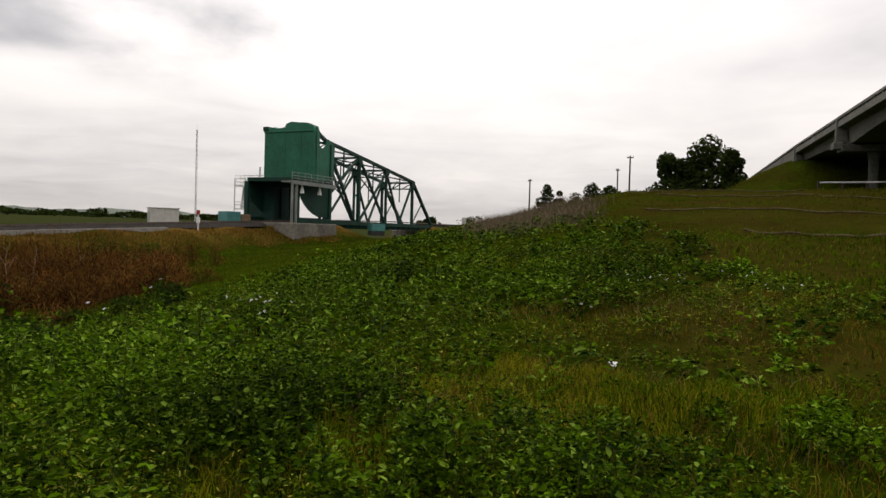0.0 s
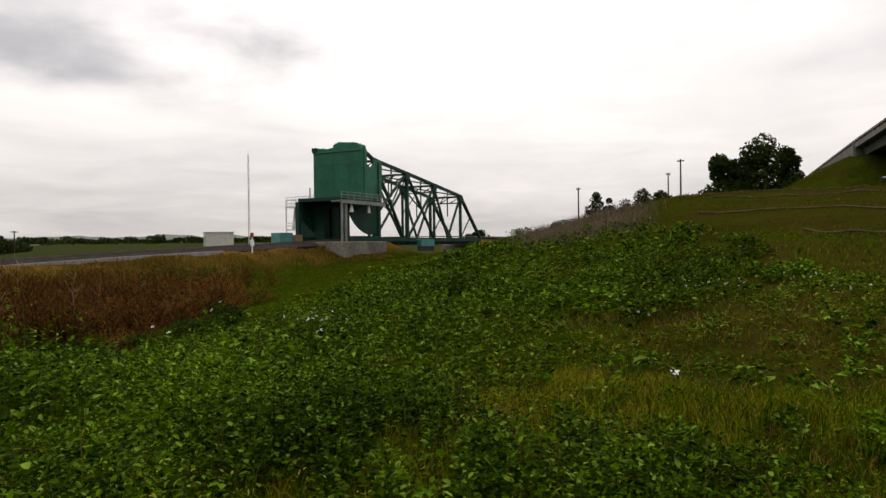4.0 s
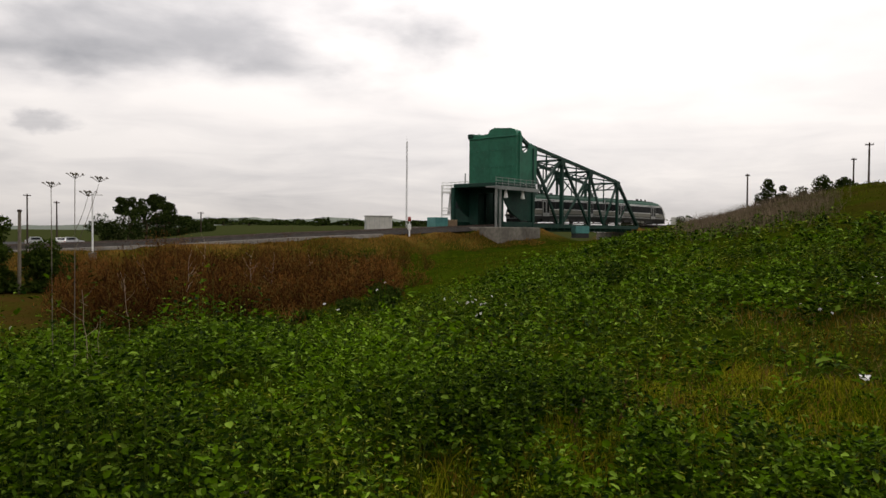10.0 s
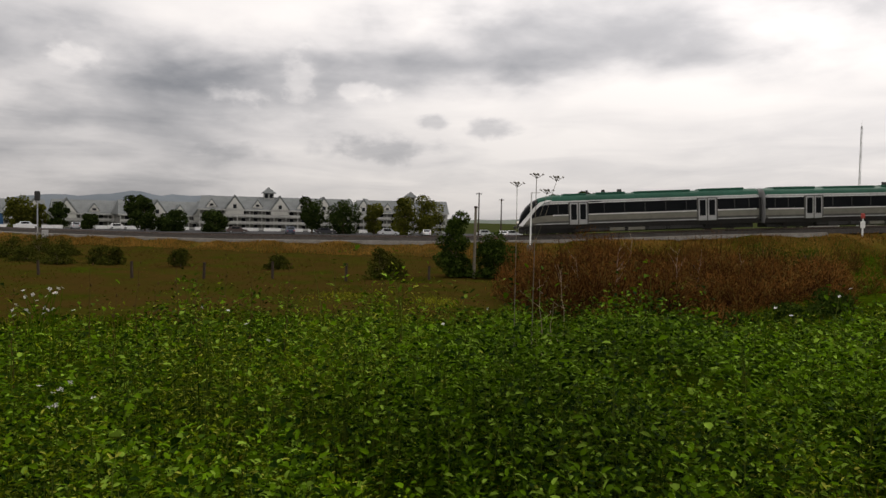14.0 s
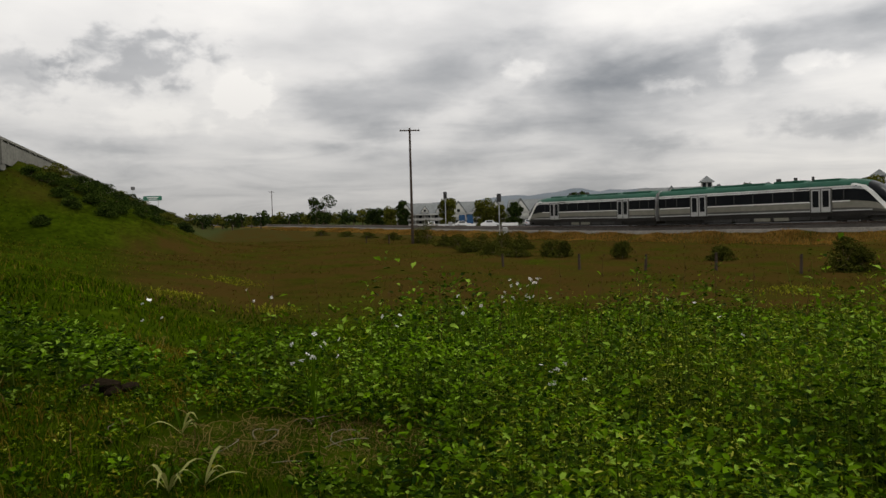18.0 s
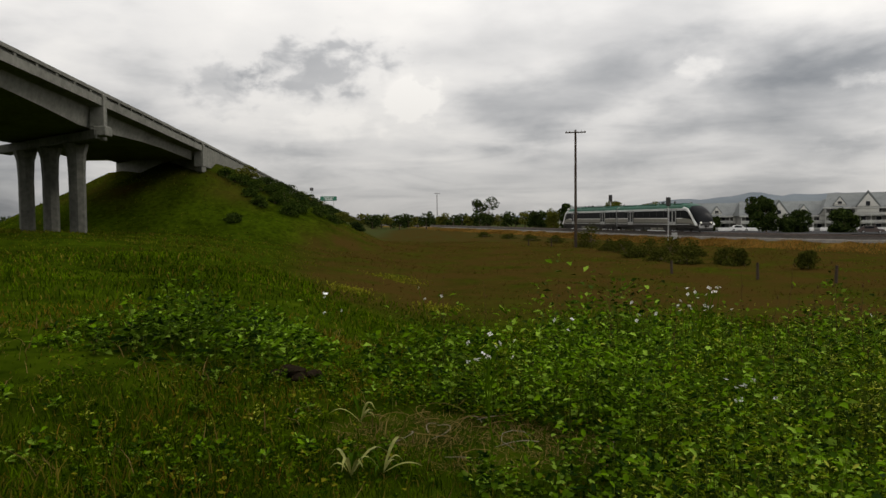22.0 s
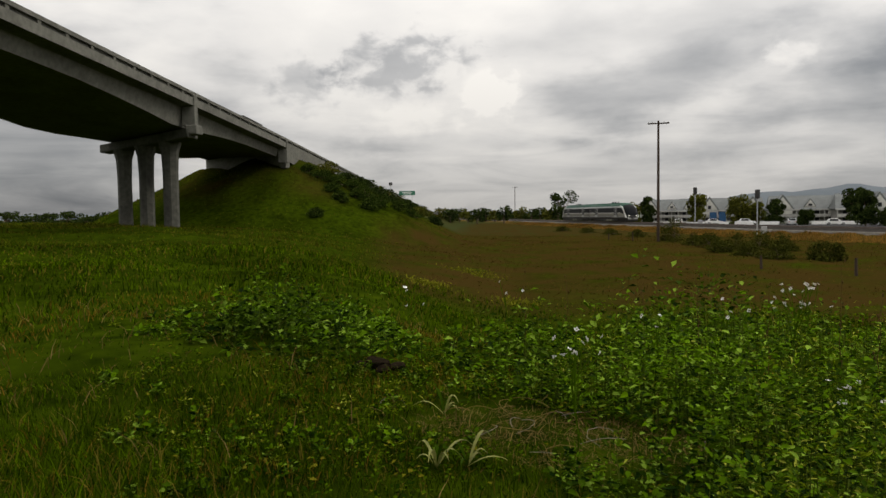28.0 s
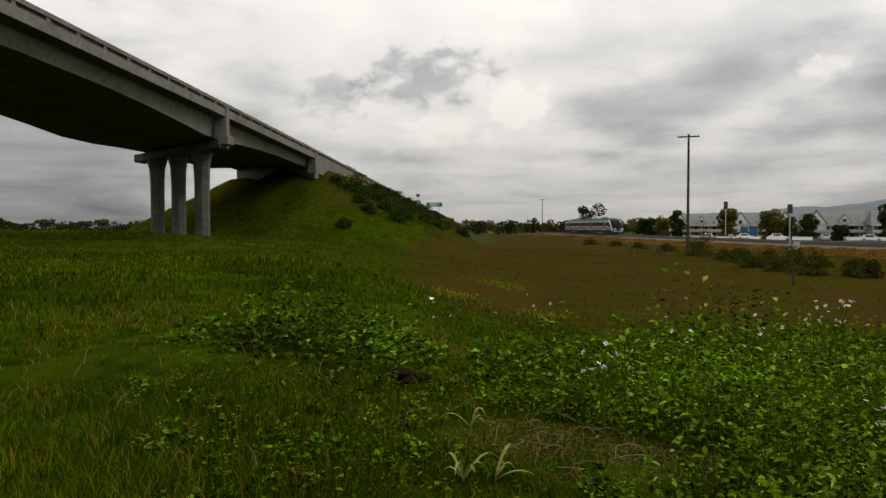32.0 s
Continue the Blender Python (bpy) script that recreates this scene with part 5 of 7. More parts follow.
for i in range(22):
    az = 88.5 + i * 0.72
    r = 300 + 25 * math.sin(i * 2.1)
    make_tree("tree", Matrix.Translation((*polar(az, r), -2.2)), 5.0 + 2.0 * math.sin(i * 1.7) ** 2, 7.5, 320 + i, M_TREE if i % 3 else M_TREE2, "low dark tree in a far hedgerow", 500, 0.5, group="far hedgerow trees")
for i, (az, r, z, h, w) in enumerate(((-19.7, 112, 8.0, 8.6, 8.4), (-16.9, 110, 7.6, 6.2, 5.4), (-21.4, 113, 8.6, 6.0, 4.5), (-18.2, 111, 7.8, 5.0, 5.0))):
    make_tree("tree", Matrix.Translation((*polar(az, r), z)), h, w * 1.15, 400 + i, M_TREE, "dense dark tree on the highway bank", 5500, 0.27, group="trees on the bank", low=0.04, clumps=26, dome=True)
for i, (az, r, z, h, w) in enumerate(((-7.5, 125, 4.0, 6.2, 3.4), (-8.4, 126, 4.4, 5.4, 2.6), (-11.2, 122, 5.0, 5.2, 5.0), (-12.6, 122, 5.4, 4.2, 4.5), (-10.0, 124, 5.0, 4.0, 3.6), (-1.6, 170, 0.0, 5.0, 4.0))):
    make_tree("tree", Matrix.Translation((*polar(az, r), z)), h, w * 1.2, 420 + i, M_TREE, "small dark tree beyond the bank", 1800, 0.2, group="small trees beyond the bank", low=0.04, dome=True)
for i in range(20):
    az = 117.5 + i * 1.25
    make_tree("tree", Matrix.Translation((*polar(az, 400 + 40 * math.sin(i * 2.3)), -1.0)), 4.2 + 2.2 * math.sin(i * 1.9) ** 2, 20, 460 + i, M_TREE, "low dark tree in a far hedgerow", 900, 0.6, group="far hedgerow trees", low=0.05, dome=True)

for i in range(17):
    az = 3.6 - i * 0.62
    r = 250 + 30 * math.sin(i * 1.9)
    make_tree("tree", Matrix.Translation((*polar(az, r), -1.5)), 4.6 + 2.6 * math.sin(i * 2.6) ** 2 + (2.2 if i in (9, 13) else 0), 8.5, 620 + i, M_TREE, "low dark tree beyond the river", 900, 0.45, group="far trees beyond the river", low=0.04, dome=True)
for i in range(24):
    az = 17.0 + i * 0.95
    r = 420 + 60 * math.sin(i * 2.3)
    make_tree("tree", Matrix.Translation((*polar(az, r), 4.0)), 2.4 + 1.8 * math.sin(i * 1.7) ** 2, 16, 650 + i, M_TREE, "low dark shrub row on the far flats", 700, 0.6, group="far shrub rows", low=0.05, dome=True)
bush("bush", 49.0, 48, 4.6, 3.4, 500, M_BUSH, "dense dark green bush at the field's edge", 7000, 0.1)
bush("bush", 45.8, 49, 2.9, 4.0, 501, M_BUSH, "low dark green bush beside the wooden post", 6000, 0.1)
for i, (az, r, h, w) in enumerate(((55.0, 46, 2.3, 2.6), (54.0, 47, 1.6, 2.2), (63.0, 54, 1.2, 2.2), (70.2, 55, 1.4, 2.0), (74.8, 59, 1.5, 2.2), (78.4, 60, 1.2, 3.0), (80.4, 64, 1.2, 3.0), (75.6, 60, 1.6, 2.4), (82.2, 70, 1.2, 3.2), (78.0, 72, 1.8, 3.4), (79.6, 74, 2.0, 3.6), (81.2, 77, 1.8, 3.4),
                                   (83.0, 80, 1.7, 3.4), (84.2, 84, 1.5, 3.0), (85.5, 92, 3.6, 3.6), (86.2, 95, 2.4, 3.0), (88.2, 112, 1.3, 3.4), (90.2, 122, 1.2, 3.6), (92.0, 134, 1.3, 4.0), (94.0, 146, 1.3, 4.0))):
    bush("bush", az, r, h * 0.85, w, 510 + i, M_BUSHO, "rounded green bush at the foot of the railway bank", 2200, 0.075, "bushes below the railway bank")

# ---------------------------------------------------------------- grass, weeds, brush


def scatter(rng, n, az0, az1, r0, r1, power=1.0):
    """Random places in a sector of the plan; power over 1 crowds them towards its near side."""
    az = np.radians(rng.uniform(az0, az1, n))
    r = r0 + (r1 - r0) * rng.uniform(0, 1, n) ** power
    return -r * np.sin(az), r * np.cos(az), r, np.degrees(az)


def blades(rng, x, y, h, w, lean=0.45, sink=0.03):
    """Bent grass blades: three triangles each."""
    n = len(x)
    z = ground_z(x, y) - sink
    a = rng.uniform(0, 2 * np.pi, n)
    dx, dy = np.cos(a), np.sin(a)
    b = a + np.pi / 2 + rng.normal(0, 0.6, n)
    lx, ly = np.cos(b) * h * lean * rng.uniform(0.1, 1.4, n), np.sin(b) * h * lean * rng.uniform(0.1, 1.4, n)
    hw = w / 2
    V = np.empty((n, 5, 3))
    V[:, 0] = np.stack([x - dx * hw, y - dy * hw, z], 1)
    V[:, 1] = np.stack([x + dx * hw, y + dy * hw, z], 1)
    V[:, 2] = np.stack([x - dx * hw * 0.8 + lx * 0.35, y - dy * hw * 0.8 + ly * 0.35, z + h * 0.6], 1)
    V[:, 3] = np.stack([x + dx * hw * 0.8 + lx * 0.35, y + dy * hw * 0.8 + ly * 0.35, z + h * 0.6], 1)
    V[:, 4] = np.stack([x + lx, y + ly, z + h * rng.uniform(0.85, 1.0, n)], 1)
    base = (np.arange(n) * 5)[:, None]
    T = np.concatenate([base + (0, 1, 3), base + (0, 3, 2), base + (2, 3, 4)], 1).reshape(-1, 3)
    return V.reshape(-1, 3), T


def lush(x, y):
    """The dark lush weed clump in the mown grass."""
    cx, cy = polar(115, 10.6)
    u, v = x - cx, y - cy
    return smooth01(1.6 - np.hypot((u * 0.86 + v * 0.5) / 2.6, (v * 0.86 - u * 0.5) / 1.7) * 1.2 + 0.5 * (patchy(x, y, 1.3, 2.0) - 0.5))


def straw_patch(x, y):
    """Where the flattened straw lies bare."""
    return np.hypot(x + 5.65, (y + 0.5) * 0.75) < 0.85 * patchy(x, y, 2.6, 1.0) + 0.25


def trodden(x, y):
    """The strip of thin yellowed grass that crosses the slope in front of the thick weeds."""
    r, az = np.hypot(x, y), np.degrees(np.arctan2(-x, y))
    mid = np.interp(az, (-30, -15, -6, 0, 8, 14, 20), (7.6, 6.8, 7.4, 6.6, 5.2, 4.6, 4.2)) + 0.5 * np.sin(az * 0.9)
    half = np.interp(az, (-30, -20, -12, -4, 4, 10, 18, 24), (0.3, 0.7, 1.5, 1.7, 1.0, 0.5, 0.4, 0.0))
    return smooth01((half + 0.4 - np.abs(r - mid)) / 0.8) * np.where((az > -40) & (az < 24), 1.0, 0.0)


def weed_share(x, y, r, az):
    """How thickly broad-leaved weeds stand at a place: thick on the bank before the field, thin on the trodden and mown parts."""
    reach = np.interp(az, (-60, -25, -10, 2, 15, 60, 90, 104, 112, 130), (16, 17, 40, 58, 34, 20, 15, 12, 12, 12))
    start = np.interp(az, (-60, -30, -12, 0, 12, 30, 55, 85, 100, 108, 130), (3.2, 2.8, 2.8, 2.6, 2.4, 2.0, 1.6, 2.6, 5.4, 4.8, 3.0))
    base = np.interp(az, (-60, -25, -15, -5, 10, 25, 60, 100, 108, 114, 130), (0.62, 0.62, 0.66, 0.85, 1, 1, 1, 1, 0.7, 0.5, 0.45))
    base = np.where((az < -5) & (r > 12), np.maximum(base, 0.85), base)
    base = base * (1 - 0.85 * trodden(x, y))
    edge = smooth01((r - start) / 1.6 + 0.3) * smooth01((reach - r) / 3.0)
    base = np.where(az > 103, base * 0.45, base)
    return np.maximum(base * edge, lush(x, y)) * np.where(straw_patch(x, y), 0.0, 1.0)


def make_grass():
    rng = np.random.default_rng(11)
    for n, r0, r1, w0, w1, nm in ((115000, 0.8, 8.0, 0.0045, 0.0007, "meadow_grass"), (85000, 7.5, 30.0, 0.006, 0.0013, "distant_meadow_grass")):
        x, y, r, az = scatter(rng, n, -60, 175, r0, r1, 0.72)
        dry, _ = zones(x, y)
        keep = (rng.uniform(0, 1, len(x)) > 0.6 * dry) & ~straw_patch(x, y) & (rng.uniform(0, 1, len(x)) > 0.8 * smooth01(weed_share(x, y, r, az) * 1.4))
        x, y, r = x[keep], y[keep], r[keep]
        tall = patchy(x, y, 1.1) * patchy(x, y, 0.37, 2.0)
        h = (0.05 + 0.34 * tall) * rng.uniform(0.5, 1.35, len(x)) + 0.02
        V, T = blades(rng, x, y, h, w0 + w1 * r, 0.7)
        tagged(tri_mesh(nm, V, T, M_GRASS), "rough green meadow grass with yellowed blades", "grass", kind="stuff")
    x, y, r, az = scatter(rng, 60000, -60, 150, 0.9, 6.5, 0.6)
    k = ~straw_patch(x, y) | (rng.uniform(0, 1, len(x)) < 0.45)
    x, y, r = x[k], y[k], r[k]
    V, T = blades(rng, x, y, rng.uniform(0.02, 0.09, len(x)) * (0.5 + patchy(x, y, 1.7, 6.0)), 0.005 + 0.0006 * r, 1.0)
    tagged(tri_mesh("short_turf", V, T, M_TURF), "short thin turf of mixed green and yellowed blades", "grass", kind="stuff")
    # browned turf in worn patches
    x, y, r, az = scatter(rng, 90000, -45, 135, 1.4, 15, 0.8)
    worn = np.interp(az, (-45, -30, -8, 2, 12, 30, 95, 100, 104, 122, 135), (0.7, 0.8, 0.9, 0.7, 0.35, 0.12, 0.1, 0.5, 0.7, 0.6, 0.4)) * smooth01((patchy(x, y, 1.25, 7.0) - np.where(az < 4, 0.32, 0.42)) * 6)
    k = rng.uniform(0, 1, len(x)) < worn * (1 - lush(x, y))
    x, y, r = x[k], y[k], r[k]
    V, T = blades(rng, x, y, rng.uniform(0.03, 0.17, len(x)), 0.004 + 0.0008 * r, 0.9)
    tagged(tri_mesh("browned_turf", V, T, M_BROWN), "browned and yellowed blades in worn patches of turf", "grass", kind="stuff")
    # thin pale grass of the trodden strip
    x, y, r, az = scatter(rng, 60000, -36, 24, 2.4, 10.5, 0.8)
    k = rng.uniform(0, 1, len(x)) < trodden(x, y) * np.clip(0.35 + patchy(x, y, 1.6, 3.3), 0, 1)
    x, y, r = x[k], y[k], r[k]
    V, T = blades(rng, x, y, rng.uniform(0.04, 0.2, len(x)) * (0.5 + patchy(x, y, 1.2, 0.5)), 0.004 + 0.0007 * r, 0.8)
    tagged(tri_mesh("yellowed_grass", V, T, M_PALEGRASS), "thin yellow-green grass on the trodden strip", "grass", kind="stuff")
    # straw-coloured stems in the trodden patches
    x, y, r, az = scatter(rng, 26000, -45, 150, 1.5, 14, 0.8)
    pick = np.interp(az, (-45, -30, -12, 0, 8, 20, 95, 100, 110, 120, 150), (0.8, 0.8, 0.9, 0.8, 0.3, 0.02, 0.02, 0.3, 0.25, 0.15, 0.2)) * smooth01((patchy(x, y, 0.9, 4.0) - 0.4) * 5)
    k = rng.uniform(0, 1, len(x)) < pick
    x, y, r = x[k], y[k], r[k]
    V, T = blades(rng, x, y, rng.uniform(0.05, 0.26, len(x)), 0.004 + 0.0007 * r, 1.1)
    tagged(tri_mesh("straw_stems", V, T, M_STRAW), "thin straw-coloured dry stems among the grass", "grass", kind="stuff")
    a, q = rng.uniform(0, 6.283, 2400), np.sqrt(rng.uniform(0, 1, 2400))
    x, y = -5.65 + 0.8 * q * np.cos(a), -0.5 + 1.15 * q * np.sin(a)
    k = (patchy(x, y, 2.6, 1.0) > 0.24) | (rng.uniform(0, 1, len(x)) < 0.3)
    x, y = x[k], y[k]
    V, T = blades(rng, x, y, rng.uniform(0.03, 0.09, len(x)), 0.006, 3.6)
    tagged(tri_mesh("straw_litter", V, T, M_STRAW), "flattened dry straw stems lying in a patch", "dry stems", kind="stuff")
    x, y, r, az = scatter(rng, 135000, -60, 175, 24, 120, 0.9)
    dry, orange = zones(x, y)
    q = rng.uniform(0, 1, len(x))
    isor = q < orange * 0.85
    isdry = (~isor) & (q < dry * 0.92)
    d, _ = nearest(x, y, TRACK_P)
    ok = d > 4.0
    for m, mat, nm, lab in ((isdry & ok, M_DRY, "dry_field_grass", "dry reddish brown field grass"), (isor & ok, M_ORANGE, "orange_bank_grass", "orange dry grass on the railway bank"), ((~isdry) & (~isor) & ok, M_BANK, "bank_grass", "long green grass on the banks")):
        xx, yy, rr = x[m], y[m], r[m]
        h = rng.uniform(0.08, 0.3, len(xx)) * (0.35 + 0.9 * patchy(xx, yy, 0.3)) * (0.55 if mat is M_DRY else 1.0)
        V, T = blades(rng, xx, yy, h, 0.01 + 0.001 * rr, 2.4 if mat is M_DRY else 1.2)
        tagged(tri_mesh(nm, V, T, mat), lab, "grass", kind="stuff")


M_PALEGRASS = surface("yellowed_grass", (0.1, 0.11, 0.004), (0.3, 0.29, 0.016), 0.9, leaf=0.4, by="island", scale=1.6, bump=0, stain=0.4, c3=(0.2, 0.1, 0.02), spec=0.0)
def make_bank_grass():
    """Long dry orange grass on the slope between the ballast and the field."""
    rng = np.random.default_rng(77)
    n = 45000
    u, off = rng.uniform(0, 1, n), 3.6 + 5.2 * rng.uniform(0, 1, n) ** 1.3
    ss = -62 + 270 * u ** 1.15
    tab = np.arange(-70.0, 215.0, 1.0)
    P = np.array([tuple(rail(q))[:2] for q in tab])
    D = np.gradient(P, axis=0)
    D /= np.linalg.norm(D, axis=1, keepdims=True)
    x, y = (np.interp(ss, tab, P[:, 0]) - np.interp(ss, tab, D[:, 1]) * off, np.interp(ss, tab, P[:, 1]) + np.interp(ss, tab, D[:, 0]) * off)
    k = patchy(x, y, 0.45, 2.0) + 0.3 * rng.uniform(0, 1, n) > 0.42
    x, y = x[k], y[k]
    r = np.hypot(x, y)
    V, T = blades(rng, x, y, rng.uniform(0.15, 0.45, len(x)) * (0.5 + patchy(x, y, 0.8, 1.0)), 0.012 + 0.0005 * r, 0.7)
    tagged(tri_mesh("orange_bank_grass", V, T, M_ORANGE), "long dry orange grass below the railway ballast", "grass", kind="stuff")


M_BROWN = surface("browned_turf", (0.08, 0.048, 0.005), (0.22, 0.13, 0.017), 0.9, leaf=0.35, by="island", scale=1.6, bump=0, stain=0.4, c3=(0.16, 0.16, 0.02), spec=0.0)
M_TURF = surface("short_turf", (0.012, 0.028, 0.0004), (0.07, 0.125, 0.002), 0.9, leaf=0.1, by="island", scale=1.6, bump=0, stain=0.5, c3=(0.12, 0.085, 0.02), spec=0.0)
M_YELLOW = surface("yellow_mustard", (0.09, 0.1, 0.008), (0.2, 0.2, 0.015), 0.9, leaf=0.12, by="island", scale=0.8, bump=0, stain=0.3, spec=0.0)


def make_yellow_patches():
    rng = np.random.default_rng(19)
    for az, r, wa, wr in ((104.6, 31, 1.6, 1.2), (97.6, 30, 1.4, 1.0), (101.0, 42, 2.0, 1.5), (58.0, 36, 2.2, 2.5), (50.5, 33, 1.5, 2.0)):
        n = 420
        a, q = az + wa * rng.normal(size=n) * 0.6, r + wr * rng.normal(size=n) * 0.6
        x, y = -q * np.sin(np.radians(a)), q * np.cos(np.radians(a))
        V, T = blades(rng, x, y, rng.uniform(0.06, 0.2, n), 0.05, 1.0)
        tagged(tri_mesh("flowering_mustard", V, T, M_YELLOW), "thin patch of yellow-green flowering mustard in the field", "weeds", kind="stuff")


M_STRAW = surface("straw", (0.085, 0.058, 0.018), (0.19, 0.135, 0.048), 0.85, leaf=0.15, by="island", scale=2.0, bump=0, stain=0.3, spec=0.0)
make_grass()
make_bank_grass()
make_yellow_patches()


def leaf_blades(rng, c, out, L, wide, fold, ovate):
    """Leaves folded along the midrib, each from a base point along a direction; ovate ones have four shoulders."""
    side = np.cross(out, rng.normal(0, 0.35, out.shape) + (0, 0, 1))
    side /= np.linalg.norm(side, axis=1, keepdims=True) + 1e-9
    nrm = np.cross(side, out)
    L, wide = L[:, None], (L * wide)[:, None]
    sag = np.array((0, 0, -1.0)) * L * rng.uniform(0.05, 0.4, L.shape)
    lift = nrm * wide * fold
    tip = c + out * L + sag
    if not ovate:
        m = c + out * L * 0.48 + sag * 0.3
        V = np.stack([c, m + side * wide + lift, tip, m - side * wide + lift], 1)
        k = (np.arange(len(c)) * 4)[:, None]
        T = np.concatenate([k + (0, 1, 2), k + (0, 2, 3)], 1).reshape(-1, 3)
    else:
        a, b = c + out * L * 0.3 + sag * 0.12, c + out * L * 0.72 + sag * 0.5
        V = np.stack([c, a + side * wide + lift, b + side * wide * 0.85 + lift, tip, b - side * wide * 0.85 + lift, a - side * wide + lift], 1)
        k = (np.arange(len(c)) * 6)[:, None]
        T = np.concatenate([k + (0, 1, 2), k + (0, 2, 3), k + (0, 3, 4), k + (0, 4, 5)], 1).reshape(-1, 3)
    return V.reshape(-1, 3), T


def mound(x, y):
    """The swelling of the weed bed into rounded clumps with hollows between."""
    v = 0.5 + 0.25 * np.sin(x * 2.3 + 1.9 * np.sin(y * 1.1 + 0.4)) + 0.25 * np.sin(y * 2.6 + 1.6 * np.sin(x * 0.9 + 1.3))
    big = 0.5 + 0.5 * np.sin(x * 0.95 + 1.3 * np.sin(y * 0.63 + 2.0)) * np.sin(y * 0.87 + 1.1 * np.sin(x * 0.51))
    return np.clip(0.42 * v + 0.5 * big + 0.3 * patchy(x, y, 1.7, 1.0) - 0.12, 0, 1)


def make_weeds():
    """Wild radish and mustard: bushy plants of broad drooping leaves on upright stems."""
    rng = np.random.default_rng(23)
    for n, r0, r1, k, size, ovate, nm in ((9500, 1.5, 7.5, 30, 1.0, True, "mustard_weeds"), (21000, 6.8, 26.0, 19, 1.75, False, "distant_mustard_weeds"), (20000, 24.0, 58.0, 11, 2.6, False, "weeds_on_the_crest")):
        x, y, r, az = scatter(rng, n, -55, 128, r0, r1, 0.7)
        md, lu = mound(x, y), lush(x, y)
        share = weed_share(x, y, r, az)
        if nm == "distant_mustard_weeds":
            md = np.clip(1.5 * md - 0.2 + 0.35 * (patchy(x, y, 3.4, 0.7) - 0.5), 0, 1.15)
        keep = rng.uniform(0, 1, len(x)) < np.maximum(np.clip(md * 2.6 - 0.55, 0.05, 1), 0.9 * lu) * share
        x, y, r, az, md, lu, share = x[keep], y[keep], r[keep], az[keep], md[keep], lu[keep], share[keep]
        n = len(x)
        tall = np.interp(az, (-40, -18, -6, 0, 8, 20, 30, 45, 62, 78, 90, 99, 106, 112, 128), (0.3, 0.34, 0.4, 0.45, 0.56, 0.62, 0.68, 0.8, 0.84, 0.78, 0.68, 0.5, 0.3, 0.28, 0.2))
        tall = np.maximum(tall * np.interp(r, (1.5, 3.0, 5.5), (0.45, 0.75, 1.0)), 0.55 * lu)
        h = tall * (0.18 + 1.25 * md ** 1.3) * rng.uniform(0.6, 1.25, n) * (0.45 + 0.55 * share) * np.where(rng.uniform(0, 1, n) > 0.93, 1.45, 1.0)
        fine = patchy(x, y, 0.55, 5.0) + 0.2 * rng.normal(size=n) > 0.6 + lu
        z = ground_z(x, y)
        f = rng.uniform(0.06, 1.0, (n, k)) ** 0.75
        a = rng.uniform(0, 2 * np.pi, (n, k))
        spread = (h[:, None] * 0.26 * np.sqrt(np.clip(1.08 - f, 0, 1)) + 0.02) * rng.uniform(0.2, 1.1, (n, k))
        c = np.stack([x[:, None] + np.cos(a) * spread, y[:, None] + np.sin(a) * spread, z[:, None] + h[:, None] * f], -1).reshape(-1, 3)
        a2 = (a + rng.normal(0, 0.7, (n, k)))
        out = np.stack([np.cos(a2), np.sin(a2), -0.3 + 0.5 * f + 1.1 * rng.uniform(0, 1, (n, k)) ** 1.3], -1).reshape(-1, 3)
        out /= np.linalg.norm(out, axis=1, keepdims=True)
        L = (0.026 + 0.06 * rng.uniform(0, 1, (n, k)) ** 1.6 * (1.15 - 0.7 * f)) * size * np.where(fine, 0.7, 1.0)[:, None] * (1 + 0.03 * r)[:, None]
        wide = np.where(fine, 0.14, 0.24)[:, None] * rng.uniform(0.7, 1.3, (n, k))
        two = np.repeat(fine, k)
        for pick, nm2, mat, lab in ((~two, nm, M_WEED, "dense broad-leaved green mustard and radish weeds"), (two, nm.replace("mustard", "narrow_leaved"), M_WEED2, "finer yellow-green narrow-leaved weeds")):
            if pick.any():
                V, T = leaf_blades(rng, c[pick], out[pick], L.reshape(-1)[pick], wide.reshape(-1)[pick], 0.45, ovate)
                tagged(tri_mesh(nm2, V, T, mat), lab, "weeds", kind="stuff")
        V, T = blades(rng, x, y, h * 1.02, 0.006 + 0.0006 * r, 0.12)
        tagged(tri_mesh("weed_stalks", V, T, M_STEM), "thin green stalks of the weeds", "weeds", kind="stuff")
    # low rosettes and clover between the tall plants
    x, y, r, az = scatter(rng, 15000, -45, 125, 1.2, 10.0, 0.62)
    keep = ~straw_patch(x, y) & (rng.uniform(0, 1, len(x)) < np.interp(az, (-45, -12, 0, 100, 106, 125), (0.45, 0.55, 0.9, 0.9, 0.5, 0.35)) * np.clip(patchy(x, y, 1.9, 2.5) * 2 - 0.25, 0.1, 1))
    x, y, r = x[keep], y[keep], r[keep]
    n, k = len(x), 9
    a = rng.uniform(0, 2 * np.pi, (n, k))
    q = rng.uniform(0.0, 0.07, (n, k))
    c = np.stack([x[:, None] + np.cos(a) * q, y[:, None] + np.sin(a) * q, ground_z(x, y)[:, None] + rng.uniform(0.01, 0.11, (n, k)) * (0.4 + patchy(x, y, 2.7, 0.0))[:, None]], -1).reshape(-1, 3)
    out = np.stack([np.cos(a), np.sin(a), rng.uniform(-0.1, 0.7, (n, k))], -1).reshape(-1, 3)
    out /= np.linalg.norm(out, axis=1, keepdims=True)
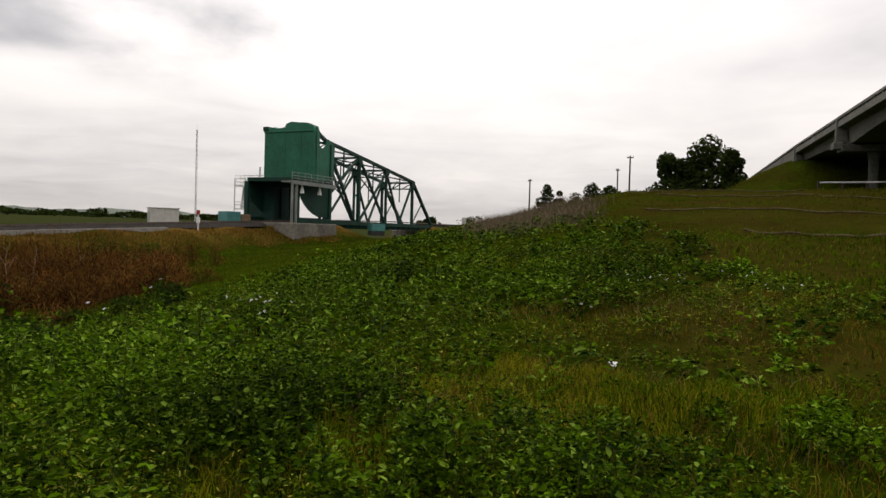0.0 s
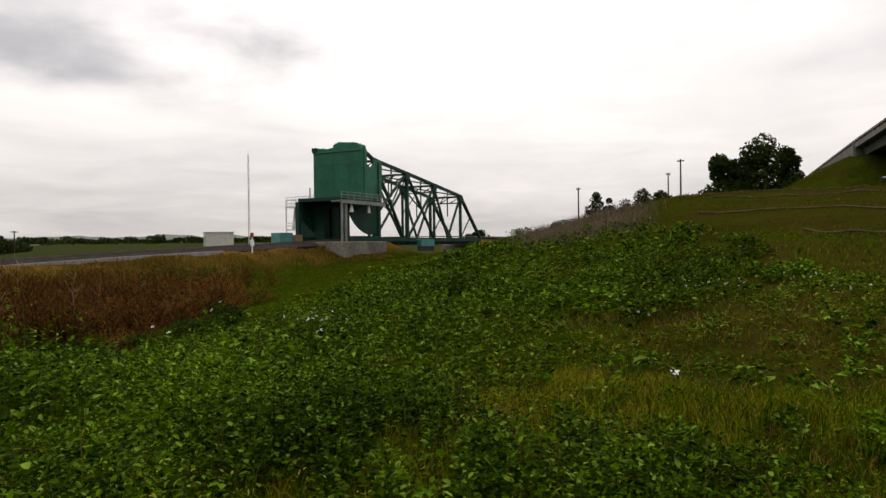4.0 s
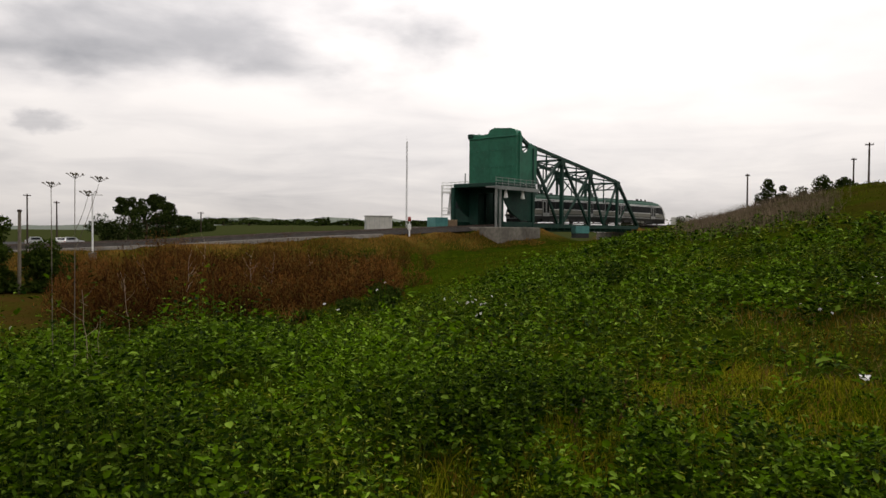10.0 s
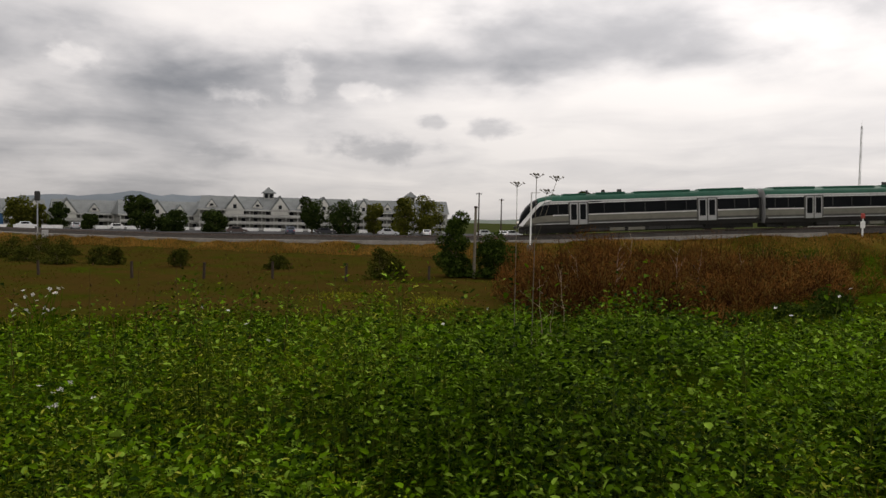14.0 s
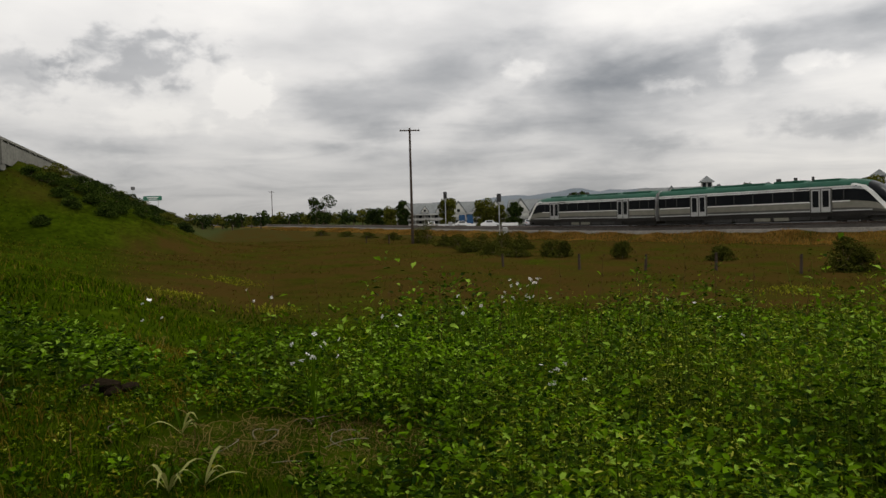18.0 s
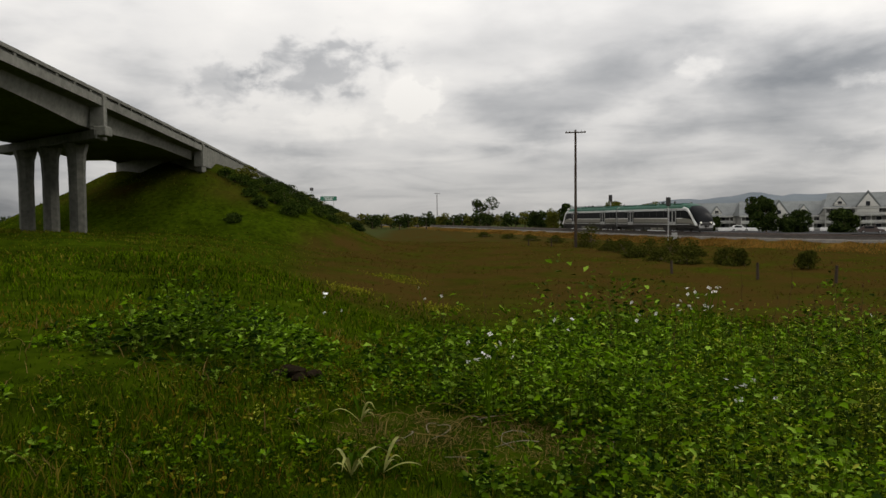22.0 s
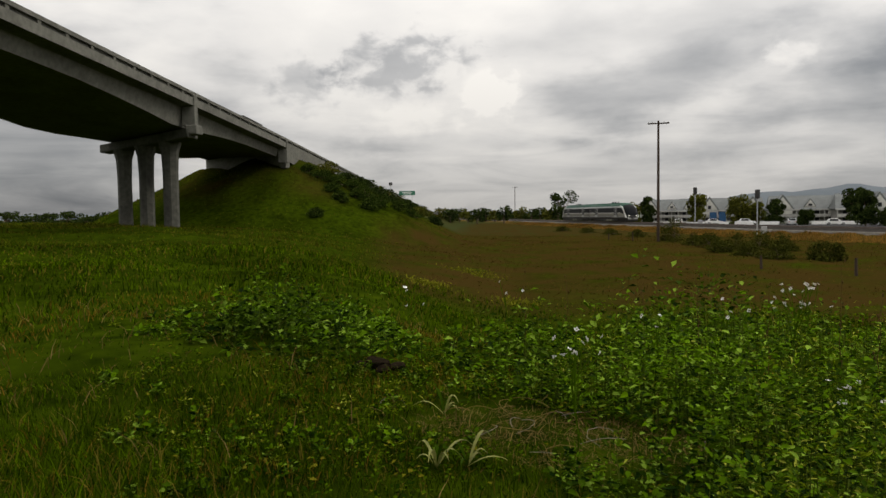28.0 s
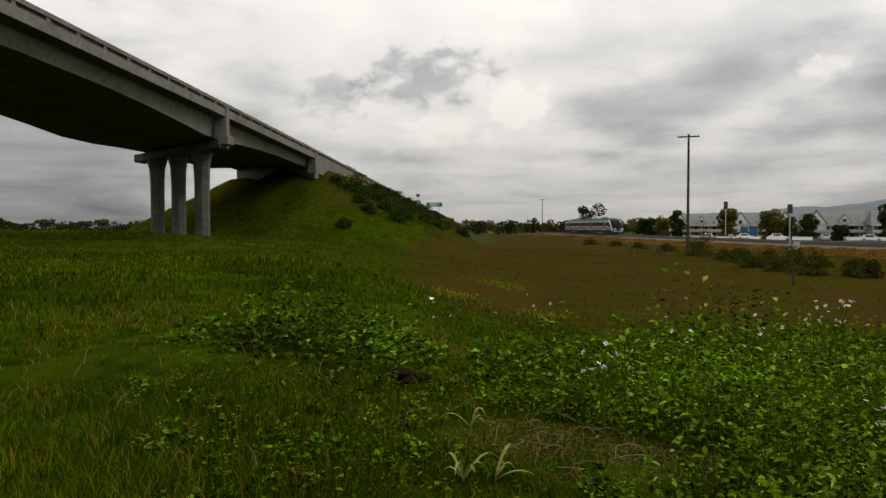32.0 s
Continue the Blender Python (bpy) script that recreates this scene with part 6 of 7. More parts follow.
    V, T = leaf_blades(rng, c, out, (rng.uniform(0.016, 0.042, (n, k)) * (1 + 0.04 * r)[:, None]).reshape(-1), rng.uniform(0.22, 0.42, n * k), 0.35, False)
    tagged(tri_mesh("low_weeds", V, T, M_LOW), "low leafy weeds and clover covering the ground", "weeds", kind="stuff")


M_STEM = surface("green_stem", (0.03, 0.05, 0.004), (0.09, 0.12, 0.02), 0.7, by="island", scale=2.0, bump=0, stain=0.3, spec=0.0)
M_LOW = surface("low_weed_leaf", (0.012, 0.03, 0.001), (0.085, 0.15, 0.004), 0.6, leaf=0.12, by="island", scale=1.4, bump=0, stain=0.5, c3=(0.14, 0.13, 0.01), spec=0.0)
make_weeds()


def make_red_brush():
    """Rounded leafless shrubs: fine twigs that fan out from the root and end in a fuzzy dome of buds."""
    rng = np.random.default_rng(31)
    x, y, r, az = scatter(rng, 760, 18, 46, 24, 67)
    edge = smooth01((az - 18) / 5) * smooth01((46 - az) / 3) * smooth01((r - np.interp(az, (18, 27, 34, 46), (40, 31, 24, 26)) - 4 * patchy(x, y, 0.4, 1.0)) / 5)
    keep = (patchy(x, y, 0.33, 0.5) > 0.3) & (rng.uniform(0, 1, len(x)) < edge + 0.04)
    x, y, r, az = x[keep], y[keep], r[keep], az[keep]
    z = ground_z(x, y)
    h = rng.uniform(1.2, 2.5, len(x)) * np.interp(r, (25, 38, 60), (0.7, 1.0, 1.05)) * (0.3 + 1.15 * patchy(x, y, 0.5, 3.0))
    w = h * rng.uniform(0.45, 0.75, len(x))
    for k, nm, mat, lo, lw, lab in ((215, "brush_buds", M_RED, 0.7, 0.034, "fuzzy rust-coloured buds of the brush"), (34, "red_brush", M_TWIGD, 0.0, 0.024, "tangled brown twigs of rounded leafless shrubs")):
        n = len(x) * k
        d = rng.normal(size=(n, 3))
        d[:, 2] = np.abs(d[:, 2]) * 0.9 + 0.12
        d /= np.linalg.norm(d, axis=1, keepdims=True)
        W, H = np.repeat(w, k), np.repeat(h, k)
        lump = 1 + 0.22 * np.sin(d[:, 0] * 5 + np.repeat(rng.uniform(0, 6, len(x)), k)) * np.sin(d[:, 1] * 4 + 1)
        tip = np.stack([d[:, 0] * W, d[:, 1] * W, d[:, 2] * H], 1) * (lump * rng.uniform(0.72, 1.08, n))[:, None]
        base = tip * (lo if lo else 0.0) + (rng.normal(size=(n, 3)) * (0.09, 0.09, 0.02) if not lo else rng.normal(size=(n, 3)) * 0.06)
        if lo:
            base = tip - (d * 0.5 + rng.normal(size=(n, 3)) * 0.5 + (0, 0, 0.35)) * rng.uniform(0.1, 0.34, (n, 1))
        at = np.repeat(np.stack([x, y, z], 1), k, 0)
        s = np.cross(tip - base, rng.normal(size=(n, 3)))
        s *= lw / 2 / (np.linalg.norm(s, axis=1, keepdims=True) + 1e-9)
        V = np.stack([at + base - s * 0.6, at + base + s * 0.6, at + tip + s, at + tip - s], 1).reshape(-1, 3)
        tagged(tri_mesh(nm, V, np.arange(4 * n).reshape(-1, 4), mat), lab, "brush", kind="stuff")


make_red_brush()
for i, (az, r, h, w) in enumerate(((36.5, 23, 0.7, 2.0), (31.0, 24, 0.8, 2.4), (28.0, 27, 0.8, 2.4), (24.5, 30, 0.9, 2.6), (21.5, 33, 0.9, 2.6), (25.6, 60, 2.4, 5.0), (23.0, 60, 1.9, 4.0))):
    bush("bush", az, r, h, w, 560 + i, M_BUSH, "low green bush at the edge of the red brush", 1800, 0.08, "bushes round the red brush")

# ---------------------------------------------------------------- right-hand bank: straw wattles, guard rail


def tube(name, pts, r, mat, parent=None, label="", n=7):
    """A round tube through a row of points."""
    V, Q = [], []
    for i, p in enumerate(pts):
        d = (pts[min(i + 1, len(pts) - 1)] - pts[max(i - 1, 0)]).normalized()
        a = d.cross(Vector((0, 0, 1))).normalized()
        b = a.cross(d)
        rr = r[i] if isinstance(r, (list, tuple)) else r
        V += [tuple(p + a * rr * math.cos(q) + b * rr * math.sin(q)) for q in np.linspace(0, 2 * math.pi, n, endpoint=False)]
    for i in range(len(pts) - 1):
        for j in range(n):
            a, b = i * n + j, i * n + (j + 1) % n
            Q.append((a, b, b + n, a + n))
    Q += [tuple(range(n - 1, -1, -1)), tuple(range(len(V) - n, len(V)))]
    me = bpy.data.meshes.new(name)
    me.from_pydata(V, [], Q)
    me.materials.append(mat)
    ob = new(name, me)
    if parent:
        ob.parent = parent
    if label:
        ob["label"] = label
    return ob


M_STRAWW = surface("old_straw", (0.06, 0.045, 0.02), (0.12, 0.095, 0.05), 0.95, scale=12, bump=0.4, stain=0.4, spec=0.05)


def make_wattles():
    for k, (r0, r1, a0, a1) in enumerate(((52, 47, -16, -40), (39, 37.5, -15, -40), (29, 28, -22, -40), (62, 60, -14, -26))):
        pts = []
        for i in range(41):
            f = i / 40
            az, r = a0 + (a1 - a0) * f, r0 + (r1 - r0) * f + 0.25 * math.sin(f * 21 + k)
            x, y = polar(az, r)
            pts.append(Vector((x, y, gz(x, y) + 0.07 + 0.03 * math.sin(i * 0.9 + k))))
        tagged(tube("straw_wattle", pts, [0.045 + 0.012 * math.sin(i * 1.7 + k) for i in range(41)], M_STRAWW), "sagging straw erosion wattle laid across the slope", "straw wattle", "straw wattles")


make_wattles()


def make_guard_rail():
    T = thing("guard_rail", "galvanised steel guard rail on timber posts under the overpass", "guard rail")
    pts = [Vector((*polar(-27.0 - i * 0.5, 66), EYE + 66 * math.tan(radians(4.25)))) for i in range(40)]
    bm = B()
    prev = None
    for p in pts:
        c = p.normalized() * -1
        cur = [bm.verts.new(p + Vector((c.x, c.y, 0)) * o + Vector((0, 0, z))) for o, z in ((0, -0.06), (0.03, -0.03), (0, 0), (0.03, 0.03), (0, 0.06), (-0.03, 0.06), (-0.03, -0.06))]
        if prev:
            for j in range(7):
                bm.faces.new((prev[j], prev[(j + 1) % 7], cur[(j + 1) % 7], cur[j]))
        prev = cur
    part("rail_beam", bm, M_GALV, T, "pale corrugated rail beam")
    for p in pts[::3]:
        part("rail_post", box(B(), p.x - 0.08, p.x + 0.08, p.y + 0.05, p.y + 0.25, p.z - 2.2, p.z + 0.15), M_WOOD, T)


make_guard_rail()

# ---------------------------------------------------------------- highway sign, small structures round the bridge


def make_sign():
    c = road_l(112)
    T = thing("highway_sign", "green highway sign board on a post beside the road", "road sign", Matrix.Translation((*polar(106.35, 187), c.z - 0.9)) @ pose(0, 0, 0, 0, 0, 106.35), group="highway signs")
    part("sign_board", box(B(), -2.1, 2.1, -0.08, 0.08, 2.9, 4.0, 0.03), M_SIGN, T, "green sign board")
    for x in (-1.3, 1.3):
        part("sign_post", rod(B(), (x, 0.14, -0.6), (x, 0.14, 3.9), 0.09, n=8), M_GALV, T)
    for z, w in ((3.62, 1.3), (3.25, 1.0)):
        part("sign_bar", box(B(), -w, w, -0.1, -0.08, z - 0.08, z + 0.08), M_WHITE, T, "white bar of unreadable lettering")
    p = road_l(84)
    T = thing("highway_sign", "small sign on a thin post beside the road", "road sign", Matrix.Translation((p.x - 0.5, p.y - 0.6, p.z)) @ pose(0, 0, 0, 0, 0, 108), group="highway signs")
    part("sign_post", rod(B(), (0, 0, -0.4), (0, 0, 3.2), 0.06, n=8), M_GALV, T)
    part("sign_board", box(B(), -0.4, 0.4, -0.05, 0.05, 2.5, 3.2, 0.02), M_BLACK, T)


M_SIGN = surface("sign_green", (0.01, 0.11, 0.06), (0.014, 0.13, 0.075), 0.4, bump=0, stain=0.15)
M_TEAL = surface("teal_paint", (0.05, 0.2, 0.19), (0.07, 0.25, 0.23), 0.5, scale=3, bump=0.05, stain=0.3)
M_RUST = surface("tan_paint", (0.2, 0.13, 0.07), (0.28, 0.19, 0.11), 0.7, scale=4, bump=0.1, stain=0.3)
make_sign()


def crate(name, az, r, z, sx, sy, sz, mat, label, cat, turn=0.0, ribs=5):
    x, y = polar(az, r)
    T = thing(name, label, cat, Matrix.Translation((x, y, z)) @ pose(0, 0, 0, 0, 0, az + turn))
    part("shell", box(B(), -sx / 2, sx / 2, -sy / 2, sy / 2, 0.12, sz, 0.03), mat, T)
    part("base_frame", box(B(), -sx / 2 + 0.05, sx / 2 - 0.05, -sy / 2 + 0.05, sy / 2 - 0.05, -0.6, 0.12), M_BLACK, T)
    for i in range(ribs):
        xx = -sx / 2 + (i + 0.5) * sx / ribs
        part("rib", box(B(), xx - 0.04, xx + 0.04, -sy / 2 - 0.03, -sy / 2, 0.15, sz - 0.05), mat, T)
    return T


crate("storage_container", 17.35, 100, 1.5, 2.0, 2.4, 2.0, M_TEAL, "teal metal storage container by the bridge", "container", 30)
crate("storage_container", 16.3, 101, 1.5, 1.4, 1.4, 1.7, M_RUST, "small tan equipment cabinet by the bridge", "cabinet", 30, 3)
crate("storage_container", 6.0, 112, 1.3, 2.2, 2.0, 1.2, M_TEAL, "teal equipment box at the river bank", "container", 20)
crate("equipment_cabinet", -1.5, 178, 2.9, 3.6, 3.0, 2.4, M_CREAM, "pale small building beyond the bridge", "hut", 10)
crate("equipment_cabinet", -2.9, 185, 3.2, 5.0, 3.0, 1.7, M_RUST, "low tan shed beyond the bridge", "hut", 10)


def make_marker(az, r, z, h, mat, label, cat, lamp=False):
    x, y = polar(az, r)
    T = thing("railway_marker", label, cat, Matrix.Translation((x, y, z)) @ pose(0, 0, 0, 0, 0, az))
    part("marker_post", rod(B(), (0, 0, -0.8), (0, 0, h), 0.09, 0.07, 8), mat, T)
    if lamp:
        part("marker_head", box(B(), -0.2, 0.2, -0.15, 0.12, h - 0.5, h + 0.05, 0.05), M_RED_PAINT, T, "red marker head")
        part("marker_plate", box(B(), -0.22, 0.22, -0.12, 0.12, 0.2, h - 0.8, 0.03), M_WHITE, T)
    else:
        part("marker_arm", box(B(), -0.06, 0.9, -0.05, 0.05, h - 0.1, h, 0.02), mat, T)
        part("marker_base", box(B(), -0.35, 0.35, -0.3, 0.3, -0.8, 0.05, 0.04), M_CONC, T)
    return T


M_RED_PAINT = surface("red_paint", (0.3, 0.03, 0.02), (0.38, 0.045, 0.03), 0.5, bump=0, stain=0.2)
make_marker(19.6, 87.0, 1.55, 1.7, M_WHITE, "red and white railway marker beside the track", "railway marker", True)
make_marker(43.05, 76.0, -0.75, 5.6, M_WHITE, "tall pale lamp post beside the track", "lamp post")

# ---------------------------------------------------------------- posts in the field


M_POST = surface("grey_timber", (0.13, 0.11, 0.085), (0.22, 0.19, 0.15), 0.9, scale=9, bump=0.4, spec=0.1)


def make_posts():
    for i, (az, r, h) in enumerate(((68.5, 45, 1.0), (63.4, 44.5, 1.05), (57.7, 44, 1.1), (51.1, 45, 0.9), (73.5, 46, 1.0), (79.5, 50, 0.9), (84.2, 88, 1.2), (88.6, 96, 1.2), (82.6, 84, 1.1), (90.4, 100, 1.0))):
        p = on_ground(az, r, -0.2)
        ob = link_mesh("fence_post", rod(B(), (0, 0, 0), (0.03, 0.02, h + 0.2), 0.09, 0.075, 7), M_WOOD)
        ob.matrix_world = Matrix.Translation(p) @ pose(0, 0, 0, 2 * math.sin(i * 3.1), 2 * math.cos(i * 2.3), i * 40)
        tagged(ob, "short dark weathered timber fence post in the field", "fence post", "fence posts in the field")
    p = on_ground(47.5, 47.5, -0.3)
    T = thing("timber_post", "tall grey timber post beside the dark bush", "post", Matrix.Translation(p))
    part("post", rod(B(), (0, 0, 0), (0.05, 0, 5.1), 0.1, 0.085, 9), M_POST, T)
    part("post_cap", box(B(), -0.05, 0.15, -0.1, 0.1, 5.0, 5.14, 0.03), M_WOOD, T)


make_posts()

# ---------------------------------------------------------------- bare saplings, tall umbels, flowers


def make_sapling(az, r, h, seed, lean=0.1):
    rng = np.random.default_rng(seed)
    p = on_ground(az, r, -0.1)
    T = thing("bare_sapling", "thin bare pale-barked sapling rising from the brush", "sapling", Matrix.Translation(p), group="bare saplings")
    pts = [Vector((lean * h * (i / 8) ** 1.4 + 0.015 * h * rng.normal(), 0.015 * h * rng.normal(), h * i / 8)) for i in range(9)]
    thick = 0.0035 + 0.00042 * r
    tube("trunk", pts, [thick * (1 - 0.09 * i) for i in range(9)], M_TWIG, T)
    for k in range(6 if r > 12 else 4):
        i = int(rng.integers(2, 8))
        a, e = rng.uniform(0, 6.28), rng.uniform(0.5, 1.1)
        L = h * rng.uniform(0.12, 0.34)
        b = [pts[i] + Vector((math.cos(a) * math.cos(e), math.sin(a) * math.cos(e), math.sin(e))) * L * j / 4 + Vector((0.02 * rng.normal(), 0.02 * rng.normal(), 0)) for j in range(5)]
        tube("branch", b, [thick * (0.4 - 0.07 * j) for j in range(5)], M_TWIG, T, n=5)


for az, r, h, sd, ln in ((42.2, 8.6, 1.4, 1, -0.06), (41.8, 8.8, 1.1, 2, 0.06), (40.4, 25, 2.5, 13, -0.1), (36.6, 31, 3.0, 3, 0.1), (35.5, 46, 3.4, 4, 0.08), (39.2, 33, 2.4, 5, -0.1), (32.0, 40, 2.8, 6, 0.05), (30.4, 44, 2.6, 7, 0.1), (27.4, 45, 2.7, 8, -0.06)):
    make_sapling(az, r, h, sd, ln)


M_STRAWD = surface("dry_stalk", (0.09, 0.075, 0.05), (0.18, 0.15, 0.11), 0.85, bump=0, scale=15, stain=0.3)


def make_umbel(az, r, tops, seed):
    """A dried fennel plant: one stalk that forks, each fork ending in a flat seed head; tops: azimuth and elevation of the heads."""
    rng = np.random.default_rng(seed)
    p = on_ground(az, r, -0.05)
    T = thing("fennel_plant", "tall dried fennel stalk with flat dark seed heads", "wild plant", Matrix.Translation(p), group="dried fennel plants")
    fork = None
    for k, (a, el) in enumerate(tops):
        x, y = polar(a, r + REACH)
        head = Vector((x - p.x, y - p.y, EYE + r * math.tan(radians(el)) - p.z))
        start = Vector((0, 0, 0)) if fork is None else fork * (0.62 + 0.08 * k)
        side = Vector((-head.y, head.x, 0)).normalized() * 0.008
        pts = [start.lerp(head, i / 6) + side * rng.normal() for i in range(6)] + [head]
        if fork is not None:
            for i in range(1, 6):
                pts[i].z -= 0.035 * math.sin(math.pi * i / 6)
        fork = fork or head
        tube("stalk" if k == 0 else "side_stalk", pts, [(0.006 if k == 0 else 0.0038) - 0.0003 * i for i in range(7)], M_STRAWD, T, n=5)
        bm = B()
        for q in range(18):
            b, w = q * 2.4, 0.085 * (q % 4 + 1) / 4
            e = head + Vector((w * math.cos(b), w * math.sin(b), 0.045 + 0.006 * (q % 3)))
            rod(bm, head, e, 0.0018, n=4)
            bmesh.ops.create_icosphere(bm, subdivisions=1, radius=0.009, matrix=Matrix.Translation(e))
        part("seed_head", bm, M_STRAWD, T)


make_umbel(43.1, 8.6, ((43.0, 3.55), (41.5, 3.35), (42.2, 2.3)), 40)
make_umbel(44.4, 8.7, ((44.45, 2.85),), 41)


def make_flower_plant(az, r, top, seed, heads=9, spread=0.16):
    """A wild radish stem with white four-petalled flowers."""
    rng = np.random.default_rng(seed)
    p = on_ground(az, r, -0.03)
    T = thing("wild_radish", "tall wild radish plant with white four-petalled flowers", "wild flower", Matrix.Translation(p), group="flowering wild radish")
    h = top - p.z
    pts = [Vector((0.02 * rng.normal(), 0.02 * rng.normal(), h * 0.8 * i / 5)) for i in range(6)]
    tube("stem", pts, 0.007, M_WEED, T, n=5)
    for k in range(heads):
        q = Vector((spread * rng.normal(), spread * rng.normal(), h * rng.uniform(0.82, 1.04)))
        base = pts[3 + k % 3]
        tube("flower_stalk", [base, base.lerp(q, 0.6), q], 0.004, M_WEED, T, n=4)
        bm = B()
        tilt = Matrix.Translation(q) @ Euler((rng.uniform(-1.2, 1.2), rng.uniform(-1.2, 1.2), rng.uniform(0, 3))).to_matrix().to_4x4()
        for j in range(4):
            a = j * math.pi / 2
            s = 0.0125 * (1 + 0.05 * r)
            v = [bm.verts.new(tilt @ Vector((x * math.cos(a) - y * math.sin(a), x * math.sin(a) + y * math.cos(a), z))) for x, y, z in ((0.1 * s, 0, 0), (0.8 * s, 0.55 * s, 0.3 * s), (1.25 * s, 0, 0.35 * s), (0.8 * s, -0.55 * s, 0.3 * s))]
            bm.faces.new(v)
        part("blossom", bm, M_PETAL, T)


for az, r, top, n, sp in ((93.9, 4.4, 0.86, 12, 0.07), (78.3, 8.4, 0.76, 18, 0.13), (77.6, 8.6, 0.76, 5, 0.08), (76.0, 4.8, 0.56, 8, 0.08), (98.6, 9.5, 0.75, 3, 0.1), (106.0, 9.0, 0.6, 3, 0.1), (83.0, 7.0, 0.8, 4, 0.12), (88.0, 6.0, 0.75, 3, 0.1),
                          (15.0, 9.4, 0.72, 9, 0.22), (13.5, 9.2, 0.7, 5, 0.2), (21.5, 9.5, 0.9, 2, 0.1), (26.5, 9.0, 0.75, 2, 0.2), (49.0, 6.5, 0.75, 2, 0.2), (61.0, 6.0, 0.7, 2, 0.25), (67.5, 7.0, 0.75, 2, 0.2), (-14.5, 12.5, 0.95, 8, 0.3), (-16.5, 13.0, 0.95, 5, 0.25), (-10.0, 11.0, 0.6, 3, 0.3), (-21.0, 14.0, 1.0, 6, 0.4), (-25.0, 13.0, 0.9, 5, 0.3)):
    make_flower_plant(az, r, top, int(az * 10) % 997 + 1000, n, sp)


def make_dock_stalk(az, r, top, seed):
    """A thin dead dock stalk with a few rusty seed whorls."""
    rng = np.random.default_rng(seed)
    p = on_ground(az, r, -0.05)
    T = thing("dock_stalk", "thin dead brown dock stalk standing among the weeds", "wild plant", Matrix.Translation(p), group="dead dock stalks")
    h = max(0.35, top - p.z)
    pts = [Vector((0.012 * rng.normal() + 0.02 * i * math.sin(seed), 0.012 * rng.normal(), h * i / 6)) for i in range(7)]
    tube("stalk", pts, [0.0055 - 0.0005 * i for i in range(7)], M_STALK, T, n=5)
    for k in range(5):
        q = pts[3 + k % 4] + Vector((0.02 * rng.normal(), 0.02 * rng.normal(), 0.06 * k / 5))
        bm = B()
        bmesh.ops.create_icosphere(bm, subdivisions=1, radius=0.012, matrix=Matrix.Translation(q) @ Matrix.Diagonal((0.8, 0.8, 1.8, 1)))
        part("seed_whorl", bm, M_STALK, T)


M_STALK = surface("dead_stalk", (0.05, 0.032, 0.014), (0.11, 0.07, 0.03), 0.9, bump=0, scale=15, stain=0.3, spec=0.0)
for i, (az, r, top) in enumerate(((62.0, 9.0, 1.0), (64.5, 8.2, 0.95), (66.2, 9.4, 1.08), (68.0, 7.6, 0.9), (69.4, 8.8, 1.05), (71.0, 8.0, 0.85), (72.4, 9.2, 1.0), (73.6, 7.4, 0.8), (75.4, 9.6, 0.95), (79.8, 9.0, 0.7), (84.6, 9.4, 0.75), (88.4, 9.8, 0.7), (94.0, 10.4, 0.65), (97.2, 10.0, 0.75), (58.4, 8.6, 0.85), (53.0, 8.0, 0.8), (-8.0, 8.8, 0.55), (-12.0, 9.6, 0.6), (4.0, 5.4, 0.45), (7.5, 5.0, 0.4))):
    make_dock_stalk(az, r, top, 900 + i)


def make_leafy_rosette(az, r, seed):
    """A low plant of long pale arching leaves."""
    rng = np.random.default_rng(seed)
    T = thing("dock_plant", "low plant with long pale arching leaves", "wild plant", Matrix.Translation(on_ground(az, r)))
    for k in range(8):
        a, L, up = rng.uniform(0, 6.28), rng.uniform(0.12, 0.27), rng.uniform(0.06, 0.2)
        bm = B()
        prev = None
        for i in range(7):
            f = i / 6
            c = Vector((math.cos(a) * L * f, math.sin(a) * L * f, up * math.sin(f * 2.4) + 0.02))
            w = 0.013 * math.sin(0.25 + f * 2.85)
            n = Vector((-math.sin(a), math.cos(a), 0)) * w
            cur = [bm.verts.new(c - n), bm.verts.new(c + Vector((0, 0, -0.004))), bm.verts.new(c + n)]
            if prev:
                for j in range(2):
                    bm.faces.new((prev[j], prev[j + 1], cur[j + 1], cur[j]))
            prev = cur
        part("leaf", bm, M_PALE if k % 3 else M_WEED, T)


M_PALE = surface("pale_leaf", (0.15, 0.16, 0.035), (0.3, 0.3, 0.085), 0.6, leaf=0.25, bump=0, scale=20, stain=0.3, spec=0.2)
make_leafy_rosette(101.9, 4.4, 5)
make_leafy_rosette(104.2, 4.35, 6)
make_leafy_rosette(103.6, 5.7, 8)


def make_litter(az, r, s, seed, label="crumpled white scrap of paper in the grass"):
    rng = np.random.default_rng(seed)
    bm = B()
    bmesh.ops.create_grid(bm, x_segments=6, y_segments=5, size=s)
    for v in bm.verts:
        v.co.z = 0.05 + 0.35 * s * rng.normal() * 0.5
        v.co.x += 0.15 * s * rng.normal()
    bmesh.ops.solidify(bm, geom=bm.faces, thickness=0.003)
    ob = link_mesh("paper_litter", bm, M_WHITE)
    ob.matrix_world = Matrix.Translation(on_ground(az, r, 0.1)) @ pose(0, 0, 0, 20, 10, az)
    tagged(ob, label, "litter")


make_litter(-12.4, 7.8, 0.04, 3)
make_litter(106.6, 26, 0.075, 4)


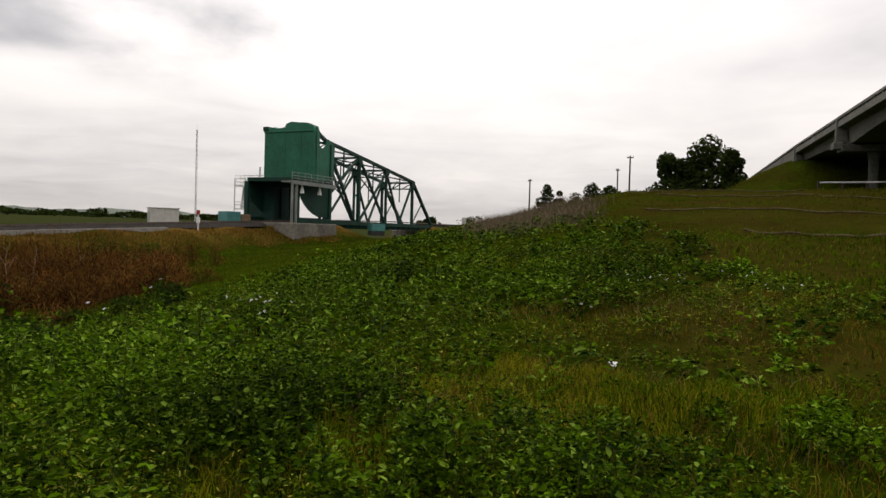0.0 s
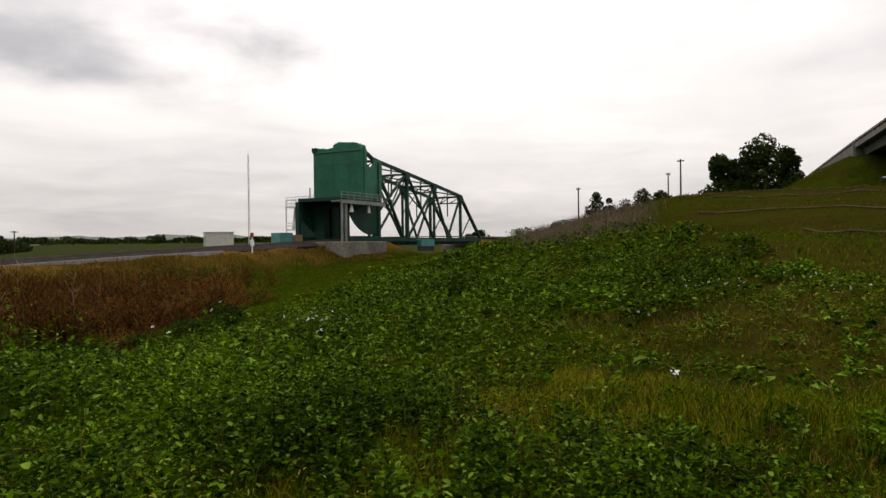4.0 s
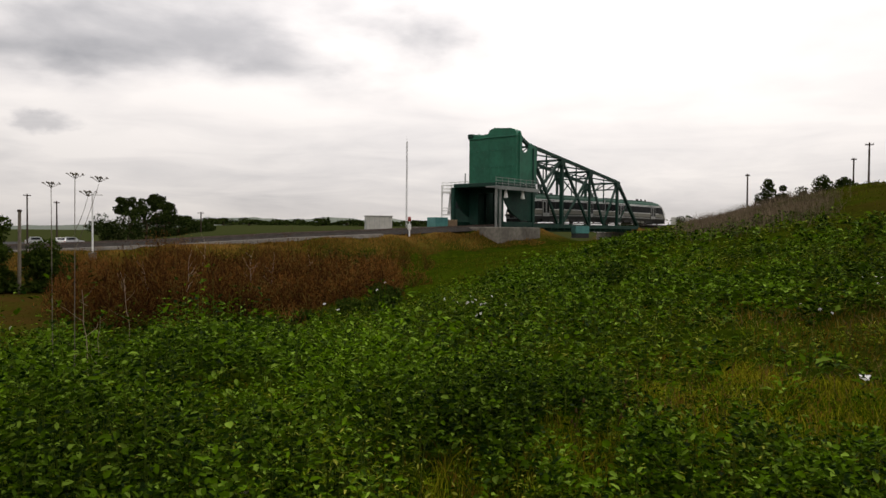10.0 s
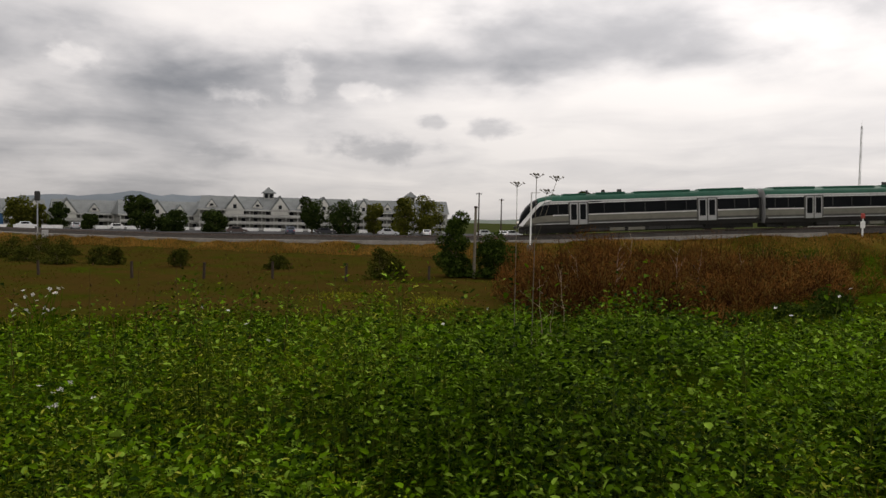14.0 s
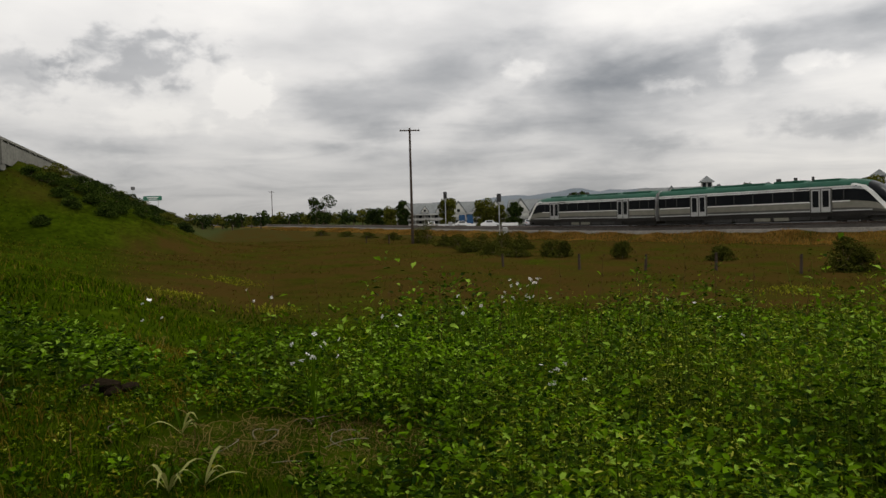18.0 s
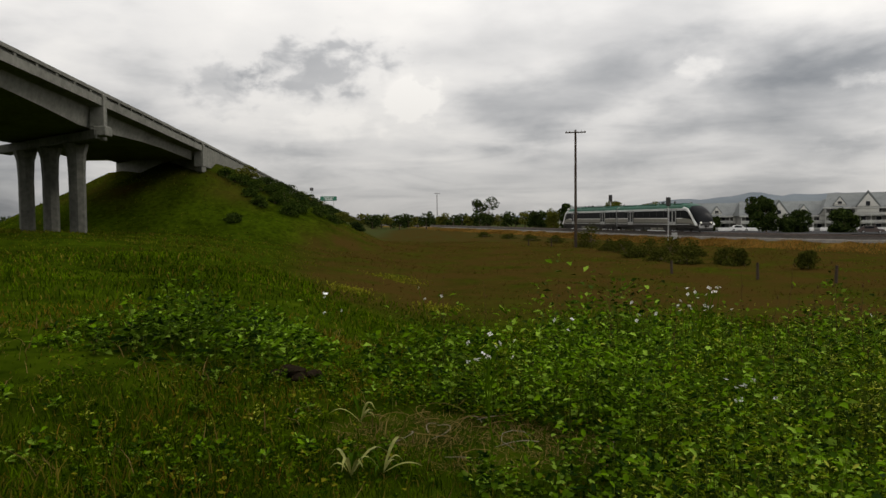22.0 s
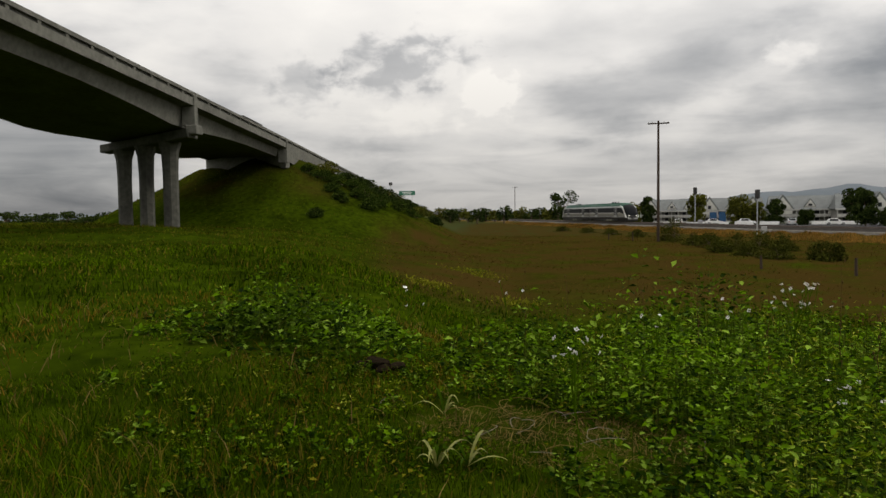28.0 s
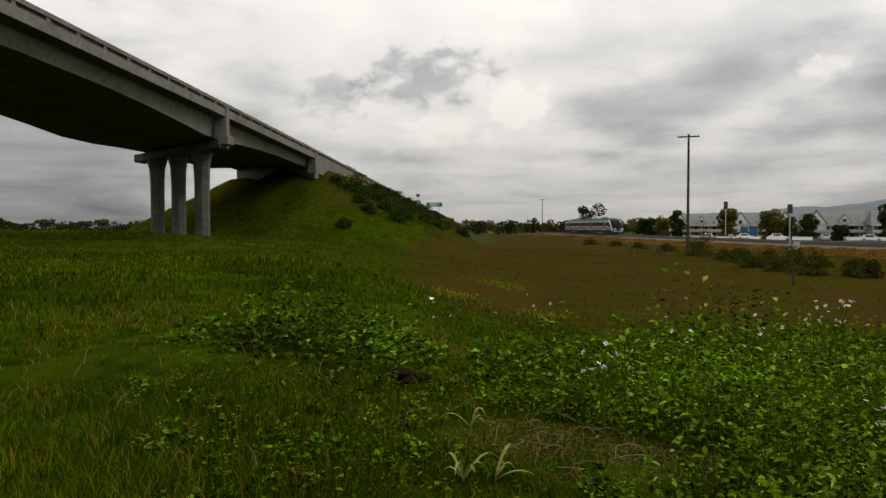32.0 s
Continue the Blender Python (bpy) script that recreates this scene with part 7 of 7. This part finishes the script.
def lump(bm, c, size, rng):
    """A rough rounded lump."""
    g = bmesh.ops.create_icosphere(bm, subdivisions=2, radius=1.0)
    k = [rng.uniform(0.75, 1.2) for _ in range(3)]
    for v in g["verts"]:
        n = 1 + 0.14 * math.sin(v.co.x * 3.1 + c[0] * 40) * math.sin(v.co.y * 2.7 + c[1] * 30) + 0.1 * math.sin(v.co.z * 4 + size * 90)
        v.co = Vector((v.co.x * size * k[0], v.co.y * size * k[1], v.co.z * size * 0.6 * k[2])) * n + Vector(c)
    return bm


M_STONE = surface("pale_stone", (0.3, 0.25, 0.21), (0.48, 0.42, 0.36), 0.9, scale=30, bump=0.4, stain=0.3, spec=0.1)
M_DARKLUMP = surface("dark_soil", (0.008, 0.006, 0.004), (0.02, 0.015, 0.009), 1.0, scale=25, bump=0.6, stain=0.4, spec=0.0)
for i, (az, r, q) in enumerate(((31.4, 4.25, 0.032), (30.9, 4.2, 0.026), (30.5, 4.35, 0.02), (32.2, 4.1, 0.016), (29.6, 4.5, 0.014))):
    ob = link_mesh("stone", lump(B(), (0, 0, 0), q, random.Random(i)), M_STONE)
    ob.matrix_world = Matrix.Translation(on_ground(az, r, q * 0.4))
    tagged(ob, "small pale weathered stone on bare soil", "stone", "stones in the grass")
_r = random.Random(9)
# near-black lumps take in the shadow of a dark spot in the grass
T = thing("soil_heap", "small dark lumps in the grass, shadow put into their colour", "soil heap", Matrix.Translation(on_ground(108.5, 7.1)))
for c, q in (((0, 0, 0.08), 0.13), ((0.12, 0.08, 0.06), 0.09), ((-0.13, -0.12, 0.07), 0.1), ((0.02, -0.2, 0.07), 0.09), ((0.05, 0.2, 0.08), 0.08)):
    part("clod", lump(B(), c, q, _r), M_DARKLUMP, T)


def make_fallen_stalks():
    """Bent dead stalks lying over the straw."""
    rng = np.random.default_rng(51)
    T = thing("fallen_stalks", "tangle of bent pale dead stalks lying on the straw", "dead stalks", Matrix.Translation((-5.65, -0.5, gz(-5.65, -0.5))))
    for k in range(34):
        c, a, L = Vector((0.55 * rng.normal() * 0.6, 0.8 * rng.normal() * 0.6, rng.uniform(0.03, 0.09))), rng.uniform(0, 6.28), rng.uniform(0.16, 0.42)
        bend_ = rng.normal(0, 0.25)
        pts = [c + Vector((math.cos(a + bend_ * i) * L * i / 5, math.sin(a + bend_ * i) * L * i / 5, 0.03 * math.sin(i * 0.6))) for i in range(6)]
        tube("stalk", pts, [0.0032 - 0.0003 * i for i in range(6)], M_STRAW if k % 3 else M_STRAWD, T, n=5)


make_fallen_stalks()

# ---------------------------------------------------------------- bushes on the overpass bank, dry weeds on the crest
for i, (v, off, h, w) in enumerate(((6, 3.2, 1.3, 3.4), (14, 4.0, 1.5, 4.0), (22, 5.0, 1.6, 4.4), (30, 5.5, 1.5, 4.2), (38, 5.5, 1.6, 4.8), (46, 5.0, 1.4, 4.4), (55, 5.0, 1.4, 4.6), (64, 4.5, 1.3, 4.4), (74, 4.5, 1.2, 4.2), (26, 12.0, 1.5, 4.0), (18, 15.0, 1.1, 2.8), (36, 11.0, 1.1, 3.2), (86, 4.0, 1.2, 4.0), (100, 4.0, 1.2, 4.2), (118, 4.0, 1.3, 4.4), (136, 4.0, 1.6, 5.0), (8, 6.5, 1.2, 3.4), (15, 8.0, 1.3, 3.8), (23, 8.8, 1.4, 4.2), (31, 9.5, 1.4, 4.4), (40, 9.2, 1.3, 4.4), (50, 8.8, 1.4, 4.6), (60, 8.2, 1.3, 4.4), (70, 7.6, 1.3, 4.2), (34, 14.0, 1.0, 3.0), (46, 12.5, 1.1, 3.2), (82, 7.0, 1.2, 4.0))):
    p = road_l(v) - Vector((-LD.y, LD.x, 0)) * off
    make_tree("bush", Matrix.Translation((p.x, p.y, gz(p.x, p.y) - 0.15)), h, w, 700 + i, M_TREE if i > 15 or i % 3 else M_TREE2, "low scrubby bush on the grassy overpass bank", 2200, 0.1, 0.1, "bushes on the overpass bank", 20, 0.02, "bush", True)


for i, (az, r, h, w) in enumerate(((114.0, 82.4, 1.2, 3.0), (113.0, 81.7, 1.3, 3.2), (111.8, 81.7, 1.4, 3.4), (110.6, 82.6, 1.3, 3.4), (109.6, 81.2, 1.4, 3.6), (108.4, 82.0, 1.2, 3.4), (107.2, 82.5, 1.2, 3.4), (106.0, 83.0, 1.0, 3.2), (111.6, 77.2, 1.2, 2.6), (109.5, 77.4, 1.2, 2.8), (113.6, 72.4, 0.9, 2.2), (110.4, 79.4, 1.1, 2.8), (108.8, 79.6, 1.1, 3.0), (112.4, 79.4, 1.0, 2.6))):
    bush("bush", az, r, h, w, 760 + i, M_BUSH, "dark scrubby bush on the slope of the overpass bank", 1800, 0.09, "bushes on the overpass bank", 0.25)


def make_dry_weeds():
    rng = np.random.default_rng(77)
    x, y, r, az = scatter(rng, 22000, -13, 0, 32, 62)
    k = rng.uniform(0, 1, len(x)) < smooth01((az + 13) / 4) * smooth01((0 - az) / 4) * smooth01((r - 32) / 12) * np.clip(patchy(x, y, 0.4) * 1.6 - 0.2, 0, 1)
    x, y, az = x[k], y[k], az[k]
    V, T = blades(rng, x, y, rng.uniform(0.3, 1.1, len(x)) * (0.4 + 0.8 * patchy(x, y, 0.6, 2.0)), 0.02, 0.7)
    tagged(tri_mesh("dry_weeds", V, T, M_DRYW), "tall dry grey-brown weeds on the crest of the bank", "weeds", kind="stuff")


M_DRYW = surface("dry_weed", (0.09, 0.065, 0.04), (0.17, 0.13, 0.085), 0.9, leaf=0.1, by="island", scale=1.0, bump=0, stain=0.3, spec=0.08)
make_dry_weeds()

# ---------------------------------------------------------------- parked cars by the hotel, vehicles on the overpass
CAR_PAINT = [surface("car_paint_" + n, c, tuple(v * 1.15 for v in c), 0.3, metal=0.1, bump=0, stain=0.08) for n, c in (("white", (0.7, 0.7, 0.69)), ("silver", (0.45, 0.46, 0.47)), ("black", (0.03, 0.03, 0.035)), ("blue", (0.04, 0.055, 0.09)), ("red", (0.07, 0.05, 0.045)))]


def make_auto(name, label, mat, L=4.6, W=1.8, H=1.5, cargo=0.0, group="", cat="car"):
    """A road vehicle, its front at +x; cargo: height of a box body behind the cab."""
    T = thing(name, label, cat, group=group)
    bm = B()
    hood = 0.58 * H
    prof = [(-L / 2, 0.3), (-L / 2, hood), (-L * 0.44, hood + 0.04), (-L * 0.3, H), (L * 0.1, H), (L * 0.24, hood + 0.06), (L * 0.46, hood * 0.9), (L / 2, hood * 0.72), (L / 2, 0.3)]
    if cargo:
        prof = [(-L / 2, 0.5), (-L / 2, 0.9), (L * 0.2, 0.9), (L * 0.2, H), (L * 0.38, H), (L * 0.47, H * 0.6), (L / 2, H * 0.52), (L / 2, 0.45)]
    a = [bm.verts.new((x, -W / 2, z)) for x, z in prof]
    b = [bm.verts.new((x, W / 2, z)) for x, z in prof]
    bm.faces.new(a)
    bm.faces.new(b[::-1])
    for i in range(len(prof)):
        j = (i + 1) % len(prof)
        bm.faces.new((a[i], b[i], b[j], a[j]))
    bmesh.ops.recalc_face_normals(bm, faces=bm.faces)
    bmesh.ops.bevel(bm, geom=list(bm.edges), offset=0.06, segments=2, affect="EDGES")
    part("car_body", bm, mat, T)
    if cargo:
        part("cargo_box", box(B(), -L / 2, L * 0.17, -W / 2 - 0.1, W / 2 + 0.1, 0.95, cargo, 0.04), M_SILVER, T, "grey load bed")
        part("load_rail", box(B(), -L / 2, L * 0.17, -W / 2 - 0.12, W / 2 + 0.12, cargo, cargo + 0.12, 0.02), M_BLACK, T, "dark top rail")
        part("windscreen", box(B(), L * 0.385, L * 0.43, -W * 0.42, W * 0.42, H * 0.68, H * 0.93), M_DARK, T)
    else:
        for s in (-1, 1):
            part("side_window", box(B(), -L * 0.27, L * 0.1, s * W / 2 - 0.02, s * W / 2 + 0.015, hood + 0.1, H - 0.1), M_DARK, T)
        part("windscreen", beam(B(), (L * 0.115, 0, H - 0.06), (L * 0.235, 0, hood + 0.12), W * 0.84, 0.05), M_DARK, T)
        part("rear_window", beam(B(), (-L * 0.315, 0, H - 0.08), (-L * 0.425, 0, hood + 0.12), W * 0.8, 0.05), M_DARK, T)
    for x in (-L * 0.31, L * 0.32):
        for y in (-W / 2 + 0.1, W / 2 - 0.1):
            w = part("wheel", rod(B(), (x, y - 0.11, 0.32), (x, y + 0.11, 0.32), 0.32, n=14), M_BLACK, T)
            part("rim", rod(B(), (x, y - 0.12, 0.32), (x, y + 0.12, 0.32), 0.19, n=10), M_SILVER, w)
    for y in (-W * 0.36, W * 0.36):
        part("headlight", box(B(), L / 2 - 0.05, L / 2 + 0.02, y - 0.16, y + 0.16, hood * 0.6, hood * 0.75, 0.02), M_WHITE, T)
        part("tail_light", box(B(), -L / 2 - 0.02, -L / 2 + 0.05, y - 0.14, y + 0.14, hood * 0.7, hood * 0.9, 0.02), M_RED_PAINT, T)
    return T


PARK = "parked cars by the hotel"
MASTERS = [make_auto("parked_car", lab, CAR_PAINT[i], group=PARK, H=1.5 + 0.12 * (i % 2)) for i, lab in enumerate(("white car parked in front of the hotel", "silver car parked in front of the hotel", "black car parked in front of the hotel", "dark blue car parked in front of the hotel", "brown car parked in front of the hotel"))]
SPOTS = [(az, 168 + 3 * math.sin(az)) for az in (51.4, 54.4, 59.4, 62.2, 66.2)] + [(az, 176) for az in (44.4, 45.2, 46.6)] + [(74.6, 186), (77.4, 192), (80.4, 200), (82.6, 204), (85.2, 208)]
for i, (az, r) in enumerate(SPOTS):
    k = (i * 7 + i // 3) % 5 if i % 2 else 0
    m = Matrix.Translation((*polar(az, r), -2.0)) @ pose(0, 0, 0, 0, 0, az + 90 * (i % 3 == 0) + 6)
    if i < 5:
        MASTERS[i].matrix_world = m
    else:
        copy_thing(MASTERS[k], m)
lot = tagged(tri_mesh("car_park", np.array([(*polar(a, r), -2.0) for a in np.linspace(40, 84, 12) for r in (162, 212)]), np.array([(2 * i, 2 * i + 1, 2 * i + 3, 2 * i + 2) for i in range(11)]), M_ASPHALT), "asphalt car park beside the railway", "car park", kind="structure")

VAN = make_auto("van", "pale grey van driving on the overpass", CAR_PAINT[1], 4.9, 1.85, 1.75, cat="van")
TRUCK = make_auto("flatbed_truck", "long low grey flatbed truck driving on the overpass", CAR_PAINT[1], 8.6, 2.2, 1.95, 1.75, cat="truck")

# ---------------------------------------------------------------- what moves
NOSE = ((0, -209), (6, -124), (8, -95.8), (9, -81), (10, -66), (11, -51.8), (12, -37.4), (13, -23.0), (14, -7.6), (15, 8.8), (16, 24.5), (17.5, 48), (18.5, 62.7), (20, 82.5),
        (21.5, 102), (23, 120.5), (24.5, 137.5), (26, 153.5), (28.5, 174.5), (30, 186), (32, 201))


def road_path():
    """Lane line along the whole overpass with its length, counted from the left abutment."""
    pts = [road_r(u) + Vector((RD.y, -RD.x, 0)) * 3.2 for u in range(120, 0, -6)]
    edge = road_line()
    for i, p in enumerate(edge):
        d = edge[min(i + 1, len(edge) - 1)] - edge[max(i - 1, 0)]
        d.z = 0
        d.normalize()
        pts.append(p + Vector((-d.y, d.x, 0)) * 3.2)
    n0 = len(pts) - 1
    pts += [road_l(v) + Vector((-LD.y, LD.x, 0)) * 3.2 for v in range(6, 200, 6)]
    cum = [0.0]
    for a, b in zip(pts, pts[1:]):
        cum.append(cum[-1] + (b - a).length)
    cum = np.array(cum) - cum[n0]
    arr = np.array([tuple(p) for p in pts])
    return cum, arr


def motions():
    ts_, ss_ = [a for a, _ in NOSE], [b for _, b in NOSE]
    rows_a, rows_b = [], []
    for i in range(65):
        t = i * 0.5
        s = float(np.interp(t, ts_, ss_))
        rows_a.append((t, rail_frame(s - 22, s - 4)))
        rows_b.append((t, rail_frame(s - 48, s - 30) @ pose(0, 0, 0, 0, 0, 180)))
    walk(CAR_A, rows_a)
    walk(CAR_B, rows_b)
    cum, arr = road_path()

    def lane(v):
        return Vector([float(np.interp(v, cum, arr[:, k])) for k in range(3)])

    for ob, keys in ((VAN, ((0, -166), (20, -24.5), (21.5, -16.5), (22, -13.4), (23, -6.3), (24, 0.9), (25, 8.2), (26, 16.5), (32, 68))), (TRUCK, ((0, -190), (23, -38.0), (24, -31.7), (26, -18.7), (28.5, 0), (30, 11), (32, 27)))):
        rows = []
        for i in range(65):
            t = i * 0.5
            v = float(np.interp(t, [a for a, _ in keys], [b for _, b in keys]))
            p, q = lane(v - 1.5), lane(v + 1.5)
            rows.append((t, Matrix.Translation((p + q) / 2 + Vector((0, 0, 0.03))) @ (q - p).to_track_quat("X", "Z").to_matrix().to_4x4()))
        walk(ob, rows)


motions()
